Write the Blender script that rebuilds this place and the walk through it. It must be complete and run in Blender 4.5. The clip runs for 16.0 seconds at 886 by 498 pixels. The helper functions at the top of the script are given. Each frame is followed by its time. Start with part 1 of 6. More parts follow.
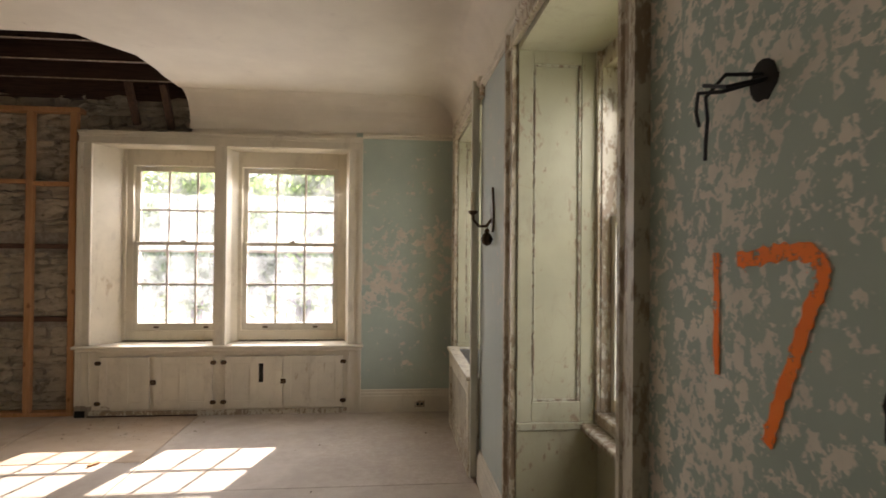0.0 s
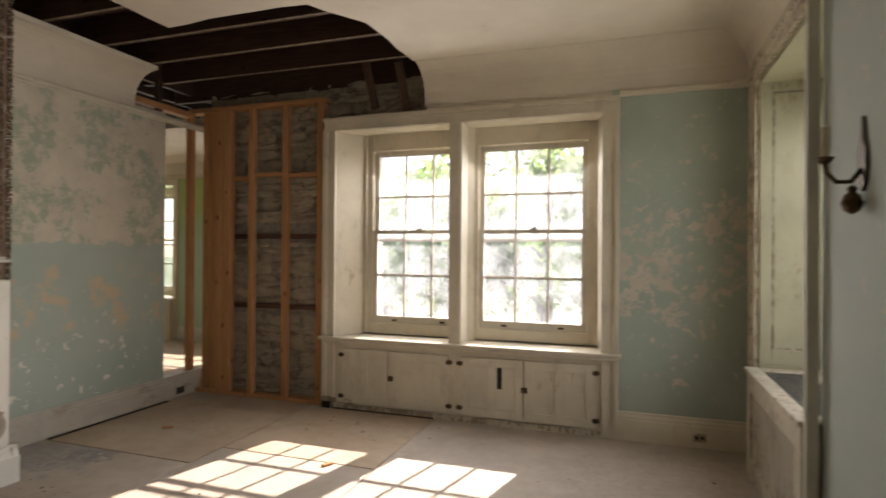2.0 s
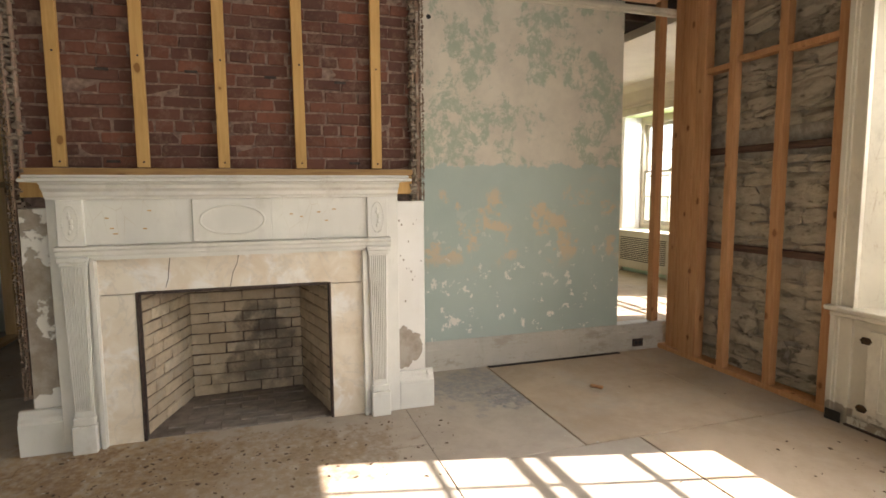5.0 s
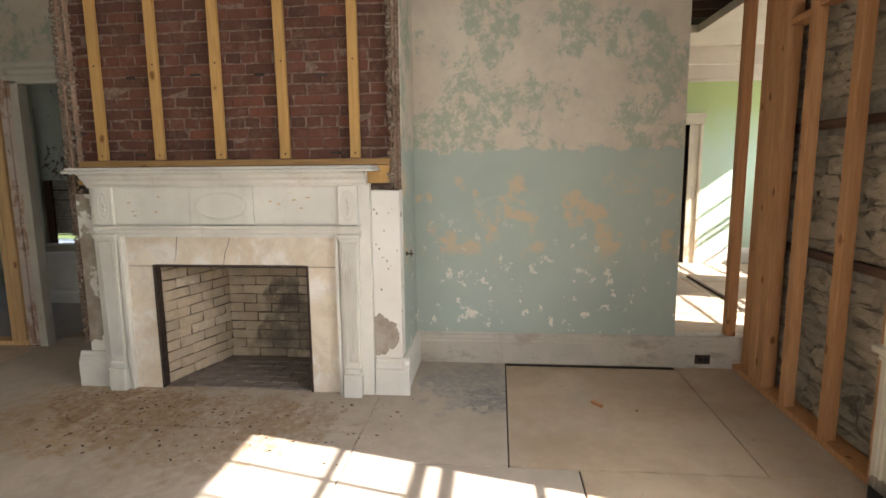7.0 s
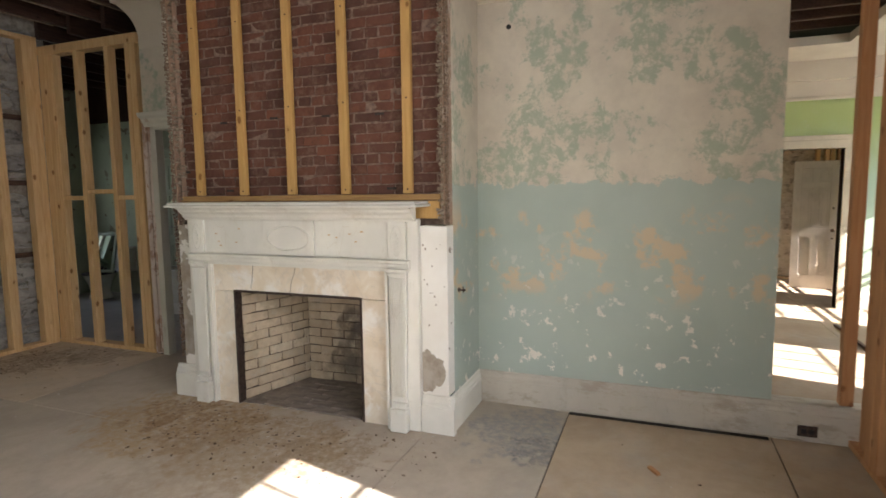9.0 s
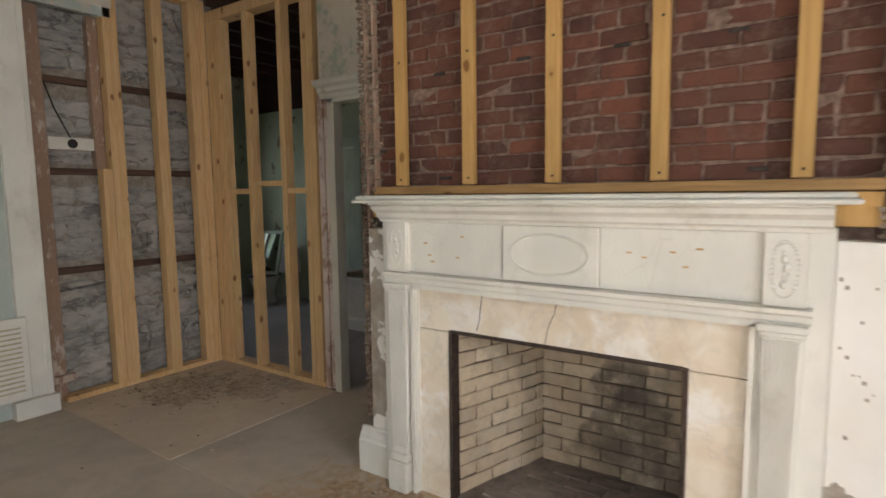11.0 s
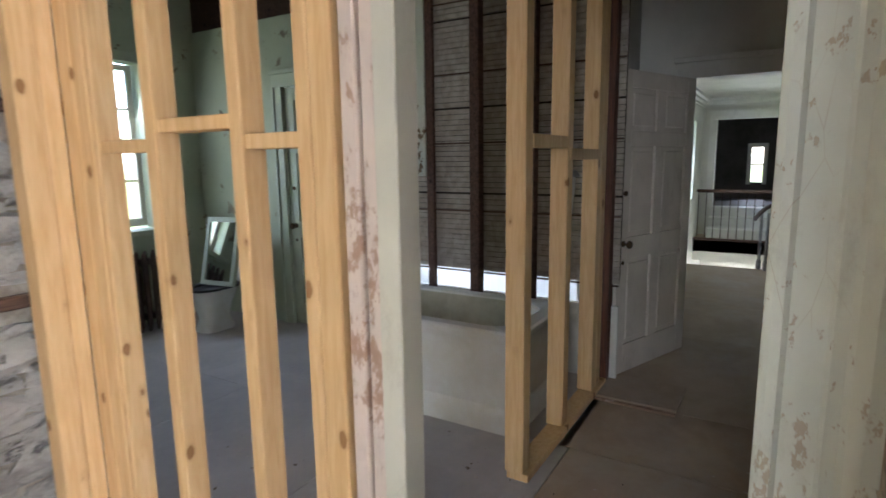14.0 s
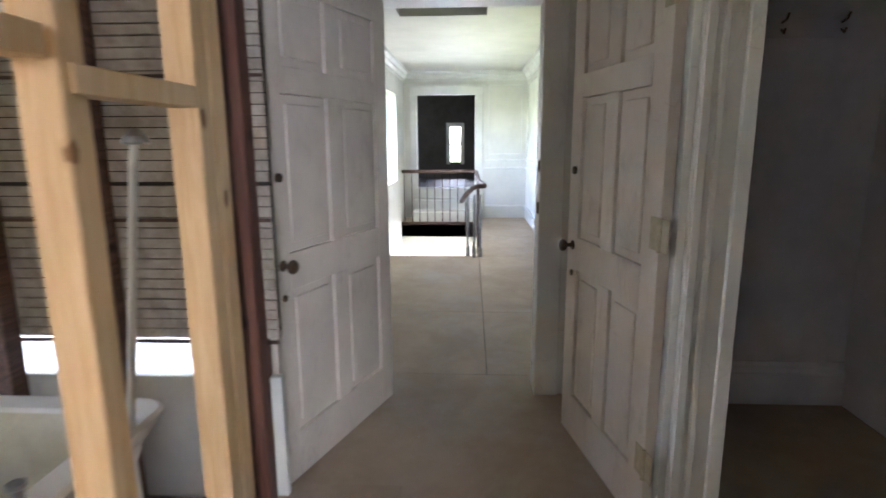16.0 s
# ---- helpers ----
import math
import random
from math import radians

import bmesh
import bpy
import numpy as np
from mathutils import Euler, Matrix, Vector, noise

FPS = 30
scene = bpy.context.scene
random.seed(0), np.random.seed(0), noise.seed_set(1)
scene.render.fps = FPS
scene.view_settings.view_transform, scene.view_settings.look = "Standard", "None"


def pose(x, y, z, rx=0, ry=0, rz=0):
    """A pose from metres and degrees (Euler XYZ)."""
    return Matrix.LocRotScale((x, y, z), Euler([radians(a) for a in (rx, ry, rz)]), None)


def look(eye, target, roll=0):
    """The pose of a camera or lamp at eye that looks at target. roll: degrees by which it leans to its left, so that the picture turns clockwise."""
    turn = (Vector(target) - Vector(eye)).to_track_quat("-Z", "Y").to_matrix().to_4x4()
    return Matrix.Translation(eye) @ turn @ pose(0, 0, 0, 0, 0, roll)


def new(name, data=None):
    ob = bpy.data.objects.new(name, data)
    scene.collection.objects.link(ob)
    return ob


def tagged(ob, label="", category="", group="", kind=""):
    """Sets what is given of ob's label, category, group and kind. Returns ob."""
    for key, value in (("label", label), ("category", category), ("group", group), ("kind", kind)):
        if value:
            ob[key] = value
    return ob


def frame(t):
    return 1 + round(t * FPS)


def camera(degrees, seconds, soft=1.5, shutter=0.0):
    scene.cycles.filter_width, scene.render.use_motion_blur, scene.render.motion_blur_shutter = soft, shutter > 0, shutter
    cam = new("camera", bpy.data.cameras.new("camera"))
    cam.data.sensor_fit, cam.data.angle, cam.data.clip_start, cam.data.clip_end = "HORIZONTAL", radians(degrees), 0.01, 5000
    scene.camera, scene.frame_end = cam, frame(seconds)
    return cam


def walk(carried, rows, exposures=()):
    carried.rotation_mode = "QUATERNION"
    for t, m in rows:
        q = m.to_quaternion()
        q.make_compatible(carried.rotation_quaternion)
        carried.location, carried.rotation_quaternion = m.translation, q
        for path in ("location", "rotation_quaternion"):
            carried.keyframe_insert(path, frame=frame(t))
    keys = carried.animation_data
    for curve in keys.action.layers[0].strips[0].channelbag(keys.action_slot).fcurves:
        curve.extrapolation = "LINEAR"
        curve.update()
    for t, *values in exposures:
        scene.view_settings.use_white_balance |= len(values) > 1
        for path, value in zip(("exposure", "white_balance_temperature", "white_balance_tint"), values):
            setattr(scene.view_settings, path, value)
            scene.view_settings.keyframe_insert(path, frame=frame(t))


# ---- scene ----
cam = camera(77.0, 16.0, soft=1.6, shutter=0.3)
PATH = [
    (0, (0.765, 0.695, 1.692), (0.955, 2.686, 1.711), 0.5),
    (0.5, (0.8, 0.879, 1.688), (0.798, 2.879, 1.693), 0.6),
    (1, (0.711, 1.202, 1.708), (0.564, 3.196, 1.705), 0.6),
    (1.5, (0.664, 1.511, 1.649), (0.346, 3.486, 1.649), 0.5),
    (2, (0.576, 1.715, 1.591), (-0.068, 3.609, 1.599), 0.4),
    (2.5, (0.387, 1.921, 1.515), (-0.62, 3.649, 1.532), 0.4),
    (3, (0.26, 2.191, 1.493), (-1.032, 3.718, 1.471), 0.3),
    (3.5, (0.246, 2.43, 1.471), (-1.254, 3.752, 1.409), -0.2),
    (4, (0.123, 2.638, 1.421), (-1.541, 3.736, 1.271), 0.1),
    (4.5, (0.018, 2.936, 1.46), (-1.788, 3.771, 1.261), 0.1),
    (5, (0.1, 3.361, 1.439), (-1.796, 3.964, 1.232), -0.4),
    (5.2, (0.12, 3.526, 1.463), (-1.803, 4.023, 1.233), -0.4),
    (7.3, (0.133, 5.158, 1.546), (-1.828, 4.889, 1.259), -0.6),
    (7.5, (0.125, 5.257, 1.561), (-1.83, 4.943, 1.281), -0.6),
    (8, (0.154, 5.558, 1.583), (-1.778, 5.116, 1.314), -0.5),
    (8.2, (0.157, 5.652, 1.596), (-1.763, 5.153, 1.339), -0.6),
    (10.3, (-0.871, 4.858, 1.533), (-2.583, 3.833, 1.382), -0.4),
    (10.5, (-0.948, 4.635, 1.52), (-2.633, 3.568, 1.365), -0.4),
    (11, (-1.201, 4.147, 1.552), (-2.832, 3.007, 1.347), -0.7),
    (11.5, (-1.472, 3.639, 1.536), (-3.056, 2.434, 1.342), -0.8),
    (12, (-1.692, 3.186, 1.529), (-3.256, 1.961, 1.306), -0.7),
    (12.5, (-2.011, 2.757, 1.51), (-3.572, 1.534, 1.251), -0.9),
    (13, (-2.304, 2.3, 1.509), (-3.87, 1.089, 1.224), -0.8),
    (13.5, (-2.647, 2.039, 1.516), (-4.26, 0.897, 1.207), -0.9),
    (14, (-3.076, 1.885, 1.516), (-4.762, 0.858, 1.196), -0.8),
    (14.5, (-3.416, 1.712, 1.515), (-5.225, 0.928, 1.181), -0.3),
    (15, (-3.878, 1.678, 1.467), (-5.774, 1.141, 1.127), -0.2),
    (15.5, (-4.342, 1.643, 1.425), (-6.277, 1.303, 1.053), -0.3),
    (16, (-4.811, 1.719, 1.41), (-6.771, 1.619, 1.022), -0.3),
]
walk(cam, [(t, look(eye, target, roll)) for t, eye, target, roll in PATH], [(0, 1.75, 7050, 22), (1.5, 1.55, 7050, 21), (3.5, 1.85, 6950, 16), (5, 2.45, 6950, 17), (8, 2.4, 6550, 17), (11, 2.6, 6500, 17), (12.5, 3.1, 6450, 18), (13.5, 4.2, 6150, 18), (14.5, 4.4, 5950, 20), (15.4, 5.4, 5900, 23), (16, 5.8, 5900, 25)])

# ---- light ----
SUN_DIR = Vector((-0.33, -1.35, -1.0))
world = bpy.data.worlds.new("sky")
scene.world = world
world.use_nodes = True
sky = world.node_tree.nodes.new("ShaderNodeTexSky")
sky.sky_type, sky.sun_disc = "NISHITA", False
sky.sun_elevation, sky.sun_rotation = radians(35.7), radians(13.7)
world.node_tree.links.new(sky.outputs[0], world.node_tree.nodes["Background"].inputs[0])
world.node_tree.nodes["Background"].inputs[1].default_value = 0.10
sun = bpy.data.lights.new("sun", "SUN")
sun.energy, sun.angle, sun.color = 5.0, radians(0.5), (1.0, 0.97, 0.92)
sun_lamp = new("sun", sun)
sun_lamp.matrix_world = Matrix.Translation((5, 20, 15)) @ SUN_DIR.to_track_quat("-Z", "Y").to_matrix().to_4x4()


def window_light(x, y, z, width, height, power, toward, colour=(0.88, 0.95, 1.0)):
    """The sky's light in a window's opening."""
    lamp = bpy.data.lights.new("window_daylight", "AREA")
    lamp.shape, lamp.size, lamp.size_y, lamp.energy, lamp.color = "RECTANGLE", width, height, power, colour
    ob = new("window_daylight", lamp)
    ob.matrix_world = look((x, y, z), (x + toward[0], y + toward[1], z + toward[2]))
    return ob


window_light(-1.47, 7.42, 1.75, 1.0, 1.8, 15, (0, -1, -0.65))
window_light(-0.32, 7.42, 1.75, 1.0, 1.8, 15, (0, -1, -0.65))
window_light(2.42, 2.95, 1.75, 1.2, 1.8, 10.5, (-1, 0, -0.6))
window_light(2.42, 5.5, 1.75, 1.2, 1.8, 10.5, (-1, 0, -0.6))
window_light(-6.6, 10.08, 1.75, 4.2, 1.8, 34, (0, -1, -0.3))
window_light(-5.75, -3.5, 1.6, 0.9, 1.7, 1.15, (0, 1, -0.5))
window_light(-13.15, 0.27, 1.45, 1.3, 1.3, 0.6, (0, 1, -0.8))
window_light(-11.55, 3.0, 1.45, 2.1, 1.3, 0.4, (0, -1, -0.5))
window_light(-17.9, 1.36, 1.3, 0.3, 0.8, 2.0, (1, 0, -0.1))


# ---- building blocks ----
def boxm(bm, x0, y0, z0, x1, y1, z1):
    v = [bm.verts.new(p) for p in ((x0, y0, z0), (x1, y0, z0), (x1, y1, z0), (x0, y1, z0), (x0, y0, z1), (x1, y0, z1), (x1, y1, z1), (x0, y1, z1))]
    for f in ((3, 2, 1, 0), (4, 5, 6, 7), (0, 1, 5, 4), (1, 2, 6, 5), (2, 3, 7, 6), (3, 0, 4, 7)):
        bm.faces.new([v[i] for i in f])
    return v


def B(*boxes, bevel=0.0):
    """A bmesh of boxes, each of six limits, with their edges eased."""
    bm = bmesh.new()
    for b in boxes:
        x0, y0, z0, x1, y1, z1 = b
        boxm(bm, min(x0, x1), min(y0, y1), min(z0, z1), max(x0, x1), max(y0, y1), max(z0, z1))
    if bevel:
        bmesh.ops.bevel(bm, geom=bm.edges[:], offset=bevel, segments=1, affect="EDGES", clamp_overlap=True)
    return bm


def extrude(bm, profile, origin, u, v, w):
    """A profile of points (a, b) in the plane of u and v, drawn out along w."""
    o, u, v, w = Vector(origin), Vector(u), Vector(v), Vector(w)
    ring = [o + u * a + v * b for a, b in profile]
    one, two = [bm.verts.new(p) for p in ring], [bm.verts.new(p + w) for p in ring]
    n = len(ring)
    faces = [bm.faces.new((one[i], one[(i + 1) % n], two[(i + 1) % n], two[i])) for i in range(n)]
    faces += [bm.faces.new(one[::-1]), bm.faces.new(two)]
    bmesh.ops.recalc_face_normals(bm, faces=faces)


def turned(bm, rows, at=(0, 0, 0), n=16, axis="Z"):
    """A lathe shape from rows of (radius, height)."""
    rings = []
    for r, h in rows:
        ring = []
        for i in range(n):
            a = 2 * math.pi * i / n
            p = Vector((r * math.cos(a), r * math.sin(a), h))
            if axis == "X":
                p = Vector((p.z, p.x, p.y))
            if axis == "Y":
                p = Vector((p.x, p.z, p.y))
            ring.append(bm.verts.new(p + Vector(at)))
        rings.append(ring)
    faces = []
    for a, b in zip(rings, rings[1:]):
        for i in range(n):
            faces.append(bm.faces.new((a[i], a[(i + 1) % n], b[(i + 1) % n], b[i])))
    faces.append(bm.faces.new(rings[0][::-1]))
    faces.append(bm.faces.new(rings[-1]))
    bmesh.ops.recalc_face_normals(bm, faces=faces)


def tube(bm, points, r, n=8):
    """A round bar along points."""
    pts = [Vector(p) for p in points]
    rings = []
    for i, p in enumerate(pts):
        d = (pts[min(i + 1, len(pts) - 1)] - pts[max(i - 1, 0)]).normalized()
        side = d.cross(Vector((0.3, 0.2, 1))).normalized()
        up = side.cross(d)
        rad = r[i] if isinstance(r, (list, tuple)) else r
        rings.append([bm.verts.new(p + (side * math.cos(k * 2 * math.pi / n) + up * math.sin(k * 2 * math.pi / n)) * rad) for k in range(n)])
    faces = []
    for a, b in zip(rings, rings[1:]):
        for i in range(n):
            faces.append(bm.faces.new((a[i], a[(i + 1) % n], b[(i + 1) % n], b[i])))
    faces.append(bm.faces.new(rings[0][::-1]))
    faces.append(bm.faces.new(rings[-1]))
    bmesh.ops.recalc_face_normals(bm, faces=faces)


def mesh_of(name, bm, material, smooth=False):
    data = bpy.data.meshes.new(name)
    bm.to_mesh(data)
    bm.free()
    data.materials.append(material)
    if smooth:
        for p in data.polygons:
            p.use_smooth = True
    return data


def part(name, bm, material, parent, label="", smooth=False):
    ob = new(name, mesh_of(name, bm, material, smooth))
    ob.parent = parent
    if label:
        ob["label"] = label
    return ob


def piece(name, data, parent, m):
    ob = new(name, data)
    ob.parent = parent
    ob.matrix_basis = m
    return ob


def structure(name, bm, material, label, category="wall", smooth=False):
    return tagged(new(name, mesh_of(name, bm, material, smooth)), label, category, kind="structure")


def thing(name, label, category, at=(0, 0, 0), group="", rz=0.0, kind=""):
    ob = new(name)
    ob.empty_display_size = 0.1
    ob.matrix_basis = pose(*at, 0, 0, rz)
    return tagged(ob, label, category, group, kind)


# ---- materials ----
class Nodes:
    """Short hand for node trees."""

    def __init__(self, name):
        self.m = bpy.data.materials.new(name)
        self.m.use_nodes = True
        self.t = self.m.node_tree
        self.b = self.t.nodes["Principled BSDF"]
        self.coord = self.t.nodes.new("ShaderNodeTexCoord").outputs["Object"]

    def put(self, value, socket):
        if isinstance(value, bpy.types.NodeSocket):
            self.t.links.new(value, socket)
        elif isinstance(value, (tuple, list)):
            socket.default_value = (*value, 1.0) if len(value) == 3 and socket.type == "RGBA" else value
        else:
            socket.default_value = value

    def in_place(self):
        """Grain that runs on from piece to piece."""
        self.coord = self.t.nodes.new("ShaderNodeNewGeometry").outputs["Position"]

    def mapped(self, scale, offset=(0, 0, 0)):
        n = self.t.nodes.new("ShaderNodeMapping")
        self.put(self.coord, n.inputs["Vector"])
        n.inputs["Scale"].default_value = scale
        n.inputs["Location"].default_value = offset
        return n.outputs[0]

    def noise(self, scale, detail=4.0, rough=0.55, stretch=None, distortion=0.0, offset=(0, 0, 0)):
        n = self.t.nodes.new("ShaderNodeTexNoise")
        self.put(self.mapped(stretch or (1, 1, 1), offset), n.inputs["Vector"])
        n.inputs["Scale"].default_value, n.inputs["Detail"].default_value = scale, detail
        n.inputs["Roughness"].default_value, n.inputs["Distortion"].default_value = rough, distortion
        return n.outputs["Fac"]

    def voronoi(self, scale, stretch=None, feature="F1"):
        n = self.t.nodes.new("ShaderNodeTexVoronoi")
        n.feature = feature
        self.put(self.mapped(stretch or (1, 1, 1)), n.inputs["Vector"])
        n.inputs["Scale"].default_value = scale
        return n.outputs["Distance"]

    def ramp(self, fac, lo, hi):
        n = self.t.nodes.new("ShaderNodeMapRange")
        n.interpolation_type = "SMOOTHSTEP"
        self.put(fac, n.inputs[0])
        n.inputs[1].default_value, n.inputs[2].default_value = lo, hi
        return n.outputs[0]

    def math(self, op, a, b=0.0):
        n = self.t.nodes.new("ShaderNodeMath")
        n.operation = op
        self.put(a, n.inputs[0])
        self.put(b, n.inputs[1])
        return n.outputs[0]

    def mix(self, fac, a, b):
        n = self.t.nodes.new("ShaderNodeMix")
        n.data_type = "RGBA"
        self.put(fac, n.inputs[0])
        self.put(a, n.inputs[6])
        self.put(b, n.inputs[7])
        return n.outputs[2]

    def axis(self, which):
        n = self.t.nodes.new("ShaderNodeSeparateXYZ")
        self.put(self.coord, n.inputs[0])
        return n.outputs["XYZ".index(which)]

    def chance(self):
        return self.t.nodes.new("ShaderNodeObjectInfo").outputs["Random"]

    def island(self):
        return self.t.nodes.new("ShaderNodeNewGeometry").outputs["Random Per Island"]

    def spot(self, centre, radius, wobble=0.3, scale=9.0):
        """A blot round a place: 1 inside, 0 outside, with a ragged edge."""
        n = self.t.nodes.new("ShaderNodeVectorMath")
        n.operation = "DISTANCE"
        self.put(self.coord, n.inputs[0])
        n.inputs[1].default_value = centre
        d = self.math("ADD", n.outputs["Value"], self.math("MULTIPLY", self.math("SUBTRACT", self.noise(scale, 5), 0.5), wobble))
        return self.ramp(d, radius, radius * 0.75)

    def done(self, colour, rough=0.8, bump=None, strength=0.3, distance=0.004, metal=0.0, spec=0.3):
        self.put(colour, self.b.inputs["Base Color"])
        self.put(rough, self.b.inputs["Roughness"])
        self.put(metal, self.b.inputs["Metallic"])
        self.b.inputs["Specular IOR Level"].default_value = spec
        if bump is not None:
            n = self.t.nodes.new("ShaderNodeBump")
            n.inputs["Strength"].default_value, n.inputs["Distance"].default_value = strength, distance
            self.put(bump, n.inputs["Height"])
            self.t.links.new(n.outputs[0], self.b.inputs["Normal"])
        return self.m


def peeling(name, paint, under, low, high, paint2=None, extra=None, scale=13.0):
    """Old wall paint that flakes off the plaster: low and high set how much is gone."""
    n = Nodes(name)
    big = n.noise(1.3, 3, 0.6)
    fine = n.noise(scale, 8, 0.66, distortion=0.25)
    chips = n.noise(34.0, 4, 0.6)
    f = n.math("ADD", n.math("MULTIPLY", fine, 0.72), n.math("MULTIPLY", big, 0.28))
    f = n.math("ADD", f, n.math("MULTIPLY", n.math("SUBTRACT", chips, 0.5), 0.12))
    if extra:
        f = n.math("ADD", f, extra(n))
    bare = n.ramp(f, low, high)
    tone = n.noise(2.1, 5, 0.6, offset=(3, 1, 2))
    col = n.mix(n.ramp(tone, 0.3, 0.7), paint, paint2 or [c * 0.86 for c in paint])
    und = n.mix(n.ramp(n.noise(5.0, 6, 0.65), 0.3, 0.75), under, [c * 0.8 for c in under])
    col = n.mix(bare, col, und)
    grime = n.ramp(n.noise(3.2, 7, 0.7, stretch=(1, 1, 0.35), offset=(7, 3, 1)), 0.58, 0.85)
    col = n.mix(n.math("MULTIPLY", grime, 0.35), col, (0.22, 0.18, 0.13))
    h = n.math("ADD", n.math("MULTIPLY", bare, -1.0), n.math("MULTIPLY", n.noise(60, 4), 0.35))
    return n, col, h


def simple_peel(name, paint, under, low, high, **kw):
    n, col, h = peeling(name, paint, under, low, high, **kw)
    return n.done(col, 0.75, h, 0.5, 0.003)


CREAM, GREEN = (0.60, 0.53, 0.43), (0.34, 0.42, 0.34)


def trim_paint(name, paint, under, low=0.6, high=0.66, stretch=(1, 1, 0.3), stains=(), scale=14):
    n = Nodes(name)
    n.in_place()
    f = n.math("ADD", n.math("MULTIPLY", n.noise(scale, 7, 0.7, stretch=stretch), 0.6), n.math("MULTIPLY", n.noise(1.7, 3, 0.6), 0.4))
    bare = n.ramp(f, low, high)
    col = n.mix(n.ramp(n.noise(2.5, 5), 0.3, 0.7), paint, [c * 0.85 for c in paint])
    col = n.mix(n.math("MULTIPLY", bare, 0.85), col, under)
    fine = n.noise(70, 4, 0.6, stretch=stretch)
    crack = n.ramp(n.voronoi(9, stretch=(1.6, 1.6, 0.5), feature="DISTANCE_TO_EDGE"), 0.012, 0.0)
    col = n.mix(n.math("MULTIPLY", crack, n.math("MULTIPLY", n.ramp(n.noise(2.0, 4, offset=(2, 7, 3)), 0.5, 0.62), 0.55)), col, under)
    grime = n.ramp(n.noise(5.5, 8, 0.75, stretch=(1, 1, 0.5), offset=(6, 2, 5)), 0.52, 0.72)
    col = n.mix(n.math("MULTIPLY", grime, 0.35), col, [c * 0.7 for c in under])
    for centre, radius, amount in stains:
        col = n.mix(n.math("MULTIPLY", n.spot(centre, radius, 0.3, 12), amount), col, (0.12, 0.075, 0.045))
    h = n.math("ADD", n.math("MULTIPLY", bare, -1.0), n.math("MULTIPLY", fine, 0.3))
    return n.done(col, 0.55, h, 0.5, 0.002, spec=0.35)


def timber(name, light, dark, grain=(14, 14, 1.1), knots=True, rough=0.62, chance=0.35):
    n = Nodes(name)
    rnd = n.chance()
    g = n.noise(3.5, 6, 0.6, stretch=grain, distortion=0.6)
    col = n.mix(n.ramp(g, 0.32, 0.7), light, dark)
    if knots:
        across = [7.0 if g > 5 else 4.2 for g in grain]
        k = n.math("ADD", n.voronoi(1.0, stretch=across), n.math("MULTIPLY", n.math("SUBTRACT", n.noise(30, 3), 0.5), 0.10))
        col = n.mix(n.math("MULTIPLY", n.ramp(k, 0.20, 0.11), 0.4), col, [c * 0.75 for c in dark])
        col = n.mix(n.math("MULTIPLY", n.ramp(k, 0.125, 0.095), 0.85), col, (dark[0] * 0.36, dark[1] * 0.24, dark[2] * 0.15))
    col = n.mix(n.math("MULTIPLY", rnd, chance), col, [c * 0.62 for c in dark])
    return n.done(col, rough, n.noise(40, 4, 0.6, stretch=grain), 0.25, 0.002, spec=0.25)


PINE = timber("pine", (0.70, 0.475, 0.245), (0.60, 0.37, 0.165), chance=0.18)
PINE_FAR = timber("red_pine", (0.55, 0.29, 0.135), (0.44, 0.205, 0.085))
OLD_WOOD = timber("old_dark_wood", (0.10, 0.055, 0.035), (0.055, 0.03, 0.02), chance=0.5)
JOIST = timber("joist_wood", (0.085, 0.045, 0.03), (0.045, 0.022, 0.015), grain=(1.1, 14, 14))
LEDGE_WOOD = timber("weathered_wood", (0.17, 0.095, 0.065), (0.075, 0.042, 0.03), grain=(1.1, 14, 14))
BROWN_STRIP = timber("brown_pine_strip", (0.42, 0.25, 0.10), (0.30, 0.165, 0.065), grain=(14, 1.1, 14), chance=0.1)
FURRING = timber("furring_pine", (0.60, 0.365, 0.135), (0.50, 0.285, 0.095), chance=0.25)
RED_POST = timber("reddish_old_post", (0.16, 0.065, 0.038), (0.085, 0.038, 0.026), chance=0.2)
OLD_STUD = trim_paint("whitewashed_wood", (0.34, 0.215, 0.145), (0.56, 0.47, 0.38), 0.53, 0.60, (1, 1, 0.35), scale=24)

TRIM = trim_paint("window_trim_paint", (0.66, 0.59, 0.46), (0.40, 0.31, 0.21), 0.60, 0.66, stains=(((-2.33, 6.69, 0.04), 0.10, 0.7), ((-2.10, 6.69, -0.02), 0.12, 0.6), ((-1.8, 6.69, -0.05), 0.11, 0.5)))
DUSTY_TRIM = trim_paint("dusty_trim_paint", (0.52, 0.47, 0.39), (0.36, 0.30, 0.23), 0.50, 0.60, (1, 0.4, 1))
TRIM_WORN = trim_paint("worn_trim_paint", (0.60, 0.54, 0.41), (0.27, 0.19, 0.12), 0.49, 0.55, (1, 1, 0.4), scale=30)
GREEN_PANEL = trim_paint("green_panel_paint", (0.40, 0.375, 0.25), (0.27, 0.20, 0.13), 0.585, 0.60, (1, 1, 0.45), scale=34)
FLAKY_EDGE = trim_paint("flaking_edge_paint", (0.42, 0.395, 0.28), (0.19, 0.13, 0.085), 0.49, 0.53, (1, 1, 0.4), scale=38)
DOOR_CASING = trim_paint("grey_casing_paint", (0.58, 0.56, 0.47), (0.40, 0.34, 0.26), 0.57, 0.66)
PALE_PEEL = trim_paint("pale_peeling_paint", (0.62, 0.62, 0.53), (0.40, 0.31, 0.22), 0.555, 0.57, (1, 1, 0.6), scale=30)
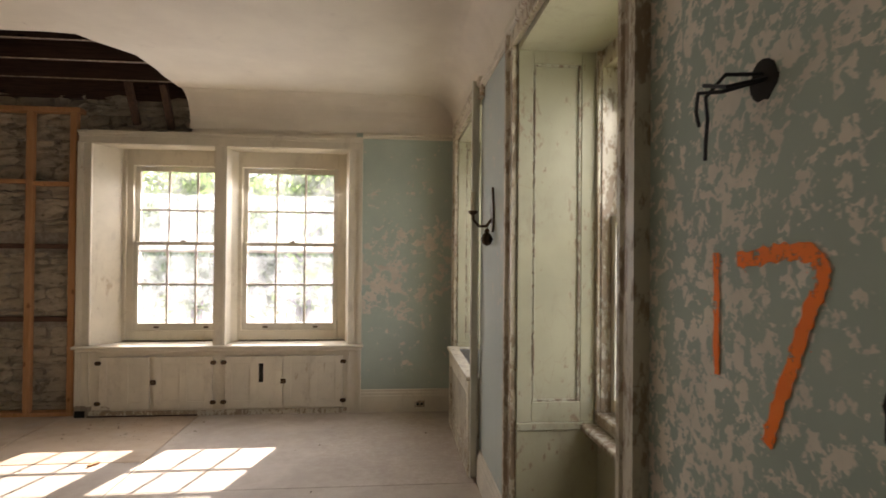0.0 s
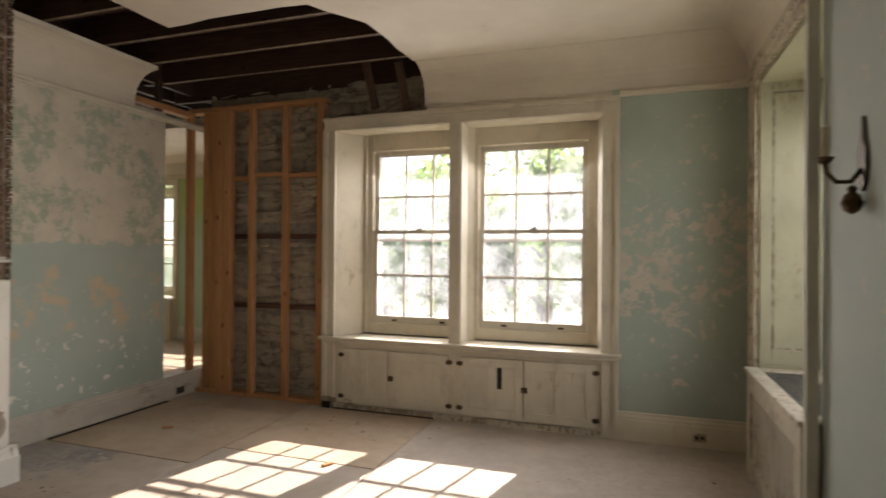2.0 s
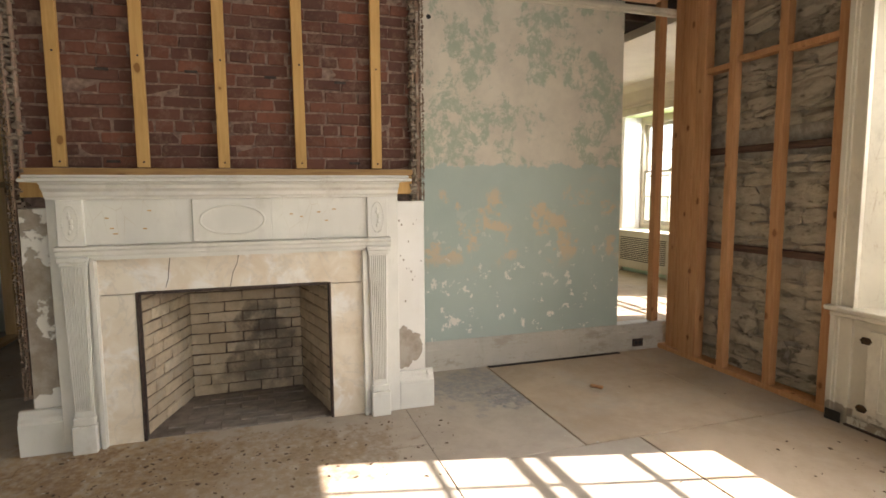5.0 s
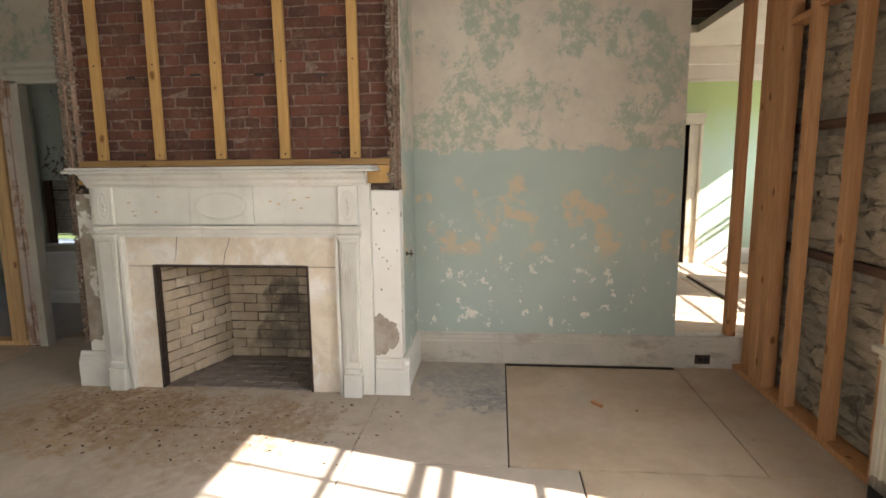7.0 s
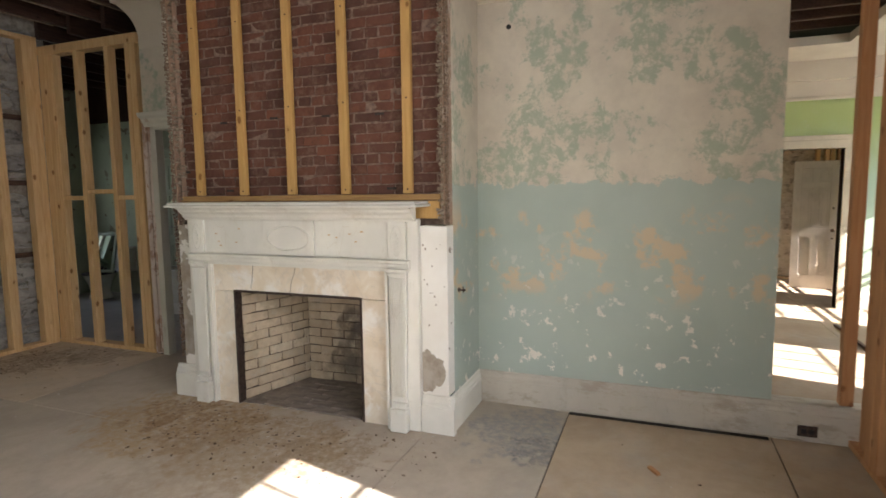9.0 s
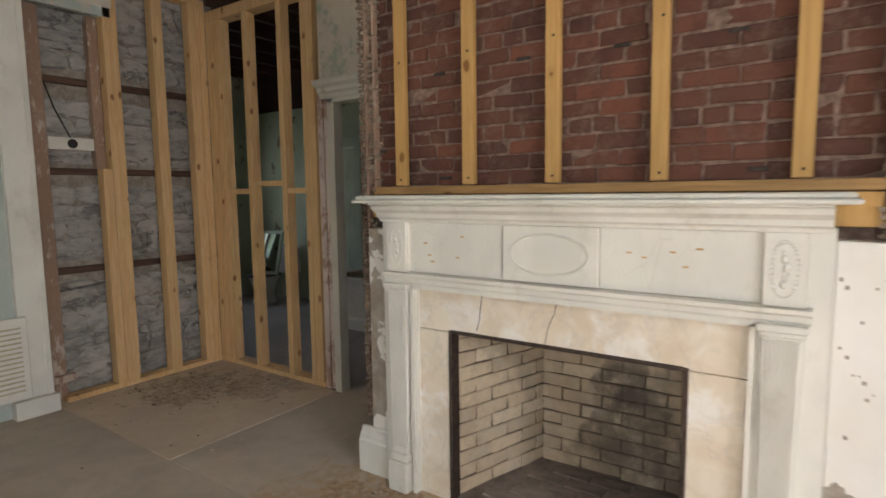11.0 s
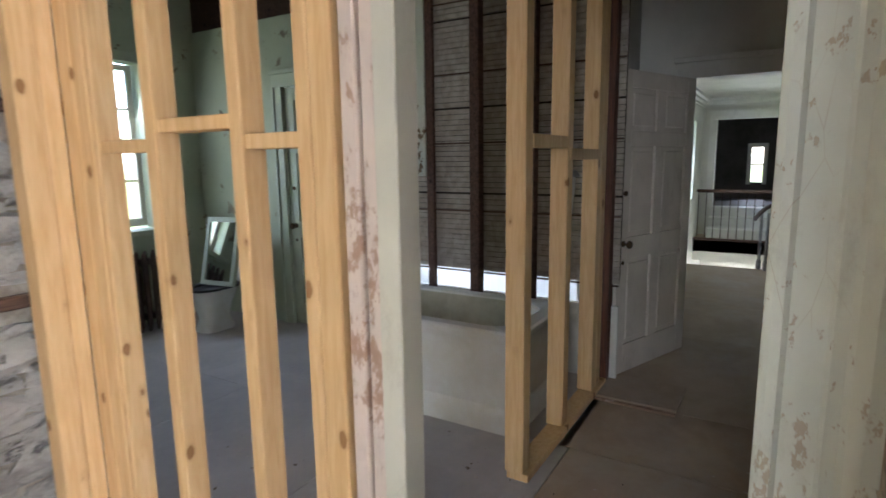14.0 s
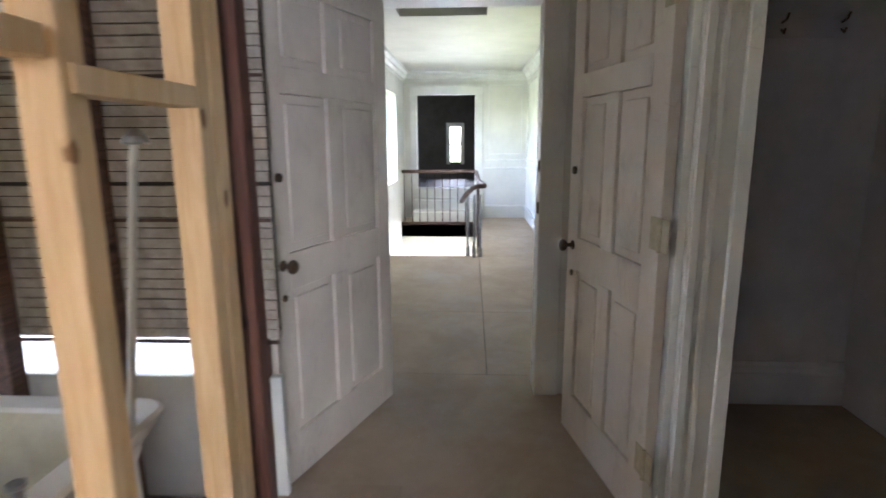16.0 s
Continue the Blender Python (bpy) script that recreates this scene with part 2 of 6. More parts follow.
WHITEWASH = trim_paint("whitewash_remains", (0.66, 0.55, 0.48), (0.34, 0.20, 0.13), 0.50, 0.56, (1.5, 1.5, 0.8))
MANTEL = trim_paint("mantel_paint", (0.73, 0.70, 0.62), (0.52, 0.44, 0.31), 0.62, 0.72)
HALL_PAINT = trim_paint("hall_paint", (0.72, 0.71, 0.65), (0.45, 0.42, 0.35), 0.64, 0.72)
DOOR_PAINT = trim_paint("door_paint", (0.70, 0.635, 0.55), (0.46, 0.39, 0.31), 0.63, 0.72)
BATH_PAINT = trim_paint("pale_green_door_paint", (0.50, 0.55, 0.42), (0.35, 0.34, 0.25), 0.64, 0.74)
SASH = trim_paint("sash_paint", (0.62, 0.57, 0.46), (0.34, 0.26, 0.18), 0.60, 0.70)

CEILING = simple_peel("ceiling_plaster", (0.66, 0.59, 0.48), (0.54, 0.45, 0.36), 0.64, 0.76, paint2=(0.60, 0.53, 0.43))
WALL_EAST = simple_peel("east_wall_paint", (0.395, 0.455, 0.38), (0.76, 0.70, 0.59), 0.520, 0.526, paint2=(0.335, 0.395, 0.335), scale=30.0)


def north_extra(n):
    z = n.axis("Z")
    band = n.math("MULTIPLY", n.ramp(z, 1.0, 1.45), n.ramp(z, 2.15, 1.9))
    return n.math("SUBTRACT", n.math("MULTIPLY", band, 0.08), 0.03)


WALL_NORTH = simple_peel("north_wall_paint", (0.40, 0.45, 0.37), CREAM, 0.555, 0.58, paint2=(0.355, 0.405, 0.34), extra=north_extra)
WALL_PIER = simple_peel("pier_wall_paint", (0.43, 0.47, 0.42), CREAM, 0.58, 0.62, paint2=(0.40, 0.44, 0.40))


def west_wall():
    n = Nodes("west_wall_paint")
    z = n.axis("Z")
    edge = n.math("ADD", z, n.math("MULTIPLY", n.math("SUBTRACT", n.noise(9, 6, 0.68), 0.5), 0.24))
    upper = n.ramp(edge, 1.638, 1.645)
    patch = n.noise(3.3, 10, 0.74, distortion=0.2)
    rest = n.math("MULTIPLY", n.ramp(patch, 0.50, 0.56), n.ramp(n.noise(16, 5, 0.7), 0.30, 0.55))
    plaster = n.mix(n.ramp(n.noise(4, 6, 0.65), 0.3, 0.7), (0.63, 0.56, 0.45), (0.53, 0.465, 0.375))
    top = n.mix(n.math("MULTIPLY", rest, 0.75), plaster, (0.30, 0.36, 0.27))
    paint = n.mix(n.ramp(n.noise(1.8, 5), 0.3, 0.7), (0.405, 0.455, 0.395), (0.36, 0.41, 0.355))
    orange = n.math("MULTIPLY", n.ramp(n.noise(3.4, 6, 0.65, offset=(2, 5, 1)), 0.52, 0.60), n.math("MULTIPLY", n.ramp(z, 0.75, 0.95), n.ramp(z, 1.62, 1.35)))
    paint = n.mix(n.math("MULTIPLY", orange, 0.62), paint, (0.64, 0.44, 0.25))
    chips = n.math("MULTIPLY", n.ramp(n.noise(9, 7, 0.66, offset=(1, 2, 9)), 0.60, 0.62), n.ramp(z, 1.5, 0.4))
    paint = n.mix(chips, paint, (0.72, 0.67, 0.58))
    col = n.mix(upper, paint, top)
    h = n.math("ADD", n.math("MULTIPLY", n.math("ADD", upper, chips), -0.8), n.math("MULTIPLY", n.noise(50, 5), 0.5))
    return n.done(col, 0.8, h, 0.5, 0.003)


WALL_WEST = west_wall()


def white_flake(name, low, tear):
    n = Nodes(name)
    f = n.math("ADD", n.noise(3.6, 9, 0.6), n.math("MULTIPLY", n.spot(tear, 0.16, 0.2, 9), 0.25))
    bare = n.ramp(f, low, low + 0.02)
    grey = n.mix(n.ramp(n.noise(9, 6, 0.7, offset=(1, 5, 2)), 0.35, 0.65), (0.38, 0.33, 0.27), (0.27, 0.22, 0.17))
    col = n.mix(bare, n.mix(n.ramp(n.noise(3, 5), 0.3, 0.7), (0.76, 0.73, 0.67), (0.68, 0.64, 0.57)), grey)
    return n.done(col, 0.75, n.math("MULTIPLY", bare, -1.0), 0.6, 0.005)


WHITE_PLASTER = white_flake("white_flaking_plaster", 0.62, (-3.42, 4.20, 0.42))
GREY_PLASTER = white_flake("grey_flaking_plaster", 0.50, (-3.42, 2.15, 0.50))


def rough_stone(name, a, b, slurry, pale):
    """Split stones smeared over with old lime mortar."""
    n = Nodes(name)
    n.in_place()
    f = n.noise(11, 9, 0.70, stretch=(1, 1, 1.6), distortion=0.15)
    col = n.mix(n.ramp(f, 0.30, 0.70), a, b)
    col = n.mix(n.math("MULTIPLY", n.ramp(n.chance(), 0.55, 1.0), 0.5), col, [c * 0.72 for c in a])
    wash = n.ramp(n.noise(3.4, 9, 0.74, stretch=(1, 1, 1.7), offset=(4, 4, 4)), 0.40, 0.58)
    col = n.mix(n.math("MULTIPLY", wash, pale), col, slurry)
    split = n.ramp(n.noise(7, 7, 0.66, stretch=(1, 1, 2.8), distortion=0.2, offset=(1, 8, 3)), 0.60, 0.68)
    col = n.mix(n.math("MULTIPLY", split, 0.5), col, [c * 0.4 for c in a])
    face = n.ramp(n.noise(4.6, 6, 0.62, stretch=(1, 1, 1.5), offset=(7, 3, 6)), 0.59, 0.64)
    face = n.math("MULTIPLY", face, n.ramp(n.noise(23, 5, 0.7), 0.28, 0.45))
    col = n.mix(n.math("MULTIPLY", face, 0.6), col, (a[0] * 0.50, a[1] * 0.52, a[2] * 0.56))
    warm = n.ramp(n.noise(2.3, 5, 0.6, offset=(3, 9, 2)), 0.52, 0.7)
    col = n.mix(n.math("MULTIPLY", warm, 0.3), col, (slurry[0] * 0.95, slurry[1] * 0.86, slurry[2] * 0.72))
    h = n.math("SUBTRACT", n.math("ADD", f, n.math("MULTIPLY", n.noise(45, 5, 0.7), 0.4)), n.math("ADD", split, n.math("MULTIPLY", face, 0.6)))
    return n.done(col, 0.92, h, 1.0, 0.026, spec=0.15)


STONE = rough_stone("field_stone", (0.34, 0.285, 0.21), (0.55, 0.475, 0.36), (0.58, 0.50, 0.38), 0.55)
STONE_PALE = rough_stone("whitewashed_stone", (0.27, 0.25, 0.225), (0.50, 0.475, 0.435), (0.56, 0.53, 0.48), 0.6)


def plain(name, colour, colour2=None, scale=12.0, rough=0.8, bump=0.3, distance=0.003, metal=0.0, detail=6, spec=0.3):
    n = Nodes(name)
    f = n.noise(scale, detail, 0.65)
    col = n.mix(n.ramp(f, 0.3, 0.7), colour, colour2 or [c * 0.75 for c in colour])
    return n.done(col, rough, f, bump, distance, metal, spec)


STONE_MORTAR = plain("lime_mortar", (0.42, 0.375, 0.305), (0.24, 0.205, 0.165), 18, 0.95, 0.9, 0.012)
BRICK_MORTAR = plain("brick_mortar", (0.27, 0.185, 0.14), (0.13, 0.085, 0.065), 30, 0.95, 0.8, 0.006)


def brick_material(name, a, b, c, dusting, soot=None):
    n = Nodes(name)
    n.in_place()
    r = n.chance()
    col = n.mix(n.ramp(r, 0.0, 0.75), a, b)
    col = n.mix(n.ramp(r, 0.90, 0.99), col, c)
    f = n.noise(22, 6, 0.7)
    col = n.mix(n.math("MULTIPLY", n.ramp(f, 0.35, 0.75), 0.5), col, [k * 0.62 for k in a])
    blotch = n.ramp(n.noise(2.6, 7, 0.72, offset=(5, 1, 2)), 0.48, 0.62)
    col = n.mix(n.math("MULTIPLY", blotch, 0.45), col, [k * 0.6 for k in b])
    dust = n.ramp(n.noise(9, 9, 0.78, offset=(2, 2, 7)), 0.50, 0.64)
    col = n.mix(n.math("MULTIPLY", dust, 0.6), col, dusting)
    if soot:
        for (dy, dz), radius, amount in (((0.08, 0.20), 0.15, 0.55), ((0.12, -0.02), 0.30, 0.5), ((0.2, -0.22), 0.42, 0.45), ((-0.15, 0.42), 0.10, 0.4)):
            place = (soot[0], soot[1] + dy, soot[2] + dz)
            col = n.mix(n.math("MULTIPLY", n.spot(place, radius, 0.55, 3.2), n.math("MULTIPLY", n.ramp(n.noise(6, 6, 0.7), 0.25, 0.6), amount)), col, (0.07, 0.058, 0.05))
    return n.done(col, 0.9, n.math("ADD", f, n.math("MULTIPLY", dust, 0.5)), 0.8, 0.005, spec=0.15)


BRICK = brick_material("red_brick", (0.175, 0.072, 0.048), (0.105, 0.054, 0.041), (0.23, 0.088, 0.053), (0.20, 0.125, 0.092))
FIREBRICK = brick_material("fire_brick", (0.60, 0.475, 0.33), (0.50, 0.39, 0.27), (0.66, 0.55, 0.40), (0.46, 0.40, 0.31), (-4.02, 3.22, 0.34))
FIRE_MORTAR = plain("sooty_fire_mortar", (0.16, 0.115, 0.08), (0.05, 0.038, 0.03), 7, 0.95, 0.8, 0.006)
SOOT = plain("soot_mortar", (0.035, 0.028, 0.024), (0.07, 0.055, 0.045), 20, 0.95)


def marble():
    n = Nodes("cream_marble")
    f = n.noise(3.2, 8, 0.62, distortion=1.2)
    vein = n.math("ABSOLUTE", n.math("SUBTRACT", n.noise(4.0, 6, 0.6, distortion=0.7, offset=(3, 1, 4)), 0.5))
    col = n.mix(n.ramp(f, 0.3, 0.7), (0.74, 0.66, 0.54), (0.63, 0.52, 0.38))
    warm = n.ramp(n.noise(2.6, 5, 0.6, offset=(1, 6, 3)), 0.55, 0.70)
    col = n.mix(n.math("MULTIPLY", warm, 0.45), col, (0.60, 0.42, 0.25))
    col = n.mix(n.math("MULTIPLY", n.ramp(vein, 0.03, 0.0), 0.35), col, (0.50, 0.45, 0.39))
    white = n.ramp(n.noise(5.5, 6, 0.62, distortion=0.5, offset=(8, 2, 1)), 0.50, 0.66)
    col = n.mix(n.math("MULTIPLY", white, 0.65), col, (0.80, 0.78, 0.74))
    return n.done(col, 0.38, f, 0.08, 0.002, spec=0.4)


MARBLE = marble()


def dusty_floor(name, a, b, stains=()):
    n = Nodes(name)
    rnd = n.chance()
    f = n.math("ADD", n.math("MULTIPLY", n.noise(1.6, 8, 0.68, distortion=0.5), 0.7), n.math("MULTIPLY", n.noise(9, 6, 0.7), 0.3))
    col = n.mix(n.ramp(f, 0.36, 0.64), a, b)
    col = n.mix(n.math("MULTIPLY", rnd, 0.35), col, [k * 0.75 for k in b])
    dust = n.ramp(n.noise(1.1, 6, 0.7, offset=(9, 2, 0)), 0.45, 0.7)
    col = n.mix(n.math("MULTIPLY", dust, 0.45), col, (0.42, 0.385, 0.33))
    specks = n.ramp(n.noise(75, 3, 0.6), 0.70, 0.76)
    col = n.mix(n.math("MULTIPLY", specks, 0.6), col, (0.10, 0.075, 0.05))
    for centre, radius, colour, amount in stains:
        col = n.mix(n.math("MULTIPLY", n.spot(centre, radius, 0.9, 7.0), n.math("MULTIPLY", n.ramp(n.noise(21, 7, 0.72, offset=(radius, 3, 1)), 0.34, 0.62), amount)), col, colour)
    return n.done(col, n.math("ADD", 0.62, n.math("MULTIPLY", f, 0.3)), n.noise(26, 6, 0.7), 0.25, 0.002, spec=0.3)


FLOOR_MAT = dusty_floor("dusty_subfloor", (0.51, 0.435, 0.35), (0.405, 0.34, 0.27), (
    ((-3.05, 2.45, 0), 0.70, (0.38, 0.25, 0.12), 0.75), ((-2.85, 3.3, 0), 0.6, (0.33, 0.23, 0.13), 0.75), ((-3.1, 2.3, 0), 0.30, (0.22, 0.125, 0.06), 0.7),
    ((-2.95, 2.75, 0), 0.42, (0.24, 0.145, 0.07), 0.65), ((-2.9, 3.75, 0), 0.34, (0.25, 0.17, 0.095), 0.65), ((-3.55, 0.1, 0), 0.4, (0.22, 0.17, 0.12), 0.6), ((-2.5, 3.1, 0), 0.5, (0.34, 0.27, 0.19), 0.5), ((-3.6, 4.85, 0), 0.45, (0.25, 0.25, 0.26), 0.7), ((-3.35, 4.98, 0), 0.2, (0.12, 0.12, 0.13), 0.55), ((1.0, 5.6, 0), 1.0, (0.33, 0.26, 0.20), 0.4), ((-2.45, 6.55, 0), 0.28, (0.03, 0.025, 0.02), 0.85)))
PLY = dusty_floor("plywood_sheet", (0.53, 0.41, 0.29), (0.42, 0.315, 0.215))
PALE_PLY = dusty_floor("pale_plywood_sheet", (0.60, 0.49, 0.375), (0.50, 0.40, 0.30), (((-3.6, -0.05, 0), 0.42, (0.20, 0.15, 0.10), 0.7), ((-3.95, 0.45, 0), 0.35, (0.22, 0.17, 0.12), 0.6)))
BATH_FLOOR = dusty_floor("grey_subfloor", (0.50, 0.465, 0.44), (0.41, 0.38, 0.36))
HALL_FLOOR = dusty_floor("hall_subfloor", (0.47, 0.365, 0.26), (0.37, 0.285, 0.20))
GAP = plain("dark_gap", (0.03, 0.024, 0.018), rough=0.95)
IRON = plain("rusty_iron", (0.10, 0.07, 0.055), (0.05, 0.035, 0.03), 40, 0.6, metal=0.6)
BRONZE = plain("dark_bronze", (0.055, 0.035, 0.022), (0.10, 0.065, 0.035), 30, 0.42, metal=0.8)
BLACK = plain("black_plastic", (0.02, 0.018, 0.017), rough=0.5)
PORCELAIN = plain("stained_enamel", (0.86, 0.85, 0.81), (0.78, 0.75, 0.67), 5.5, 0.22, 0.05, spec=0.5)
TUB_DIRT = plain("grimy_enamel", (0.62, 0.59, 0.46), (0.46, 0.42, 0.30), 5, 0.4, 0.05, spec=0.4)
STEEL = plain("dull_steel", (0.40, 0.40, 0.40), (0.26, 0.26, 0.26), 30, 0.35, metal=0.9)
BRASS = plain("painted_brass", (0.52, 0.46, 0.32), (0.40, 0.34, 0.22), 25, 0.5, metal=0.2)
CANDLE = plain("candle_sleeve", (0.62, 0.55, 0.40), rough=0.6)


def spray_paint():
    n = Nodes("orange_spray_paint")
    n.in_place()
    n.put(n.ramp(n.math("ADD", n.math("MULTIPLY", n.noise(26, 7, 0.7), 0.7), n.math("MULTIPLY", n.noise(160, 3), 0.3)), 0.39, 0.47), n.b.inputs["Alpha"])
    return n.done(n.mix(n.noise(18, 4), (1.0, 0.17, 0.004), (0.95, 0.24, 0.02)), 0.75)


ORANGE = spray_paint()
CORNER_BEAD = plain("rusty_bead", (0.17, 0.095, 0.055), (0.30, 0.235, 0.175), 60, 0.8, 0.8, 0.01)
CRUMBS = plain("crumbled_plaster", (0.38, 0.31, 0.23), (0.15, 0.10, 0.065), 30, 0.95, 0.9, 0.012)
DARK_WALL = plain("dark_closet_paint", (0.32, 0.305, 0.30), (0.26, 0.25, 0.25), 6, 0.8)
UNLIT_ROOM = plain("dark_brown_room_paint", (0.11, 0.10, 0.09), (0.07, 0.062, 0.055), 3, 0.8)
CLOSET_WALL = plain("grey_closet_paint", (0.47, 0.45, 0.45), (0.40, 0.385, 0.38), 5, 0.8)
LATH = plain("lath_plaster_keys", (0.44, 0.39, 0.33), (0.29, 0.25, 0.20), 16, 0.95, 0.8, 0.008)
BATH_WALL = simple_peel("bath_wall_paint", (0.46, 0.50, 0.37), (0.25, 0.215, 0.155), 0.57, 0.60, scale=4.5)
MOULD_WALL = simple_peel("mouldy_wall_paint", (0.56, 0.58, 0.48), (0.16, 0.11, 0.06), 0.60, 0.63, extra=lambda n: n.math("MULTIPLY", n.spot((-6.7, -0.72, 1.62), 0.30, 0.5, 5), 0.085))
WHITE_BOARD = plain("white_board", (0.80, 0.80, 0.80), (0.74, 0.74, 0.75), 4, 0.7)


def lime_wall():
    """Lime green paint over an older mint coat that shows on the lower wall."""
    n = Nodes("lime_and_mint_paint")
    z = n.math("ADD", n.axis("Z"), n.math("MULTIPLY", n.math("SUBTRACT", n.noise(2.5, 6, 0.65), 0.5), 0.8))
    col = n.mix(n.ramp(z, 1.6, 2.5), (0.46, 0.60, 0.47), (0.43, 0.52, 0.22))
    col = n.mix(n.math("MULTIPLY", n.ramp(n.noise(7, 6, 0.7), 0.55, 0.75), 0.4), col, (0.55, 0.58, 0.45))
    return n.done(col, 0.75, n.noise(40, 4), 0.3, 0.002)


LIME_WALL = lime_wall()
HALL_WALL = plain("pale_hall_wall", (0.67, 0.65, 0.58), (0.59, 0.575, 0.51), 2.5, 0.7)
WEST_ROOM_WALL = plain("west_room_plaster", (0.60, 0.54, 0.44), (0.54, 0.48, 0.39), 3, 0.8)
GRASS = plain("lawn", (0.06, 0.10, 0.02), (0.10, 0.12, 0.035), 0.6, 0.9)
BARK = plain("bark", (0.10, 0.08, 0.06), (0.06, 0.05, 0.04), 9, 0.95, 0.8, 0.03)


def leaf_material():
    """Thin leaves that let the sun shine through."""
    n = Nodes("leaves")
    n.done(n.mix(n.island(), (0.05, 0.12, 0.022), (0.12, 0.19, 0.05)), 0.6)
    through_leaf, both = n.t.nodes.new("ShaderNodeBsdfTranslucent"), n.t.nodes.new("ShaderNodeMixShader")
    n.put(n.mix(n.island(), (0.24, 0.42, 0.10), (0.42, 0.56, 0.20)), through_leaf.inputs[0])
    both.inputs[0].default_value = 0.65
    n.t.links.new(n.b.outputs[0], both.inputs[1])
    n.t.links.new(through_leaf.outputs[0], both.inputs[2])
    n.t.links.new(both.outputs[0], n.t.nodes["Material Output"].inputs["Surface"])
    return n.m


LEAF = leaf_material()


def glass_pane(name, dust):
    n = Nodes(name)
    t = n.t.nodes
    clear, haze, gloss = t.new("ShaderNodeBsdfTransparent"), t.new("ShaderNodeBsdfTranslucent"), t.new("ShaderNodeBsdfGlossy")
    haze.inputs[0].default_value, gloss.inputs["Roughness"].default_value = (0.85, 0.87, 0.88, 1), 0.03
    one, two = t.new("ShaderNodeMixShader"), t.new("ShaderNodeMixShader")
    f = n.math("MULTIPLY", n.ramp(n.noise(3.0, 5, 0.6), 0.2, 0.8), dust)
    n.put(f, one.inputs[0])
    n.t.links.new(clear.outputs[0], one.inputs[1])
    n.t.links.new(haze.outputs[0], one.inputs[2])
    two.inputs[0].default_value = 0.05
    n.t.links.new(one.outputs[0], two.inputs[1])
    n.t.links.new(gloss.outputs[0], two.inputs[2])
    n.t.links.new(two.outputs[0], t["Material Output"].inputs["Surface"])
    return n.m


GLASS_DUSTY, GLASS = glass_pane("dusty_glass", 0.15), glass_pane("clear_glass", 0.05)


def mirror_material():
    n = Nodes("mirror_glass")
    return n.done((0.8, 0.82, 0.8), 0.04, metal=1.0)


MIRROR = mirror_material()


# ---- the room's shell ----
X0, X1, Y0, Y1, ZC = -4.08, 1.45, -0.50, 6.72, 3.33

floor = structure("floor", B((-4.6, -0.9, -0.25, 2.2, 7.3, -0.013)), GAP, "dusty subfloor of boards and plywood sheets", "floor")


def floor_sheet(x0, y0, x1, y1, material=None, top=0.0):
    g = 0.0025 if (x0, x1) != (-2.54, -1.19) else 0.005
    g = 0.006 if y0 == 5.045 else g
    return part("plywood_sheet", B((x0 + g, y0 + g, -0.012, x1 - g, y1 - g, top), bevel=0.0015), material or FLOOR_MAT, floor)


for x0, y0, x1, y1, m, top in (
        (-4.20, 5.045, -2.54, 6.32, PLY, 0.003), (-4.20, 6.32, -2.54, 6.90, PLY, 0.001), (-2.54, 5.40, -1.19, 6.90, PLY, 0.002),
        (-1.19, 4.80, 1.6, 6.95, FLOOR_MAT, 0), (-2.54, 4.20, -1.19, 5.40, FLOOR_MAT, 0), (-4.20, 4.20, -2.54, 5.045, FLOOR_MAT, 0),
        (-1.19, 2.36, 1.95, 4.80, FLOOR_MAT, 0), (-2.84, 1.80, -1.19, 4.20, FLOOR_MAT, 0), (-4.20, 2.07, -2.84, 4.20, FLOOR_MAT, 0),
        (-1.19, -0.60, 1.95, 2.36, FLOOR_MAT, 0), (-2.84, -0.60, -1.19, 1.80, FLOOR_MAT, 0), (-4.20, -0.60, -2.84, 1.02, PALE_PLY, 0.003),
        (-4.45, 1.02, -2.84, 2.07, FLOOR_MAT, 0)):
    floor_sheet(x0, y0, x1, y1, m, top)

# walls
wall_north = structure("wall_north", B((0.40, Y1, -0.25, 2.15, 7.30, 3.8), (0.30, 7.03, -0.25, 0.40, 7.30, 2.80)),
                       WALL_NORTH, "pale green plaster wall with flaking paint beside the double window")
wall_stone_north = structure("wall_north_stone", B((-4.00, 6.90, -0.25, -2.40, 7.30, 3.8), (-2.40, 6.90, 2.80, -1.30, 7.30, 3.8), (-2.40, 7.0, -0.25, 0.40, 7.30, 0.74),
                                                   (-2.40, 7.03, 0.74, -2.03, 7.30, 2.80), (-0.98, 7.04, 0.74, -0.86, 7.30, 2.80)),
                             STONE_MORTAR, "bare rubble stone outer wall behind timber studs")
structure("wall_north_head", B((-1.30, Y1, 2.80, 0.40, 7.30, 3.8)), CEILING, "cream plaster over the double window")
wall_east = structure("wall_east", B((X1, -0.9, -0.25, 2.15, 2.25, 3.8), (X1, 2.25, 2.83, 2.15, 3.66, 3.8), 
                                     (X1, 4.86, 2.86, 2.15, 6.30, 3.8), (X1, 6.30, -0.25, 2.15, Y1, 3.8), (1.98, 2.25, -0.25, 2.15, 3.66, 0.80), (1.98, 4.86, -0.25, 2.15, 6.30, 0.80)),
                      WALL_EAST, "blue-green plaster wall with badly flaking paint")
structure("wall_east_pier", B((X1, 3.66, -0.25, 2.15, 4.86, 3.8)), WALL_PIER, "pale blue-green plaster pier between the windows")
wall_south = structure("wall_south", B((-2.62, -0.9, -0.25, 1.45, Y0, 3.8), (-3.40, -0.56, 2.915, -2.62, Y0, 3.8)), WALL_PIER, "painted plaster wall")
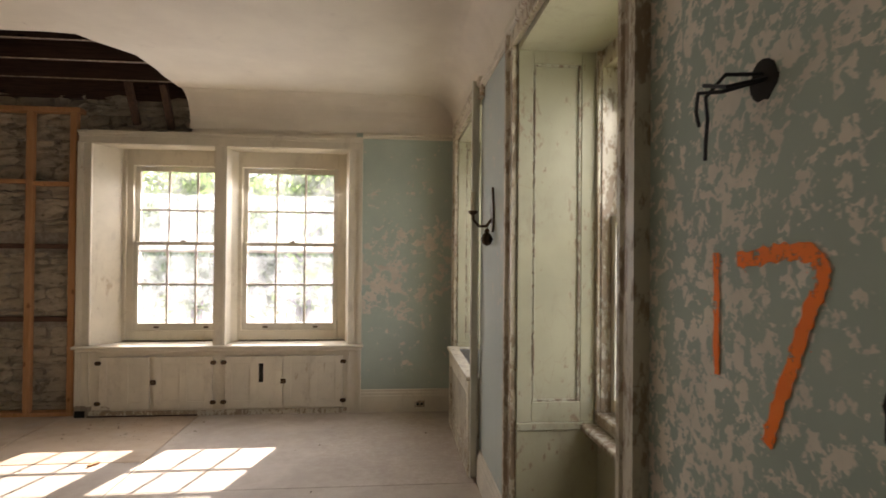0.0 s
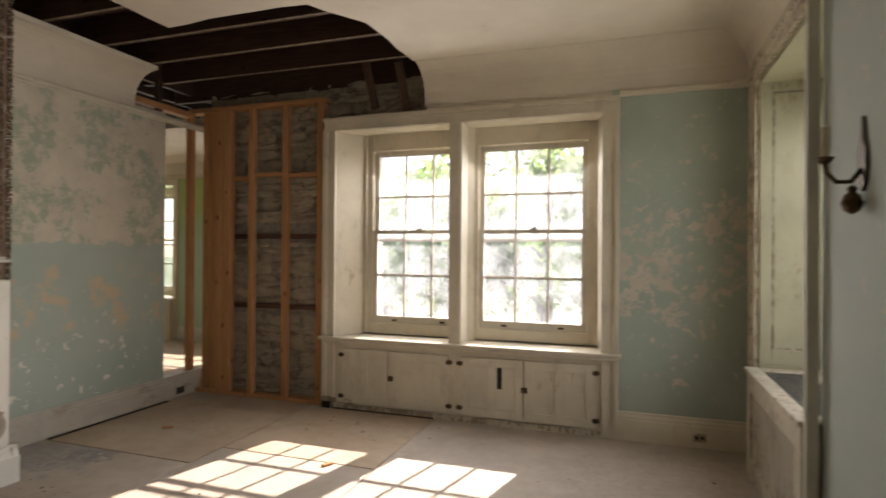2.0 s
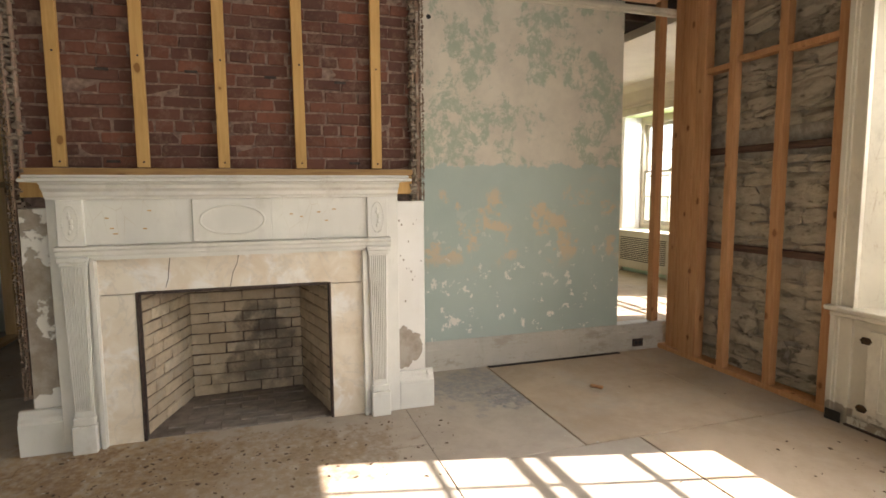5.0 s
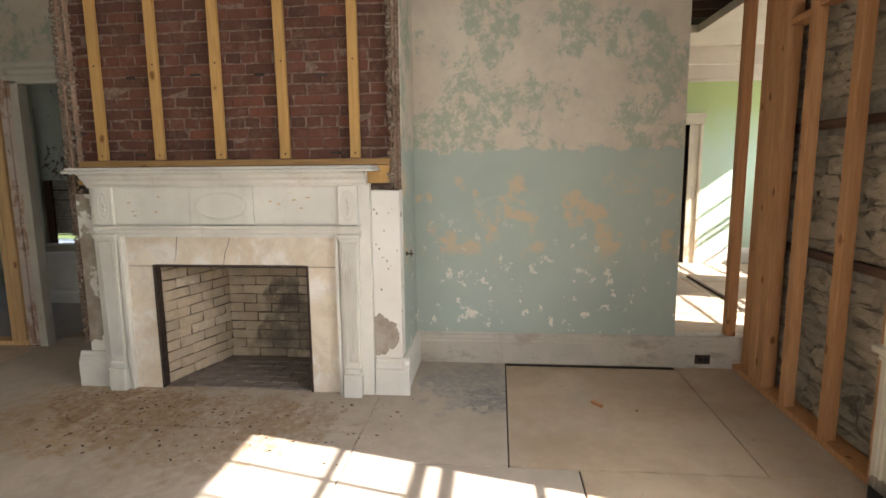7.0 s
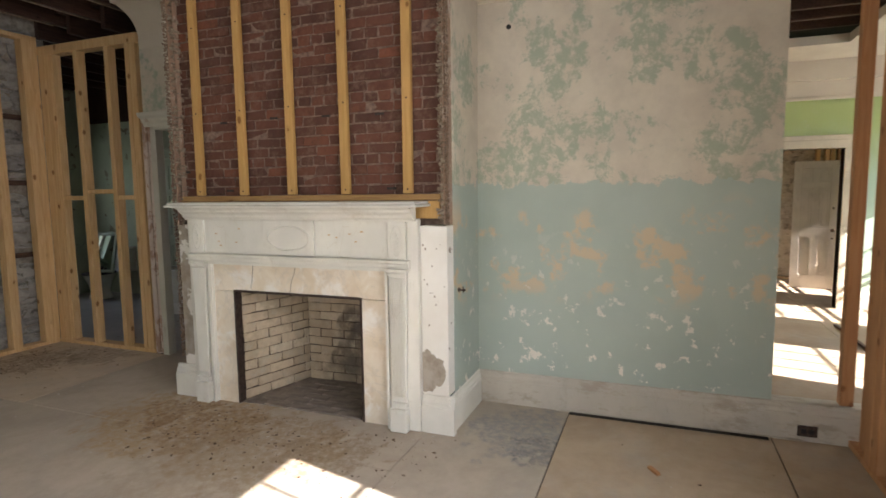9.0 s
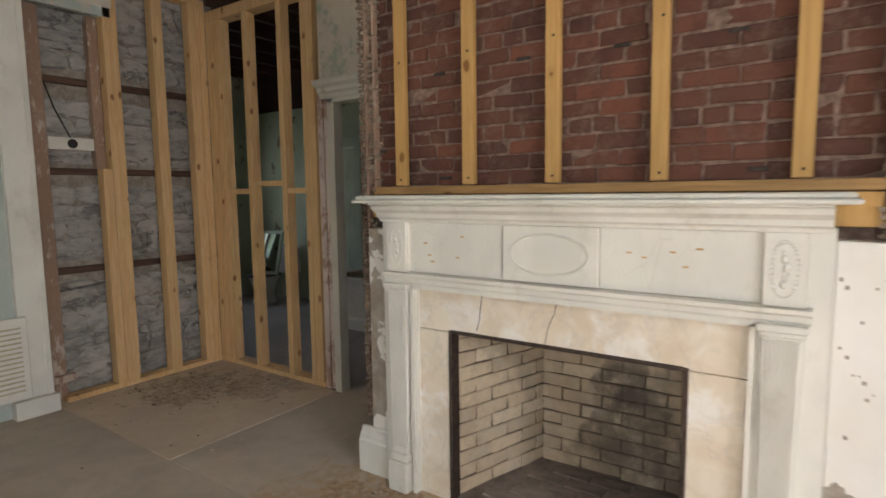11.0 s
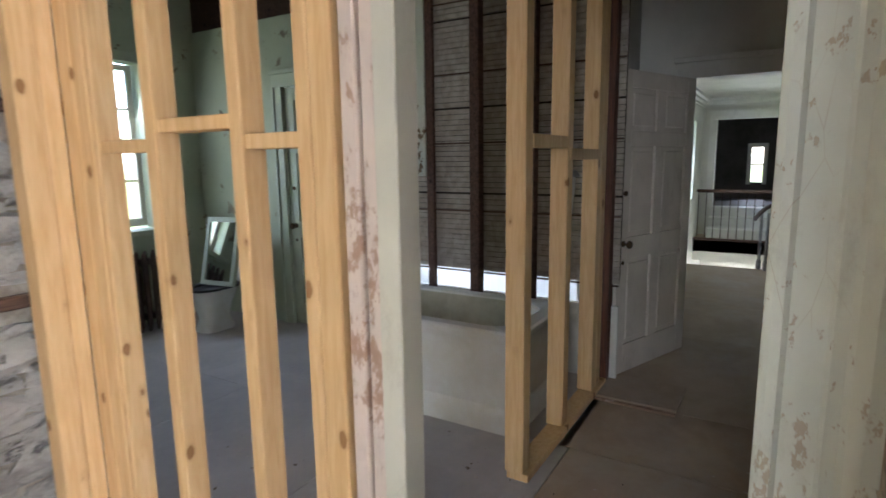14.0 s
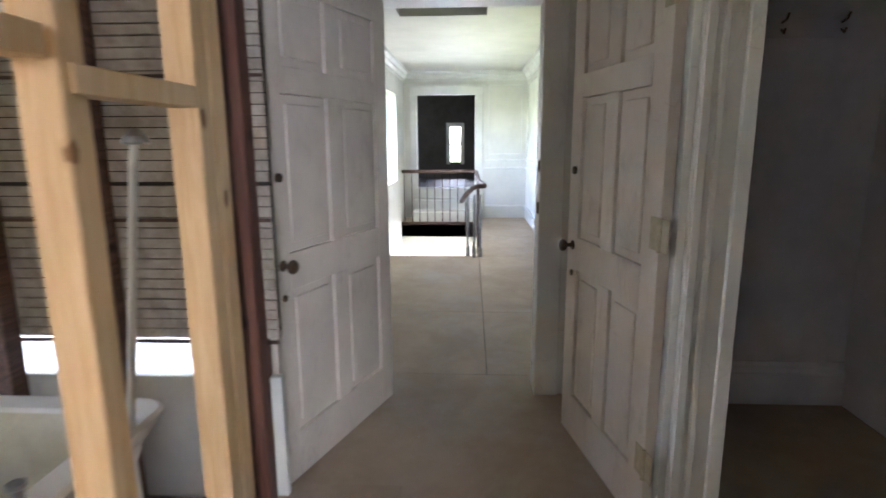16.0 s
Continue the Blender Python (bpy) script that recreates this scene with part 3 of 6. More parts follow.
wall_stone_south = structure("wall_south_stone", B((-4.40, -1.0, -0.25, -2.62, -0.69, 3.8)), STONE_MORTAR, "bare whitewashed rubble stone wall behind timber studs")
wall_west = structure("wall_west", B((-4.20, 4.35, 0.0, X0, 6.315, 3.02)), WALL_WEST, "plaster wall, cream above and faded green paint below")
chimney_side = structure("wall_chimney_side", B((-4.20, 4.30, 0.0, -3.535, 4.355, ZC + 0.1)), WALL_WEST, "plastered side of the chimney breast")
wall_over_door = structure("wall_over_door", B((-4.30, 0.93, 2.36, -4.20, 2.08, 3.8)), WALL_WEST, "cream plaster remnant over the doorway")

# ceiling: a plaster sheet with a torn opening, coves, joists above
random.seed(4)


def ragged(points, step=0.16, amount=0.012):
    out = []
    for (x0, y0), (x1, y1) in zip(points, points[1:]):
        n = max(1, int(math.hypot(x1 - x0, y1 - y0) / step))
        for i in range(n):
            out.append((x0 + (x1 - x0) * i / n + random.uniform(-amount, amount), y0 + (y1 - y0) * i / n + random.uniform(-amount, amount)))
    return out


def plate(outline, z0, z1):
    bm = bmesh.new()
    lower = [bm.verts.new((x, y, z0)) for x, y in outline]
    edges = [bm.edges.new((lower[i], lower[(i + 1) % len(lower)])) for i in range(len(lower))]
    made = bmesh.ops.triangle_fill(bm, use_beauty=True, use_dissolve=False, edges=edges)
    faces = [g for g in made["geom"] if isinstance(g, bmesh.types.BMFace)]
    top = bmesh.ops.extrude_face_region(bm, geom=faces)
    bmesh.ops.translate(bm, vec=(0, 0, z1 - z0), verts=[g for g in top["geom"] if isinstance(g, bmesh.types.BMVert)])
    bmesh.ops.recalc_face_normals(bm, faces=bm.faces[:])
    return bm


hole_edge = ragged([(-1.33, 6.45), (-1.36, 5.55), (-1.62, 5.12), (-2.25, 5.10), (-2.88, 5.16), (-2.90, 4.55), (-3.30, 3.9), (-3.45, 2.2), (-3.42, 0.9), (-3.43, -0.22)])
ceiling = structure("ceiling", plate([(1.18, -0.22), (1.18, 6.45)] + hole_edge + [(-3.43, -0.22)], ZC, ZC + 0.035), CEILING, "cream plaster ceiling with a torn opening", "ceiling")


def cove_profile():
    pts = [(0.004, 2.985)]
    for i in range(9):
        a = math.pi / 2 * i / 8
        pts.append((0.004 + 0.28 * (1 - math.cos(a)), 3.06 + 0.27 * math.sin(a)))
    return [(a, b) for a, b in pts] + [(0.29, 3.365), (-0.03, 3.365), (-0.03, 2.985)]


def run(bm, profile, wall, a, b, at):
    """A moulding along one of the four walls: profile is (out from the wall, height)."""
    if wall == "N":
        extrude(bm, profile, (a, at, 0), (0, -1, 0), (0, 0, 1), (b - a, 0, 0))
    if wall == "S":
        extrude(bm, profile, (a, at, 0), (0, 1, 0), (0, 0, 1), (b - a, 0, 0))
    if wall == "E":
        extrude(bm, profile, (at, a, 0), (-1, 0, 0), (0, 0, 1), (0, b - a, 0))
    if wall == "W":
        extrude(bm, profile, (at, a, 0), (1, 0, 0), (0, 0, 1), (0, b - a, 0))


bm = bmesh.new()
run(bm, cove_profile(), "N", -1.32, X1, Y1)
run(bm, cove_profile(), "E", Y0, Y1, X1)
run(bm, cove_profile(), "S", -3.41, X1, Y0)
run(bm, cove_profile(), "W", 4.36, 5.93, X0)
run(bm, cove_profile(), "W", 0.94, 2.06, -4.20)
structure("ceiling_cove", bm, CEILING, "curved plaster cove between wall and ceiling", "cove")

RAIL = [(0, 2.925), (0.012, 2.925), (0.014, 2.94), (0.032, 2.95), (0.034, 2.968), (0.02, 2.975), (0.016, 2.99), (0, 2.99)]
bm = bmesh.new()
run(bm, RAIL, "N", 0.47, X1, Y1)
run(bm, RAIL, "E", Y0, Y1, X1)
run(bm, [(a * 1.4, b) for a, b in RAIL], "W", 4.36, 6.86, X0)
structure("picture_rail", bm, TRIM, "narrow painted picture rail under the cove", "trim")

bm = bmesh.new()
run(bm, [(0, 0), (0.012, 0), (0.012, 0.006), (0, 0.008)], "N", -1.30, 1.16, 6.46)
for v in bm.verts:
    v.co.z += ZC - 0.006
structure("ceiling_bead", bm, CEILING, "thin plaster bead along the ceiling", "trim")

joists = thing("ceiling_joists", "dark old timber joists in the opened ceiling", "joist", kind="structure")
for i in range(17):
    y = 6.42 - i * 0.52 + random.uniform(-0.02, 0.02) if i else 6.45
    if y < -0.8:
        break
    part("joist", B((-4.5, y - 0.03, ZC + 0.05, 1.9, y + 0.03, ZC + 0.30), bevel=0.006), JOIST, joists)
    part("plaster_line", B((-4.3, y - 0.031, ZC + 0.044, 1.3, y - 0.012, ZC + 0.0495)), CRUMBS, joists, "pale line of old plaster")
part("joist", B((-4.5, 6.86, ZC - 0.04, -1.2, 6.90, ZC + 0.26)), JOIST, joists)
for x, z in ((-1.9, 3.12), (-1.55, 3.08)):
    bm = B((-0.035, -0.03, -0.24, 0.035, 0.03, 0.24), bevel=0.005)
    bmesh.ops.transform(bm, matrix=pose(x, 6.72, z + 0.12, 30, 0, 0), verts=bm.verts[:])
    part("bracket", bm, OLD_WOOD, joists)
structure("ceiling_boards_above", B(*[(-4.6 + 0.0, -1.0 + i * 0.14, ZC + 0.31, 2.2, -1.0 + i * 0.14 + 0.137, ZC + 0.335) for i in range(60)]), JOIST, "dark boards of the floor above", "ceiling")
structure("ceiling_top", B((-4.7, -1.1, ZC + 0.36, 2.3, 7.4, ZC + 0.42)), GAP, "underside of the storey above", "ceiling")

BASE = [(0, 0), (0.028, 0), (0.028, 0.17), (0.022, 0.18), (0.02, 0.20), (0.012, 0.215), (0.010, 0.235), (0, 0.24)]


def baseboard(material, label, *runs):
    bm = bmesh.new()
    for r in runs:
        run(bm, BASE, *r)
    return structure("baseboard", bm, material, label, "baseboard")


baseboard(TRIM, "painted wooden baseboard", ("N", 0.47, X1, Y1), ("E", 3.81, 4.82, X1), ("E", Y0, 2.08, X1))
bm = bmesh.new()
run(bm, BASE, "W", 4.35, 6.84, X0)
boxm(bm, -4.20, 6.315, 0, X0, 6.84, 0.235)
boxm(bm, -4.05, 4.95, 0.003, -4.035, 6.5, 0.010)
structure("baseboard", bm, DUSTY_TRIM, "dusty wooden baseboard running on past the cut plaster", "baseboard")
bm = bmesh.new()
run(bm, [(a * 1.6, b * 1.04) for a, b in BASE], "W", 4.17, 4.40, -3.43)
run(bm, [(a * 1.6, b * 1.04) for a, b in BASE], "W", 2.03, 2.25, -3.43)
run(bm, BASE, "S", -4.08, -3.39, 4.355)
structure("baseboard", bm, MANTEL, "thick white plinth beside the fireplace", "baseboard")


# ---- windows ----
def sash_window(name, label, w, z0, z1, meet, cols, parent_pose, glass):
    """A double-hung window, its width along x and its outer side towards +y."""
    win = thing(name, label, "window", kind="structure")
    win.matrix_basis = parent_pose
    s = 0.05
    for low, a, b, y in ((True, z0, meet + 0.02, 0.0), (False, meet - 0.02, z1, 0.042)):
        bot = 0.075 if low else 0.038
        top = 0.038 if low else 0.05
        bm = B((0 - s, y, a - bot, 0, y + 0.036, b + top), (w, y, a - bot, w + s, y + 0.036, b + top),
               (0, y, a - bot, w, y + 0.036, a), (0, y, b, w, y + 0.036, b + top), bevel=0.003)
        sash = part("sash", bm, SASH, win, "lower sash" if low else "upper sash")
        m = 0.011
        cw, ch = w / cols, (b - a) / 2
        for i in range(1, cols):
            part("muntin", B((i * cw - m, y + 0.004, a, i * cw + m, y + 0.032, b), bevel=0.003), SASH, sash)
        for i in range(cols):
            part("muntin", B((i * cw + (m if i else 0), y + 0.004, a + ch - m, (i + 1) * cw - (m if i < cols - 1 else 0), y + 0.032, a + ch + m), bevel=0.003), SASH, sash)
        for i in range(cols):
            for j in range(2):
                pane = part("pane", B((i * cw, y + 0.016, a + j * ch, (i + 1) * cw, y + 0.019, a + (j + 1) * ch)), glass, sash)
                pane.visible_shadow = False
        if low:
            for fx in (0.22, 0.80):
                bm = B((fx * w - 0.028, -0.014, a - 0.052, fx * w + 0.028, 0.002, a - 0.032), bevel=0.006)
                part("sash_lift", bm, BRONZE, sash)
            bm = B((w * 0.52 - 0.03, -0.004, b + top, w * 0.52 + 0.03, 0.03, b + top + 0.012), (w * 0.52 - 0.008, -0.02, b + top + 0.010, w * 0.52 + 0.03, 0.006, b + top + 0.024), bevel=0.003)
            part("sash_lock", bm, BRONZE, sash)
    return win


def casing_leg(bm, x0, x1, z0, z1, y, outer):
    """An upright or level casing board with a backband and inner bead; y is the wall face; outer: -1 or 1, or 2 for a head."""
    boxm(bm, x0, y - 0.022, z0, x1, y, z1)
    if outer in (-1, 1):
        w = x1 - x0
        a, b = (x0, x0 + w * 0.24) if outer < 0 else (x1 - w * 0.24, x1)
        boxm(bm, a, y - 0.045, z0, b, y - 0.022, z1)
        a, b = (x0 + w * 0.24, x0 + w * 0.36) if outer < 0 else (x1 - w * 0.36, x1 - w * 0.24)
        boxm(bm, a, y - 0.034, z0, b, y - 0.022, z1)
        a, b = (x1 - w * 0.16, x1) if outer < 0 else (x0, x0 + w * 0.16)
        boxm(bm, a, y - 0.031, z0, b, y - 0.022, z1)
    else:
        h = z1 - z0
        boxm(bm, x0, y - 0.050, z1 - h * 0.24, x1, y - 0.022, z1)
        boxm(bm, x0, y - 0.036, z1 - h * 0.40, x1, y - 0.022, z1 - h * 0.24)
        boxm(bm, x0, y - 0.031, z0, x1, y - 0.022, z0 + h * 0.16)


for name, gx, w in (("window_1", -1.935, 0.895), ("window_2", -0.795, 0.930)):
    sash_window(name, "white-painted double-hung sash window with dusty panes", w, 0.92, 2.57, 1.745, 3, pose(gx, 6.985, 0), GLASS_DUSTY)

surround = thing("window_surround", "cream-painted double window surround with deep reveals and worn paint", "window surround", kind="structure")
bm = bmesh.new()
casing_leg(bm, -2.405, -2.275, 0, 2.80, Y1, -1)
casing_leg(bm, 0.325, 0.470, 0, 2.80, Y1, 1)
casing_leg(bm, -2.405, 0.470, 2.80, 2.93, Y1, 2)
part("casing", bm, TRIM, surround)
part("mullion", B((-1.062, 6.695, 0.72, -0.938, 6.97, 2.80), (-1.045, 6.688, 0.72, -0.955, 6.695, 2.80), bevel=0.004), TRIM, surround)
for outline in ([(-2.275, 6.722), (-2.085, 6.97), (-2.34, 6.97), (-2.34, 6.722)], [(0.325, 6.722), (0.275, 6.97), (0.39, 6.97), (0.39, 6.722)], [(-0.94, 6.90), (-0.88, 6.98), (-0.96, 6.98), (-0.96, 6.90)]):
    bm = bmesh.new()
    extrude(bm, outline, (0, 0, 0.72), (1, 0, 0), (0, 1, 0), (0, 0, 2.08))
    part("reveal", bm, TRIM, surround)
part("soffit", B((-2.34, Y1, 2.795, 0.39, 7.04, 2.83)), TRIM, surround)
part("window_frame", B((-2.20, 6.975, 0.74, -2.055, 7.06, 2.795), (-2.085, 6.955, 0.74, -2.05, 6.975, 2.795), (-2.055, 6.982, 0.74, -1.988, 7.06, 2.795), (-1.99, 6.965, 2.625, -1.0, 7.06, 2.795), (-1.985, 6.96, 0.74, -0.99, 7.06, 0.845),
                       (-0.988, 6.97, 0.74, -0.85, 7.06, 2.795), (-0.85, 6.965, 2.625, 0.19, 7.06, 2.795), (-0.85, 6.96, 0.74, 0.19, 7.06, 0.845),
                       (0.188, 6.982, 0.74, 0.25, 7.06, 2.795), (0.25, 6.955, 0.74, 0.325, 7.05, 2.795), bevel=0.003), TRIM, surround)
part("window_sill", B((-2.43, 6.64, 0.695, 0.49, 6.99, 0.725), (-2.40, 6.655, 0.665, 0.46, 6.70, 0.695), bevel=0.006), TRIM, surround, "wide stool board with worn front edge")

# cabinets under the double window
cab = thing("base_cabinet", "cream-painted built-in cabinet with four panelled doors under the window", "cabinet")
part("body", B((-2.275, 6.705, 0.0, 0.325, 6.99, 0.70), bevel=0.002), TRIM, cab)
part("bottom_rail", B((-2.275, 6.694, 0.0, 0.325, 6.705, 0.055), bevel=0.002), TRIM_WORN, cab, "stained bottom rail")
part("top_rail", B((-2.275, 6.698, 0.625, 0.325, 6.705, 0.665), bevel=0.002), TRIM, cab)
part("rot_stain", B((-2.40, 6.672, 0.0, -2.30, 6.6755, 0.07), bevel=0.001), GAP, cab, "black rotten foot of the casing")
part("floor_gap", B((-2.28, 6.672, 0.002, -1.20, 6.692, 0.014), bevel=0.003), OLD_WOOD, cab, "dark rotten strip along the floor")
for x0, x1, hinge in ((-2.17, -1.68, -1), (-1.635, -1.055, 1), (-0.93, -0.345, -1), (-0.33, 0.275, 1)):
    y = 6.703
    z0, z1 = 0.075, 0.61
    mid = (x0 + x1) / 2
    st = 0.075
    bm = B((x0, y - 0.018, z0, x1, y, z1), bevel=0.002)
    door = part("door", bm, TRIM, cab)
    part("door_frame", B((x0, y - 0.027, z0, x0 + st, y - 0.018, z1), (x1 - st, y - 0.027, z0, x1, y - 0.018, z1), (mid - st / 2, y - 0.027, z0, mid + st / 2, y - 0.018, z1),
                         (x0 + st, y - 0.027, z0, mid - st / 2, y - 0.018, z0 + st), (mid + st / 2, y - 0.027, z0, x1 - st, y - 0.018, z0 + st),
                         (x0 + st, y - 0.027, z1 - st, mid - st / 2, y - 0.018, z1), (mid + st / 2, y - 0.027, z1 - st, x1 - st, y - 0.018, z1), bevel=0.002), TRIM, door)
    hx = x0 - 0.01 if hinge < 0 else x1 + 0.01
    for hz in (0.14, 0.55):
        bm = bmesh.new()
        extrude(bm, [(-0.034, 0.0), (-0.02, 0.02), (0.02, 0.02), (0.034, 0.0), (0.02, -0.02), (-0.02, -0.02)], (hx, y - 0.034, hz), (1, 0, 0), (0, 0, 1), (0, 0.012, 0))
        part("hinge", bm, BRONZE, door)
    if x0 in (-1.635, -0.33):
        lx = x0 - 0.005
        part("latch", B((lx - 0.028, y - 0.036, 0.325, lx + 0.028, y - 0.025, 0.375), (lx - 0.006, y - 0.05, 0.335, lx + 0.006, y - 0.036, 0.365), bevel=0.003), BRONZE, door)
    if x0 == -0.93:
        part("broken_panel", B((-0.585, y - 0.0225, 0.34, -0.54, y - 0.0215, 0.545)), GAP, door, "dark split where the panel is missing")

# east windows, each in a deep panelled recess
for name, y0, y1, ztop, cols in (("window_3", 2.25, 3.66, 2.83, 4), ("window_4", 4.86, 6.30, 2.86, 4)):
    gw = 1.19
    c = (y0 + y1) / 2
    sash_window(name, "tall double-hung sash window with clear old panes", gw, 0.93, 2.66, 1.85, cols, pose(1.955, c + gw / 2, 0, 0, 0, -90), GLASS)
    sur = thing("window_surround", "worn olive-green panelled window recess with moulded casing", "window surround", kind="structure")
    bm = bmesh.new()
    k = [(0, 0), (0.045, 0), (0.045, 0.035), (0.034, 0.045), (0.024, 0.05), (0.024, 0.11), (0.032, 0.12), (0.032, 0.14), (0, 0.14)]
    extrude(bm, [(a, 0.14 - b) for a, b in k], (X1, y1, 0), (-1, 0, 0), (0, 1, 0), (0, 0, ztop + 0.14))
    if name == "window_3":
        extrude(bm, [(a, b - 0.14) for a, b in k], (X1, y0, 0), (-1, 0, 0), (0, 1, 0), (0, 0, ztop + 0.14))
    extrude(bm, [(a + 0.003, 0.14 - b) for a, b in k], (X1, y0 - 0.14, ztop), (-1, 0, 0), (0, 0, 1), (0, y1 - y0 + 0.28, 0))
    part("casing", bm, TRIM_WORN, sur)
    for y, d in ((y1, -1), (y0, 1)):
        part("reveal", B((X1, y, 0.79, 1.90, y + d * 0.006, ztop - 0.002), bevel=0.001), GREEN_PANEL, sur)
        e = d * 0.006
        part("panel_frame", B((X1, y + e, 0.79, 1.53, y + e * 3, ztop - 0.002), (1.80, y + e, 0.79, 1.90, y + e * 3, ztop - 0.002), (1.53, y + e, 0.79, 1.80, y + e * 3, 0.90),
                              (1.53, y + e, ztop - 0.10, 1.80, y + e * 3, ztop - 0.002), bevel=0.003), GREEN_PANEL, sur)
        part("panel_mould", B((1.53, y + e, 0.90, 1.546, y + e * 2.2, ztop - 0.1), (1.784, y + e, 0.90, 1.80, y + e * 2.2, ztop - 0.1), (1.546, y + e, 0.90, 1.784, y + e * 2.2, 0.914), (1.546, y + e, ztop - 0.114, 1.784, y + e * 2.2, ztop - 0.1), (1.538, y + e * 2.2, 0.90, 1.546, y + e * 2.9, ztop - 0.1), (1.784, y + e * 2.2, 0.90, 1.792, y + e * 2.9, ztop - 0.1), bevel=0.002), FLAKY_EDGE, sur)
        part("lower_panel", B((X1, y, 0.0, 1.90, y + d * 0.02, 0.75), (X1 - 0.004, y, 0.75, 1.90, y + d * 0.032, 0.79), bevel=0.003), GREEN_PANEL, sur)
    part("soffit", B((X1, y0, ztop - 0.02, 1.98, y1, ztop + 0.01), (X1, y0 + 0.02, ztop - 0.03, 1.9, y1 - 0.02, ztop - 0.02)), GREEN_PANEL, sur)
    part("window_frame", B((1.90, y0, 0.80, 2.05, c - gw / 2 - 0.052, ztop), (1.90, c + gw / 2 + 0.052, 0.80, 2.05, y1, ztop), (1.91, c - gw / 2 - 0.052, 2.71, 2.05, c + gw / 2 + 0.052, ztop),
                           (1.88, y0, 0.80, 1.90, y0 + 0.05, ztop), (1.88, y1 - 0.05, 0.80, 1.90, y1, ztop), bevel=0.004), TRIM_WORN, sur)
    part("window_sill", B((1.80, y0, 0.745, 2.08, y1, 0.78), (1.88, y0, 0.78, 2.08, y1, 0.85), bevel=0.008), TRIM_WORN, sur)
    part("apron", B((1.90, y0, 0.0, 1.98, y1, 0.745)), GREEN_PANEL, sur)

part("casing_board", B((1.375, 4.835, 0.02, 1.43, 4.88, 3.0), bevel=0.004), DOOR_CASING, sur, "loose grey-painted board at the casing's edge")

# ---- timber studs and stones ----
random.seed(11)


def stone_data(n, material):
    made = []
    for k in range(n):
        bm = bmesh.new()
        boxm(bm, -0.5, -0.5, -0.5, 0.5, 0.5, 0.5)
        bmesh.ops.subdivide_edges(bm, edges=bm.edges[:], cuts=1, use_grid_fill=True)
        slope = random.uniform(-0.35, 0.35)
        for v in bm.verts:
            r = max(abs(v.co.x), abs(v.co.z))
            x, z = v.co.x, v.co.z
            v.co.x += random.uniform(-0.09, 0.09) - x * 0.18 * (abs(z) * 2) ** 2
            v.co.z += random.uniform(-0.13, 0.13) - z * 0.20 * (abs(x) * 2) ** 2
            v.co.y *= 1.0 - 0.40 * (2 * r) ** 3 + slope * z + random.uniform(-0.25, 0.25)
        made.append(mesh_of("stone", bm, material))
    return made


STONES, PALE_STONES = stone_data(18, STONE), stone_data(18, STONE_PALE)


def rubble(parent, x0, x1, z0, z1, y, kinds, joints=()):
    """Courses of split stones on a wall along x; joints: heights at which a timber ledge runs."""
    z = z0
    count = 0
    while z < z1 - 0.03:
        h = random.choice((0.05, 0.07, 0.09, 0.12, 0.15))
        x = x0 - random.uniform(0, 0.15)
        while x < x1:
            w = random.uniform(0.14, 0.42)
            a, b = max(x, x0), min(x + w, x1)
            if b - a > 0.04 and not any(abs(z + h / 2 - j) < h / 2 + 0.025 for j in joints):
                m = pose((a + b) / 2, y, z + h / 2, random.uniform(-5, 5), random.uniform(-3.5, 3.5), random.uniform(-3, 3)) @ Matrix.Diagonal((b - a + 0.004, random.uniform(0.07, 0.125), h * random.uniform(0.92, 1.08), 1))
                piece("stone", random.choice(kinds), parent, m)
                count += 1
            x += w
        z += h
    return count


rubble(wall_stone_north, -3.98, -2.42, 0.03, 3.32, 6.90, STONES, (0.98, 1.74))
rubble(wall_stone_north, -2.42, -1.32, 2.94, 3.34, 6.90, STONES)
rubble(wall_stone_south, -4.3, -2.66, 0.03, 3.2, -0.69, PALE_STONES, (0.98, 1.74, 2.42))
for parent, ya, yb, levels, xa, xb in ((wall_stone_north, 6.855, 6.91, (0.98, 1.74), -3.98, -2.41), (wall_stone_south, -0.70, -0.645, (0.98, 1.74, 2.42), -4.3, -2.64)):
    for z in levels:
        part("timber_ledge", B((xa, ya, z - 0.026, xb, yb, z + 0.026), bevel=0.006), LEDGE_WOOD, parent, "weathered timber ledge in the stonework")

part("warped_edge", B((-4.03, 5.05, 0.002, -3.99, 6.30, 0.009), bevel=0.002), GAP, floor, "dark gap along the warped plywood edge")
frame_n = thing("stud_frame", "new reddish pine stud framing against the stone wall", "stud wall", kind="structure")


def stud(parent, x0, y0, x1, y1, z0=0.04, z1=3.12, material=None):
    return part("stud", B((x0, y0, z0, x1, y1, z1), bevel=0.004), material or PINE_FAR, parent)


for x, w, y in ((-3.998, 0.10, 6.772), (-3.895, 0.095, 6.772), (-3.79, 0.095, 6.735), (-3.69, 0.09, 6.735), (-3.362, 0.066, 6.735), (-2.935, 0.066, 6.735), (-2.515, 0.07, 6.735)):
    stud(frame_n, x, y, x + w, y + 0.09 if x < -3.6 else 6.80, z1=3.12)
part("sole_plate", B((-4.18, 6.735, 0.003, -2.42, 6.86, 0.042), bevel=0.003), PINE_FAR, frame_n)
part("top_plate", B((-4.18, 6.735, 3.12, -2.42, 6.86, 3.17), bevel=0.003), PINE_FAR, frame_n)
for a, b in ((-3.60, -3.362), (-3.296, -2.935), (-2.869, -2.515)):
    z = 2.36 + random.uniform(-0.02, 0.03)
    part("blocking", B((a, 6.745, z, b, 6.835, z + 0.042), bevel=0.003), PINE_FAR, frame_n)
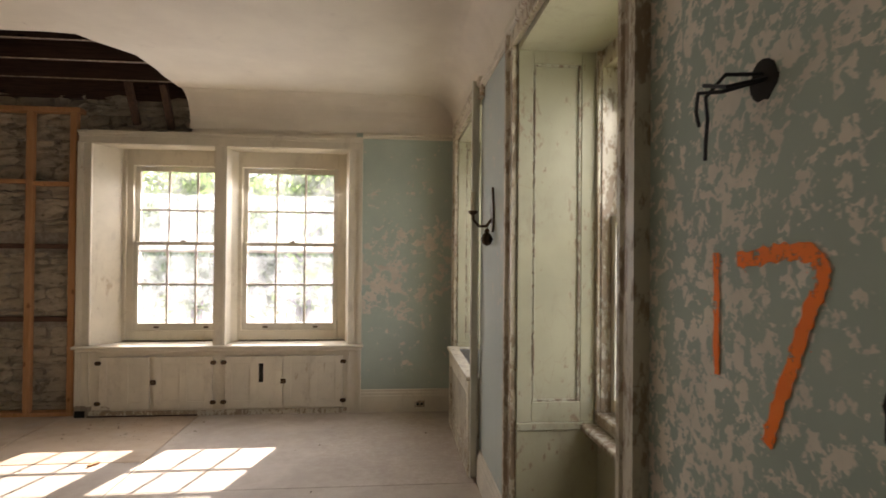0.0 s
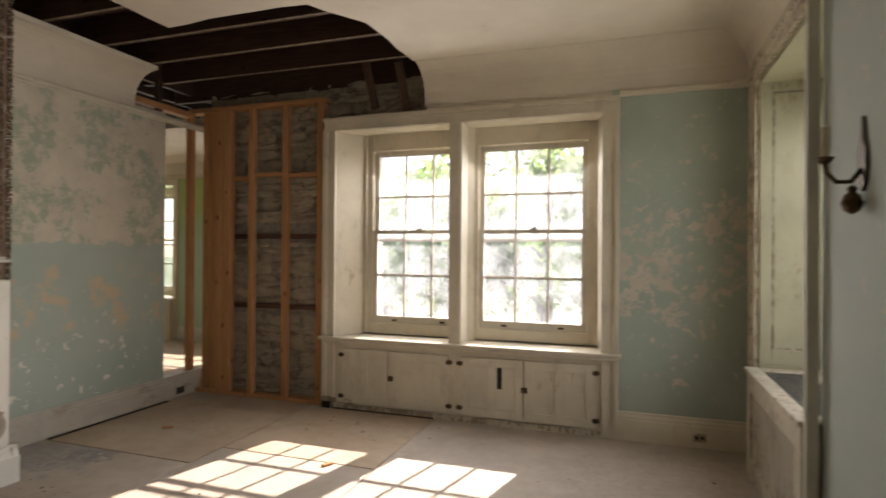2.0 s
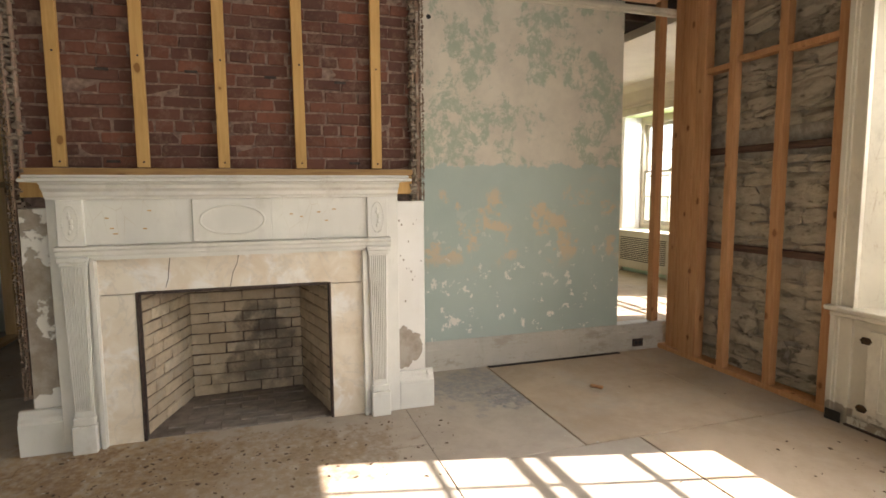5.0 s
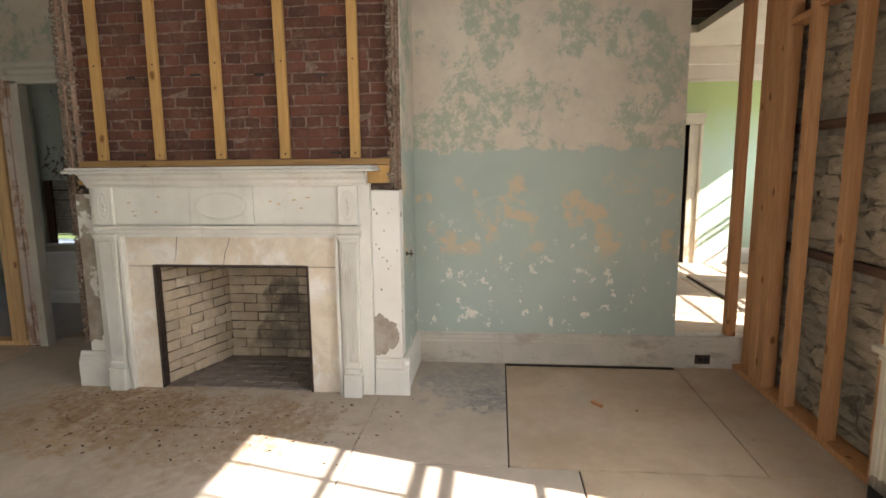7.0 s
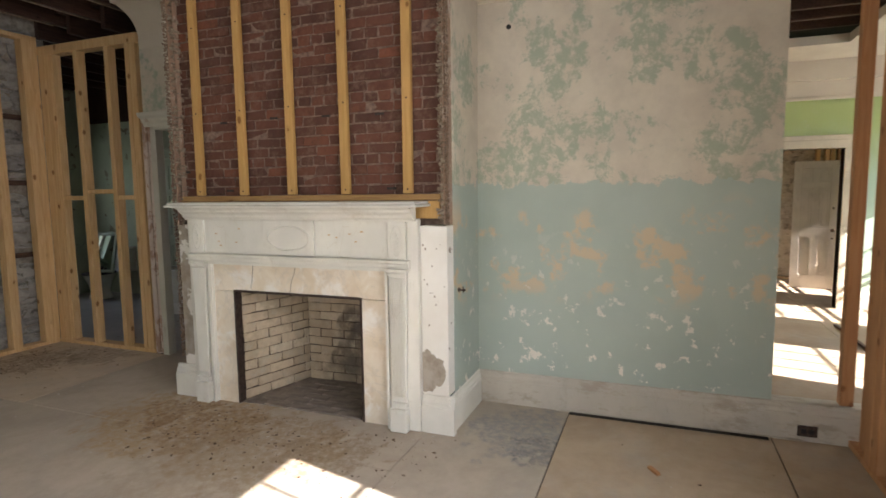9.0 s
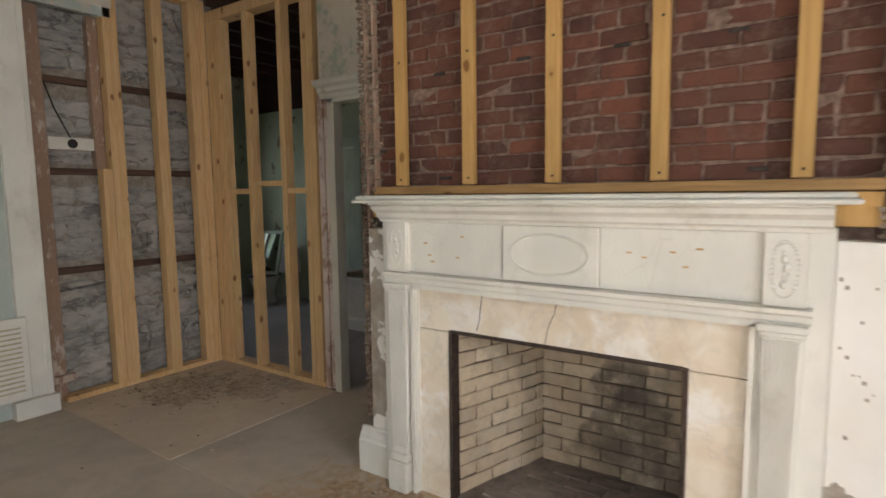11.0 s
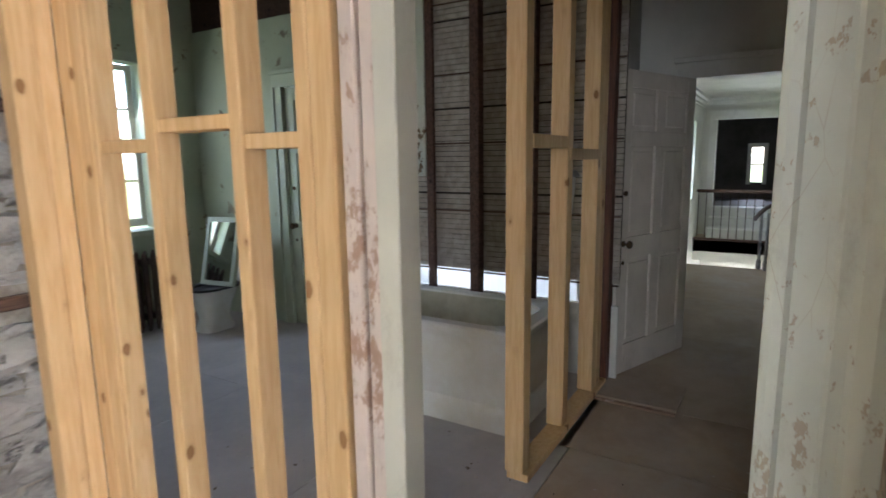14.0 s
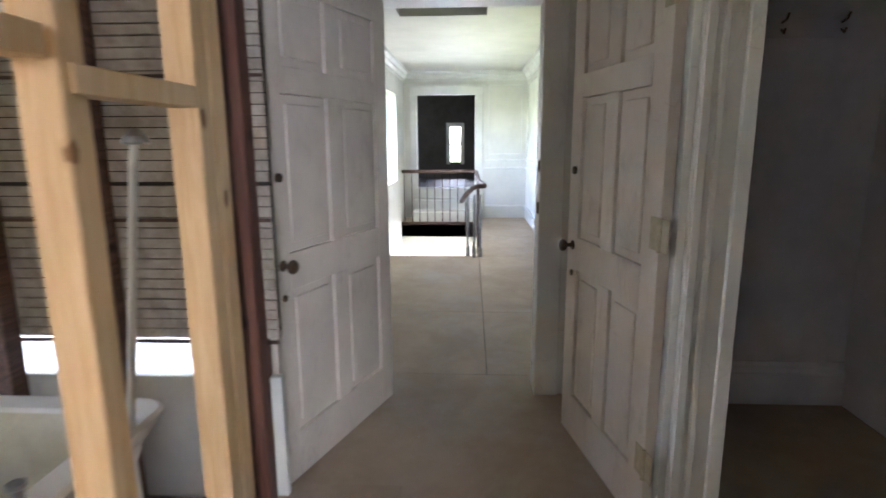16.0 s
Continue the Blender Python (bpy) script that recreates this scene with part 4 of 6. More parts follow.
stud(frame_n, -4.165, 6.69, -4.095, 6.762, z0=0.24, z1=3.12)
part("top_plate", B((-4.19, 5.96, 3.06, -4.09, 6.73, 3.12), bevel=0.003), PINE_FAR, frame_n)
stud(frame_n, -4.16, 6.24, -4.10, 6.30, 3.02, 3.36, material=OLD_WOOD)

frame_s = thing("stud_frame", "new yellow pine studs against the whitewashed stone wall", "stud wall", kind="structure")
for x0, x1, z1 in ((-3.337, -3.268, 1.76), (-3.447, -3.340, 3.2), (-3.812, -3.722, 3.2), (-4.13, -4.045, 3.2), (-4.20, -4.132, 3.2)):
    stud(frame_s, x0, -0.60, x1, -0.50, z1=z1, material=PINE)
part("sole_plate", B((-4.20, -0.61, 0.003, -2.90, -0.50, 0.042), bevel=0.003), PINE, frame_s)
part("top_plate", B((-4.20, -0.61, 3.2, -3.38, -0.50, 3.245), bevel=0.003), PINE, frame_s)
stud(frame_s, -2.94, -0.66, -2.83, -0.585, 0.0, 2.92, OLD_STUD)
stud(frame_s, -3.335, -0.66, -3.262, -0.585, 1.765, 2.92, OLD_STUD)
part("sill_stub", B((-2.99, -0.60, 0.155, -2.83, -0.53, 0.205), bevel=0.005), OLD_STUD, frame_s, "short whitewashed offcut nailed to the stud")
part("box_board", B((-3.25, -0.60, 1.90, -2.94, -0.575, 1.99), bevel=0.003), MANTEL, frame_s, "short white-painted board")
bm = bmesh.new()
turned(bm, [(0.035, -0.576), (0.035, -0.571), (0.024, -0.570), (0.022, -0.574)], (-3.10, 0, 1.945), 14, "Y")
part("electrical_box", bm, BLACK, frame_s)
bm = bmesh.new()
tube(bm, [(-2.93, -0.60, 2.45), (-3.0, -0.59, 2.2), (-3.09, -0.58, 1.99)], 0.006, 6)
part("cable", bm, BLACK, frame_s)

frame_w = thing("stud_partition", "open stud partition of new yellow pine on a sole plate", "stud wall", kind="structure")
for y0, y1 in ((-0.50, -0.41), (-0.405, -0.32), (-0.315, -0.28), (0.018, 0.082), (0.454, 0.512), (0.735, 0.787), (0.79, 0.872)):
    stud(frame_w, -4.29, y0, -4.20, y1, z1=3.06, material=PINE)
part("sole_plate", B((-4.32, -0.50, 0.003, -4.195, 0.90, 0.042), bevel=0.003), PINE, frame_w)
part("top_plate", B((-4.32, -0.50, 3.06, -4.195, 0.90, 3.15), bevel=0.003), PINE, frame_w)
for a, b, z in ((-0.28, 0.018, 1.552), (0.082, 0.454, 1.615), (0.512, 0.735, 1.552)):
    part("blocking", B((-4.30, a, z, -4.21, b, z + 0.045), bevel=0.003), PINE, frame_w)
part("old_stud", B((-4.30, 0.89, 0.0, -4.205, 0.945, 2.36), (-4.30, 0.95, 0.0, -4.215, 1.005, 2.36), bevel=0.006), WHITEWASH, frame_w, "old stud with remains of whitewash")

# ---- doorway beside the fireplace ----
doorway = thing("door_casing", "grey-white painted door casing with a moulded hood, stripped at one side", "door casing", kind="structure")
part("jamb", B((-4.285, 1.01, 0, -4.19, 1.08, 2.25), bevel=0.004), DOOR_CASING, doorway)
part("jamb", B((-4.28, 1.870, 0, -4.25, 2.0, 2.25), bevel=0.004), PALE_PEEL, doorway)
bm = bmesh.new()
extrude(bm, [(0, 0), (0.02, 0), (0.026, 0.012), (0.026, 0.03), (0.016, 0.04), (0.016, 0.10), (0.022, 0.108), (0.022, 0.13), (0.034, 0.14), (0.046, 0.165), (0.046, 0.195), (0.030, 0.215), (0, 0.22)], (-4.25, 1.872, 0), (1, 0, 0), (0, 1, 0), (0, 0, 2.25))
part("casing", bm, PALE_PEEL, doorway)
part("head", B((-4.30, 1.01, 2.22, -4.19, 2.08, 2.27), bevel=0.004), DOOR_CASING, doorway)
bm = bmesh.new()
extrude(bm, [(0, 2.25), (0.02, 2.25), (0.03, 2.28), (0.05, 2.295), (0.055, 2.32), (0.09, 2.34), (0.10, 2.36), (0.10, 2.375), (0, 2.39)], (-4.20, 0.955, 0), (1, 0, 0), (0, 0, 1), (0, 1.10, 0))
part("hood", bm, DOOR_CASING, doorway)

# ---- chimney breast ----
random.seed(21)
FX = -3.52
chimney = structure("chimney_breast", B((-4.45, 2.075, 0.0, FX - 0.007, 2.64, 3.9), (-4.45, 3.73, 0.0, FX - 0.007, 4.10, 3.9), (-4.45, 2.64, 0.90, FX - 0.007, 3.73, 3.9),
                                        (-4.45, 4.10, 1.20, FX - 0.007, 4.29, 3.9), (-4.45, 2.64, 0.0, -4.12, 3.73, 0.90)),
                    BRICK_MORTAR, "exposed red brick chimney breast with furring strips", "chimney breast")


def brick_data(name, material, w, h, d, n=6):
    made = []
    for k in range(n):
        bm = B((-w / 2, -h / 2, -d / 2, w / 2, h / 2, d / 2))
        for v in bm.verts:
            v.co += Vector((random.uniform(-1, 1) * 0.006, random.uniform(-1, 1) * 0.005, random.uniform(-1, 1) * 0.004))
        bmesh.ops.bevel(bm, geom=bm.edges[:], offset=0.004, segments=1, affect="EDGES", clamp_overlap=True)
        made.append(mesh_of(name, bm, material))
    return made


# local x along the wall, y up, z out of the face
ONTO_X = Matrix(((0, 0, 1, 0), (1, 0, 0, 0), (0, 1, 0, 0), (0, 0, 0, 1)))
LONG, SHORT = brick_data("brick", BRICK, 0.197, 0.059, 0.05, 12), brick_data("brick", BRICK, 0.096, 0.059, 0.05, 8)
course = 0.0695
row = 0
z = 1.58
while z < 3.34:
    header_row = row % 6 == 3
    step = 0.106 if header_row else 0.207
    y = 2.09 - (0.5 * step if row % 2 else 0.0) + random.uniform(-0.01, 0.01)
    while y < 4.30:
        a, b = max(y, 2.085), min(y + step - 0.010, 4.30)
        if b - a > 0.035:
            short = (b - a) < 0.13
            data = random.choice(SHORT if short else LONG)
            s = (b - a) / (0.096 if short else 0.197)
            m = Matrix.Translation((FX - 0.0275 + random.uniform(-0.004, 0.005), (a + b) / 2, z + course / 2)) @ ONTO_X @ pose(0, 0, 0, random.uniform(-1, 1), random.uniform(-1, 1), random.uniform(-0.8, 0.8)) @ Matrix.Diagonal((s, 1, 1, 1))
            piece("brick", data, chimney, m)
        y += step
    z += course
    row += 1
for y in (2.297, 2.710, 3.140, 3.585, 4.056):
    lean = random.uniform(-0.4, 0.4)
    bm = B((-3.507, -0.032, 0.0, -3.470, 0.032, 1.76), bevel=0.003)
    bmesh.ops.transform(bm, matrix=pose(0, y, 1.585, lean, 0, 0), verts=bm.verts[:])
    strip = part("furring_strip", bm, FURRING, chimney, "yellow pine furring strip")
    bm = bmesh.new()
    for k in (0.03, 0.62, 1.25):
        turned(bm, [(0.006, -3.475), (0.006, -3.467)], (0, y + 0.004, 1.585 + k), 8, "X")
    part("nail_head", bm, IRON, strip)
part("furring_strip", B((-3.507, 2.11, 1.540, -3.468, 4.29, 1.580), bevel=0.003), BROWN_STRIP, chimney, "level yellow-brown strip over the mantel shelf")
part("furring_strip", B((-3.507, 4.10, 1.42, -3.472, 4.285, 1.536), bevel=0.003), FURRING, chimney)
part("furring_strip", B((-3.507, 2.10, 1.42, -3.472, 2.26, 1.536), bevel=0.003), FURRING, chimney)
for y, z in ((2.52, 2.13), (2.98, 2.14), (3.42, 2.13), (3.84, 2.12), (2.55, 1.62), (3.92, 1.62), (2.13, 1.77)):
    part("dark_hole", B((FX + 0.001, y - 0.035, z - 0.008, FX + 0.006, y + 0.035, z + 0.008), bevel=0.002), SOOT, chimney)


def crumbled_edge(bm, x, y, z0, z1, width, depth, n):
    """Broken plaster and lath ends up an edge."""
    for k in range(n):
        z = z0 + (z1 - z0) * (k + random.random()) / n
        h, w, d = random.uniform(0.007, 0.022), random.uniform(0.3, 1.0) * width, random.uniform(0.3, 1.0) * depth
        cy = y + random.uniform(-0.5, 0.5) * (width - w * 0.5)
        vs = boxm(bm, x, cy - w / 2, z, x + d, cy + w / 2, z + h)
        for v in vs:
            v.co += Vector([random.uniform(-0.006, 0.006) for _ in range(3)])


for y, ys, yl in ((2.085, 2.068, 2.110), (4.315, 4.348, 4.292)):
    side = "broken plaster edge with a rusty corner bead"
    top = 3.33
    z0 = 0.30 if y < 3 else 1.38
    bm = bmesh.new()
    crumbled_edge(bm, FX - 0.005, y + (0.02 if y < 3 else -0.01), z0, top, 0.045, 0.080, 210)
    tagged(part("plaster_edge", bm, CRUMBS, chimney, side), kind="stuff")
    bm = B((FX - 0.02, min(y, ys), z0, -3.455, max(y, ys), top), (-3.515, min(yl, yl + 0.012), max(z0, 1.42), -3.475, yl + 0.014, top), bevel=0.004)
    part("edge_strip", bm, OLD_STUD, chimney)
    bm = bmesh.new()
    k = z0
    while k < top:
        for side in (-1, 1):
            if random.random() < 0.85:
                w = random.uniform(0.004, 0.010)
                vs = boxm(bm, -3.450, ys + side * 0.009 - w / 2, k, -3.428 + random.uniform(-0.012, 0.004), ys + side * 0.009 + w / 2, k + random.uniform(0.004, 0.010))
                for v in vs:
                    v.co += Vector([random.uniform(-0.004, 0.004) for _ in range(3)])
        k += 0.009
    tagged(part("corner_bead", bm, CORNER_BEAD, chimney, "rusty perforated metal corner bead"), kind="stuff")
    if y < 3:
        bm = bmesh.new()
        crumbled_edge(bm, -4.20, 2.075, 0.02, 2.2, 0.03, 0.06, 60)
        tagged(part("plaster_edge", bm, CRUMBS, chimney), kind="stuff")
part("plaster_remnant", B((FX - 0.02, 2.10, 0.25, -3.428, 2.255, 1.36), bevel=0.004), GREY_PLASTER, chimney, "flaking grey and white plaster beside the mantel")
part("plaster_remnant", B((FX - 0.02, 4.165, 0.25, -3.421, 4.352, 1.375), bevel=0.004), WHITE_PLASTER, chimney, "flaking white plaster beside the mantel")
for k in range(14):
    y, z, r = random.uniform(4.18, 4.34), random.uniform(0.72, 1.32), random.uniform(0.002, 0.005)
    part("plaster_hole", B((-3.4215, y - r, z - r * 1.4, -3.4202, y + r, z + r * 1.4), bevel=0.001), CRUMBS, chimney)
part("side_face", B((-4.20, 2.062, 0.0, -3.53, 2.074, ZC)), CRUMBS, chimney)

# firebox
firebox = thing("firebox", "pale fire-brick firebox darkened by soot, empty", "firebox", kind="structure")
part("backing", B((-4.14, 2.60, 0.0, -4.10, 3.78, 0.95), bevel=0), SOOT, firebox)
part("hearth", B((-4.12, 2.60, -0.01, -3.42, 3.76, 0.006)), plain("sooty_hearth", (0.26, 0.215, 0.175), (0.15, 0.12, 0.10), 9, 0.9), firebox, "sooty grey hearth floor")
part("throat", B((-4.12, 2.60, 0.90, -3.47, 3.76, 0.96)), SOOT, firebox)
HB = brick_data("hearth_brick", plain("sooty_hearth_brick", (0.27, 0.225, 0.185), (0.17, 0.14, 0.115), 9, 0.9), 0.205, 0.098, 0.02, 4)
for r in range(6):
    for c in range(6):
        x, y = -3.47 - 0.1015 * r, 2.74 + 0.21 * c - (0.105 if r % 2 else 0)
        room = 0.185 * (r + 0.5) / 6
        if y - 0.10 > 2.66 + room * 0.9 and y + 0.10 < 3.715 - room * 0.65:
            piece("hearth_brick", random.choice(HB), firebox, pose(x, y, 0.002, 0, 0, 90))
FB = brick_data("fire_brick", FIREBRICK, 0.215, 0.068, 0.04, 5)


def fire_wall(p0, p1):
    p0, p1 = Vector((*p0, 0)), Vector((*p1, 0))
    length = (p1 - p0).length
    d = (p1 - p0).normalized()
    out = Vector((d.y, -d.x, 0))
    bm = bmesh.new()
    extrude(bm, [(0, 0), (length, 0), (length, 0.03), (0, 0.03)], p0 - out * 0.036, d, out, (0, 0, 0.93))
    part("mortar_bed", bm, FIRE_MORTAR, firebox)
    for r in range(12):
        a = -0.11 if r % 2 else 0.0
        while a < length:
            s, e = max(a, 0.0), min(a + 0.217, length)
            if e - s > 0.03:
                c = p0 + d * (s + e) / 2 - out * 0.02
                turn = Matrix(((d.x, 0, out.x, c.x), (d.y, 0, out.y, c.y), (0, 1, 0, 0.008 + 0.074 * (r + 0.5)), (0, 0, 0, 1)))
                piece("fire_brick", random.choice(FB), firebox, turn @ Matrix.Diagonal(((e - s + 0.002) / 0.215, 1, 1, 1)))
            a += 0.226


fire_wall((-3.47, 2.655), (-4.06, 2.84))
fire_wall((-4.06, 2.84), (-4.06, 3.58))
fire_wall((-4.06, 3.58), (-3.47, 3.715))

# ---- mantelpiece ----
mantel = thing("mantelpiece", "white-painted Federal mantelpiece with oval ornaments and fluted pilasters", "mantelpiece", (-3.4, 3.19, 0))


def mpart(name, bm, material=None, parent=None, label="", smooth=False):
    for v in bm.verts:
        v.co -= Vector((-3.4, 3.19, 0))
    return part(name, bm, material or MANTEL, parent or mantel, label, smooth)


for b in ((-3.43, 2.245, 0.0, -3.378, 2.46, 1.42), (-3.43, 3.93, 0.0, -3.378, 4.165, 1.42), (-3.43, 2.46, 1.085, -3.378, 3.93, 1.42)):
    mpart("back_panel", B(b, bevel=0.003))
for y0, y1 in ((2.298, 2.425), (3.965, 4.092)):
    cy, top_w, foot_w = (y0 + y1) / 2, (y1 - y0) / 2, (y1 - y0) / 2 * 0.74

    def tapered(a0, a1, x0, x1, z0, z1):
        """A bar between two shares of the pilaster's width, narrowing to the foot."""
        bm = bmesh.new()
        v = boxm(bm, x0, -1, z0, x1, 1, z1)
        for k in v:
            w = foot_w + (top_w - foot_w) * (k.co.z - 0.19) / 0.86
            k.co.y = cy + (a0 if k.co.y < 0 else a1) * w
        bmesh.ops.bevel(bm, geom=bm.edges[:], offset=0.002, segments=1, affect="EDGES", clamp_overlap=True)
        return bm

    shaft = mpart("pilaster", tapered(-1, 1, -3.378, -3.350, 0.19, 1.05))
    for k in range(9):
        a = -0.92 + 1.84 * k / 9
        mpart("reed", tapered(a, a + 0.12, -3.350, -3.340, 0.235, 1.04), parent=shaft)
    mpart("plinth_block", B((-3.378, cy - foot_w - 0.014, 0.0, -3.315, cy + foot_w + 0.014, 0.16), (-3.378, cy - foot_w - 0.008, 0.16, -3.330, cy + foot_w + 0.008, 0.20), bevel=0.005))
    mpart("capital", B((-3.378, y0 - 0.004, 1.05, -3.335, y1 + 0.004, 1.07), (-3.378, y0 - 0.012, 1.07, -3.322, y1 + 0.012, 1.095), bevel=0.004))
    end = mpart("end_block", B((-3.378, y0, 1.155, -3.345, y1, 1.405), bevel=0.003))
    cy = (y0 + y1) / 2
    bm = bmesh.new()
    for k in range(34):
        a = 2 * math.pi * k / 34
        bmesh.ops.create_icosphere(bm, subdivisions=1, radius=0.0052, matrix=Matrix.Translation((-3.344, cy + 0.038 * math.cos(a), 1.28 + 0.095 * math.sin(a))))
    mpart("bead_oval", bm, parent=end)
    bm = bmesh.new()
    for dz, r in ((-0.05, 0.012), (-0.022, 0.015), (0.006, 0.015), (0.034, 0.013), (0.058, 0.008)):
        bmesh.ops.create_icosphere(bm, subdivisions=2, radius=r, matrix=Matrix.Translation((-3.345, cy + (0.005 if r > 0.013 else -0.004), 1.28 + dz)) @ Matrix.Diagonal((0.45, 0.75, 1.15, 1)))
    mpart("carved_drop", bm, parent=end, smooth=True)
bm = bmesh.new()
extrude(bm, [(0, 1.088), (0.018, 1.088), (0.022, 1.10), (0.030, 1.105), (0.034, 1.125), (0.048, 1.135), (0.050, 1.15), (0, 1.156)], (-3.378, 2.280, 0), (1, 0, 0), (0, 0, 1), (0, 1.83, 0))
mpart("architrave", bm)
for a, b in ((2.43, 2.955), (3.405, 3.96)):
    mpart("frieze_panel", B((-3.378, a - 0.008, 1.158, -3.366, b + 0.008, 1.404), bevel=0.002))
    for k in range(5):
        y, z = random.uniform(a + 0.08, b - 0.08), random.uniform(1.20, 1.36)
        mpart("paint_chip", B((-3.3665, y - 0.011, z - 0.003, -3.3652, y + random.uniform(0.004, 0.016), z + 0.004), bevel=0.001), FURRING)
oval_panel = mpart("oval_panel", B((-3.378, 2.965, 1.160, -3.352, 3.395, 1.404), bevel=0.003))
bm = bmesh.new()
for k in range(92):
    a = 2 * math.pi * k / 92
    bmesh.ops.create_icosphere(bm, subdivisions=1, radius=0.0075, matrix=Matrix.Translation((-3.351, 3.18 + 0.175 * math.cos(a), 1.282 + 0.085 * math.sin(a))))
mpart("bead_oval", bm, parent=oval_panel)
bm = bmesh.new()
extrude(bm, [(0, 1.405), (0.03, 1.405), (0.036, 1.418), (0.052, 1.428), (0.060, 1.448), (0.090, 1.466), (0.098, 1.484), (0.12, 1.492), (0.12, 1.498), (0, 1.498)], (-3.378, 2.255, 0), (1, 0, 0), (0, 0, 1), (0, 1.90, 0))
mpart("cornice", bm)
mpart("shelf", B((-3.47, 2.175, 1.499, -3.225, 4.222, 1.517), (-3.47, 2.190, 1.518, -3.240, 4.207, 1.536), bevel=0.005), label="mantel shelf with a mended end")
bm = bmesh.new()
for a, b, c, d in ((2.435, 2.455, 0.0, 1.085), (3.932, 3.952, 0.0, 1.085), (2.435, 3.952, 1.075, 1.092)):
    boxm(bm, -3.38, a, c, -3.356, b, d)
mpart("inner_bead", bm)
for k, (y0, y1, z0, z1) in enumerate(((2.456, 2.655, 0.0, 0.868), (3.722, 3.931, 0.0, 0.868), (2.456, 3.931, 0.872, 1.074))):
    mpart("marble_slab", B((-3.44, y0, z0, -3.398, y1, z1), bevel=0.002), MARBLE, label="cream veined marble slab")
mpart("iron_frame", B((-3.46, 2.640, 0.0, -3.392, 2.658, 0.88), (-3.46, 3.718, 0.0, -3.392, 3.734, 0.88), (-3.46, 2.658, 0.864, -3.392, 3.718, 0.882), bevel=0.003), IRON, label="rusty iron frame of the firebox opening")
for pts in ([(3.20, 1.075), (3.19, 1.02), (3.165, 0.97), (3.15, 0.90), (3.145, 0.88)], [(2.83, 1.07), (2.82, 1.0), (2.815, 0.95), (2.80, 0.90)]):
    bm = bmesh.new()
    tube(bm, [(-3.3985, y, z) for y, z in pts], 0.0022, 5)
    mpart("crack", bm, IRON)

# ---- radiator cover in the north-east window ----
cover = thing("radiator_cover", "cream-painted radiator cover with metal grilles under the window", "radiator cover", (1.62, 5.55, 0))
CX = Vector((1.62, 5.55, 0))


def cpart(name, bm, material, label=""):
    for v in bm.verts:
        v.co -= CX
    return part(name, bm, material, cover, label)


cpart("body", B((1.37, 4.90, 0.0, 1.40, 6.27, 0.14), (1.37, 4.90, 0.60, 1.40, 6.27, 0.735), (1.37, 4.90, 0.14, 1.40, 5.02, 0.60), (1.37, 6.15, 0.14, 1.40, 6.27, 0.60), (1.40, 4.90, 0.0, 1.88, 4.92, 0.735), (1.40, 6.25, 0.0, 1.88, 6.27, 0.735), bevel=0.003), TRIM_WORN)
cpart("top_frame", B((1.35, 4.885, 0.735, 1.45, 6.29, 0.765), (1.72, 4.885, 0.735, 1.88, 6.29, 0.765), (1.45, 4.885, 0.735, 1.72, 5.02, 0.765), (1.45, 6.15, 0.735, 1.72, 6.29, 0.765), bevel=0.004), TRIM_WORN)
bm = bmesh.new()
for k in range(44):
    y = 5.025 + k * 0.0258
    boxm(bm, 1.45, y, 0.745, 1.72, y + 0.010, 0.758)
for k in range(9):
    boxm(bm, 1.455 + k * 0.032, 5.02, 0.742, 1.463 + k * 0.032, 6.15, 0.7449)
tagged(cpart("top_grille", bm, STEEL, "grey woven metal grille"), kind="stuff")
bm = bmesh.new()
for k in range(30):
    z = 0.145 + k * 0.0153
    boxm(bm, 1.385, 5.02, z, 1.392, 6.15, z + 0.007)
for k in range(38):
    y = 5.03 + k * 0.03
    boxm(bm, 1.393, y, 0.14, 1.397, y + 0.010, 0.60)
tagged(cpart("front_grille", bm, TRIM_WORN), kind="stuff")
cpart("inside", B((1.42, 4.95, 0.02, 1.86, 6.22, 0.70)), GAP)

# ---- wall sconce ----
sconce = thing("wall_sconce", "old dark bronze candle wall sconce hanging on the pier", "sconce", (1.45, 4.34, 1.95))
bm = bmesh.new()
extrude(bm, [(-0.034, -0.07), (-0.044, -0.01), (-0.036, 0.06), (-0.016, 0.09), (-0.008, 0.13), (0.0, 0.19), (0.008, 0.13), (0.016, 0.09), (0.036, 0.06), (0.044, -0.01), (0.034, -0.07), (0, -0.11)], (-0.016, 0, 0), (0, 1, 0), (0, 0, 1), (0.014, 0, 0))
part("backplate", bm, BRONZE, sconce)
bm = bmesh.new()
tube(bm, [(-0.015, 0, -0.02), (-0.05, 0, -0.07), (-0.10, 0, -0.07), (-0.135, 0, -0.03), (-0.14, 0, 0.01)], 0.010, 8)
part("arm", bm, BRONZE, sconce, smooth=True)
bm = bmesh.new()
turned(bm, [(0.008, 0.0), (0.026, 0.012), (0.036, 0.028), (0.026, 0.032), (0.016, 0.034)], (-0.14, 0, 0), 14)
part("drip_cup", bm, BRONZE, sconce, smooth=True)
bm = bmesh.new()
turned(bm, [(0.017, 0.034), (0.017, 0.15), (0.014, 0.155), (0.005, 0.156)], (-0.14, 0, 0), 12)
part("candle_sleeve", bm, CANDLE, sconce, "cream candle sleeve")
bm = bmesh.new()
turned(bm, [(0.006, -0.20), (0.030, -0.185), (0.041, -0.155), (0.030, -0.125), (0.014, -0.112), (0.020, -0.10), (0.008, -0.085)], (-0.046, 0, 0), 14)
part("pendant_ball", bm, BRONZE, sconce, smooth=True)

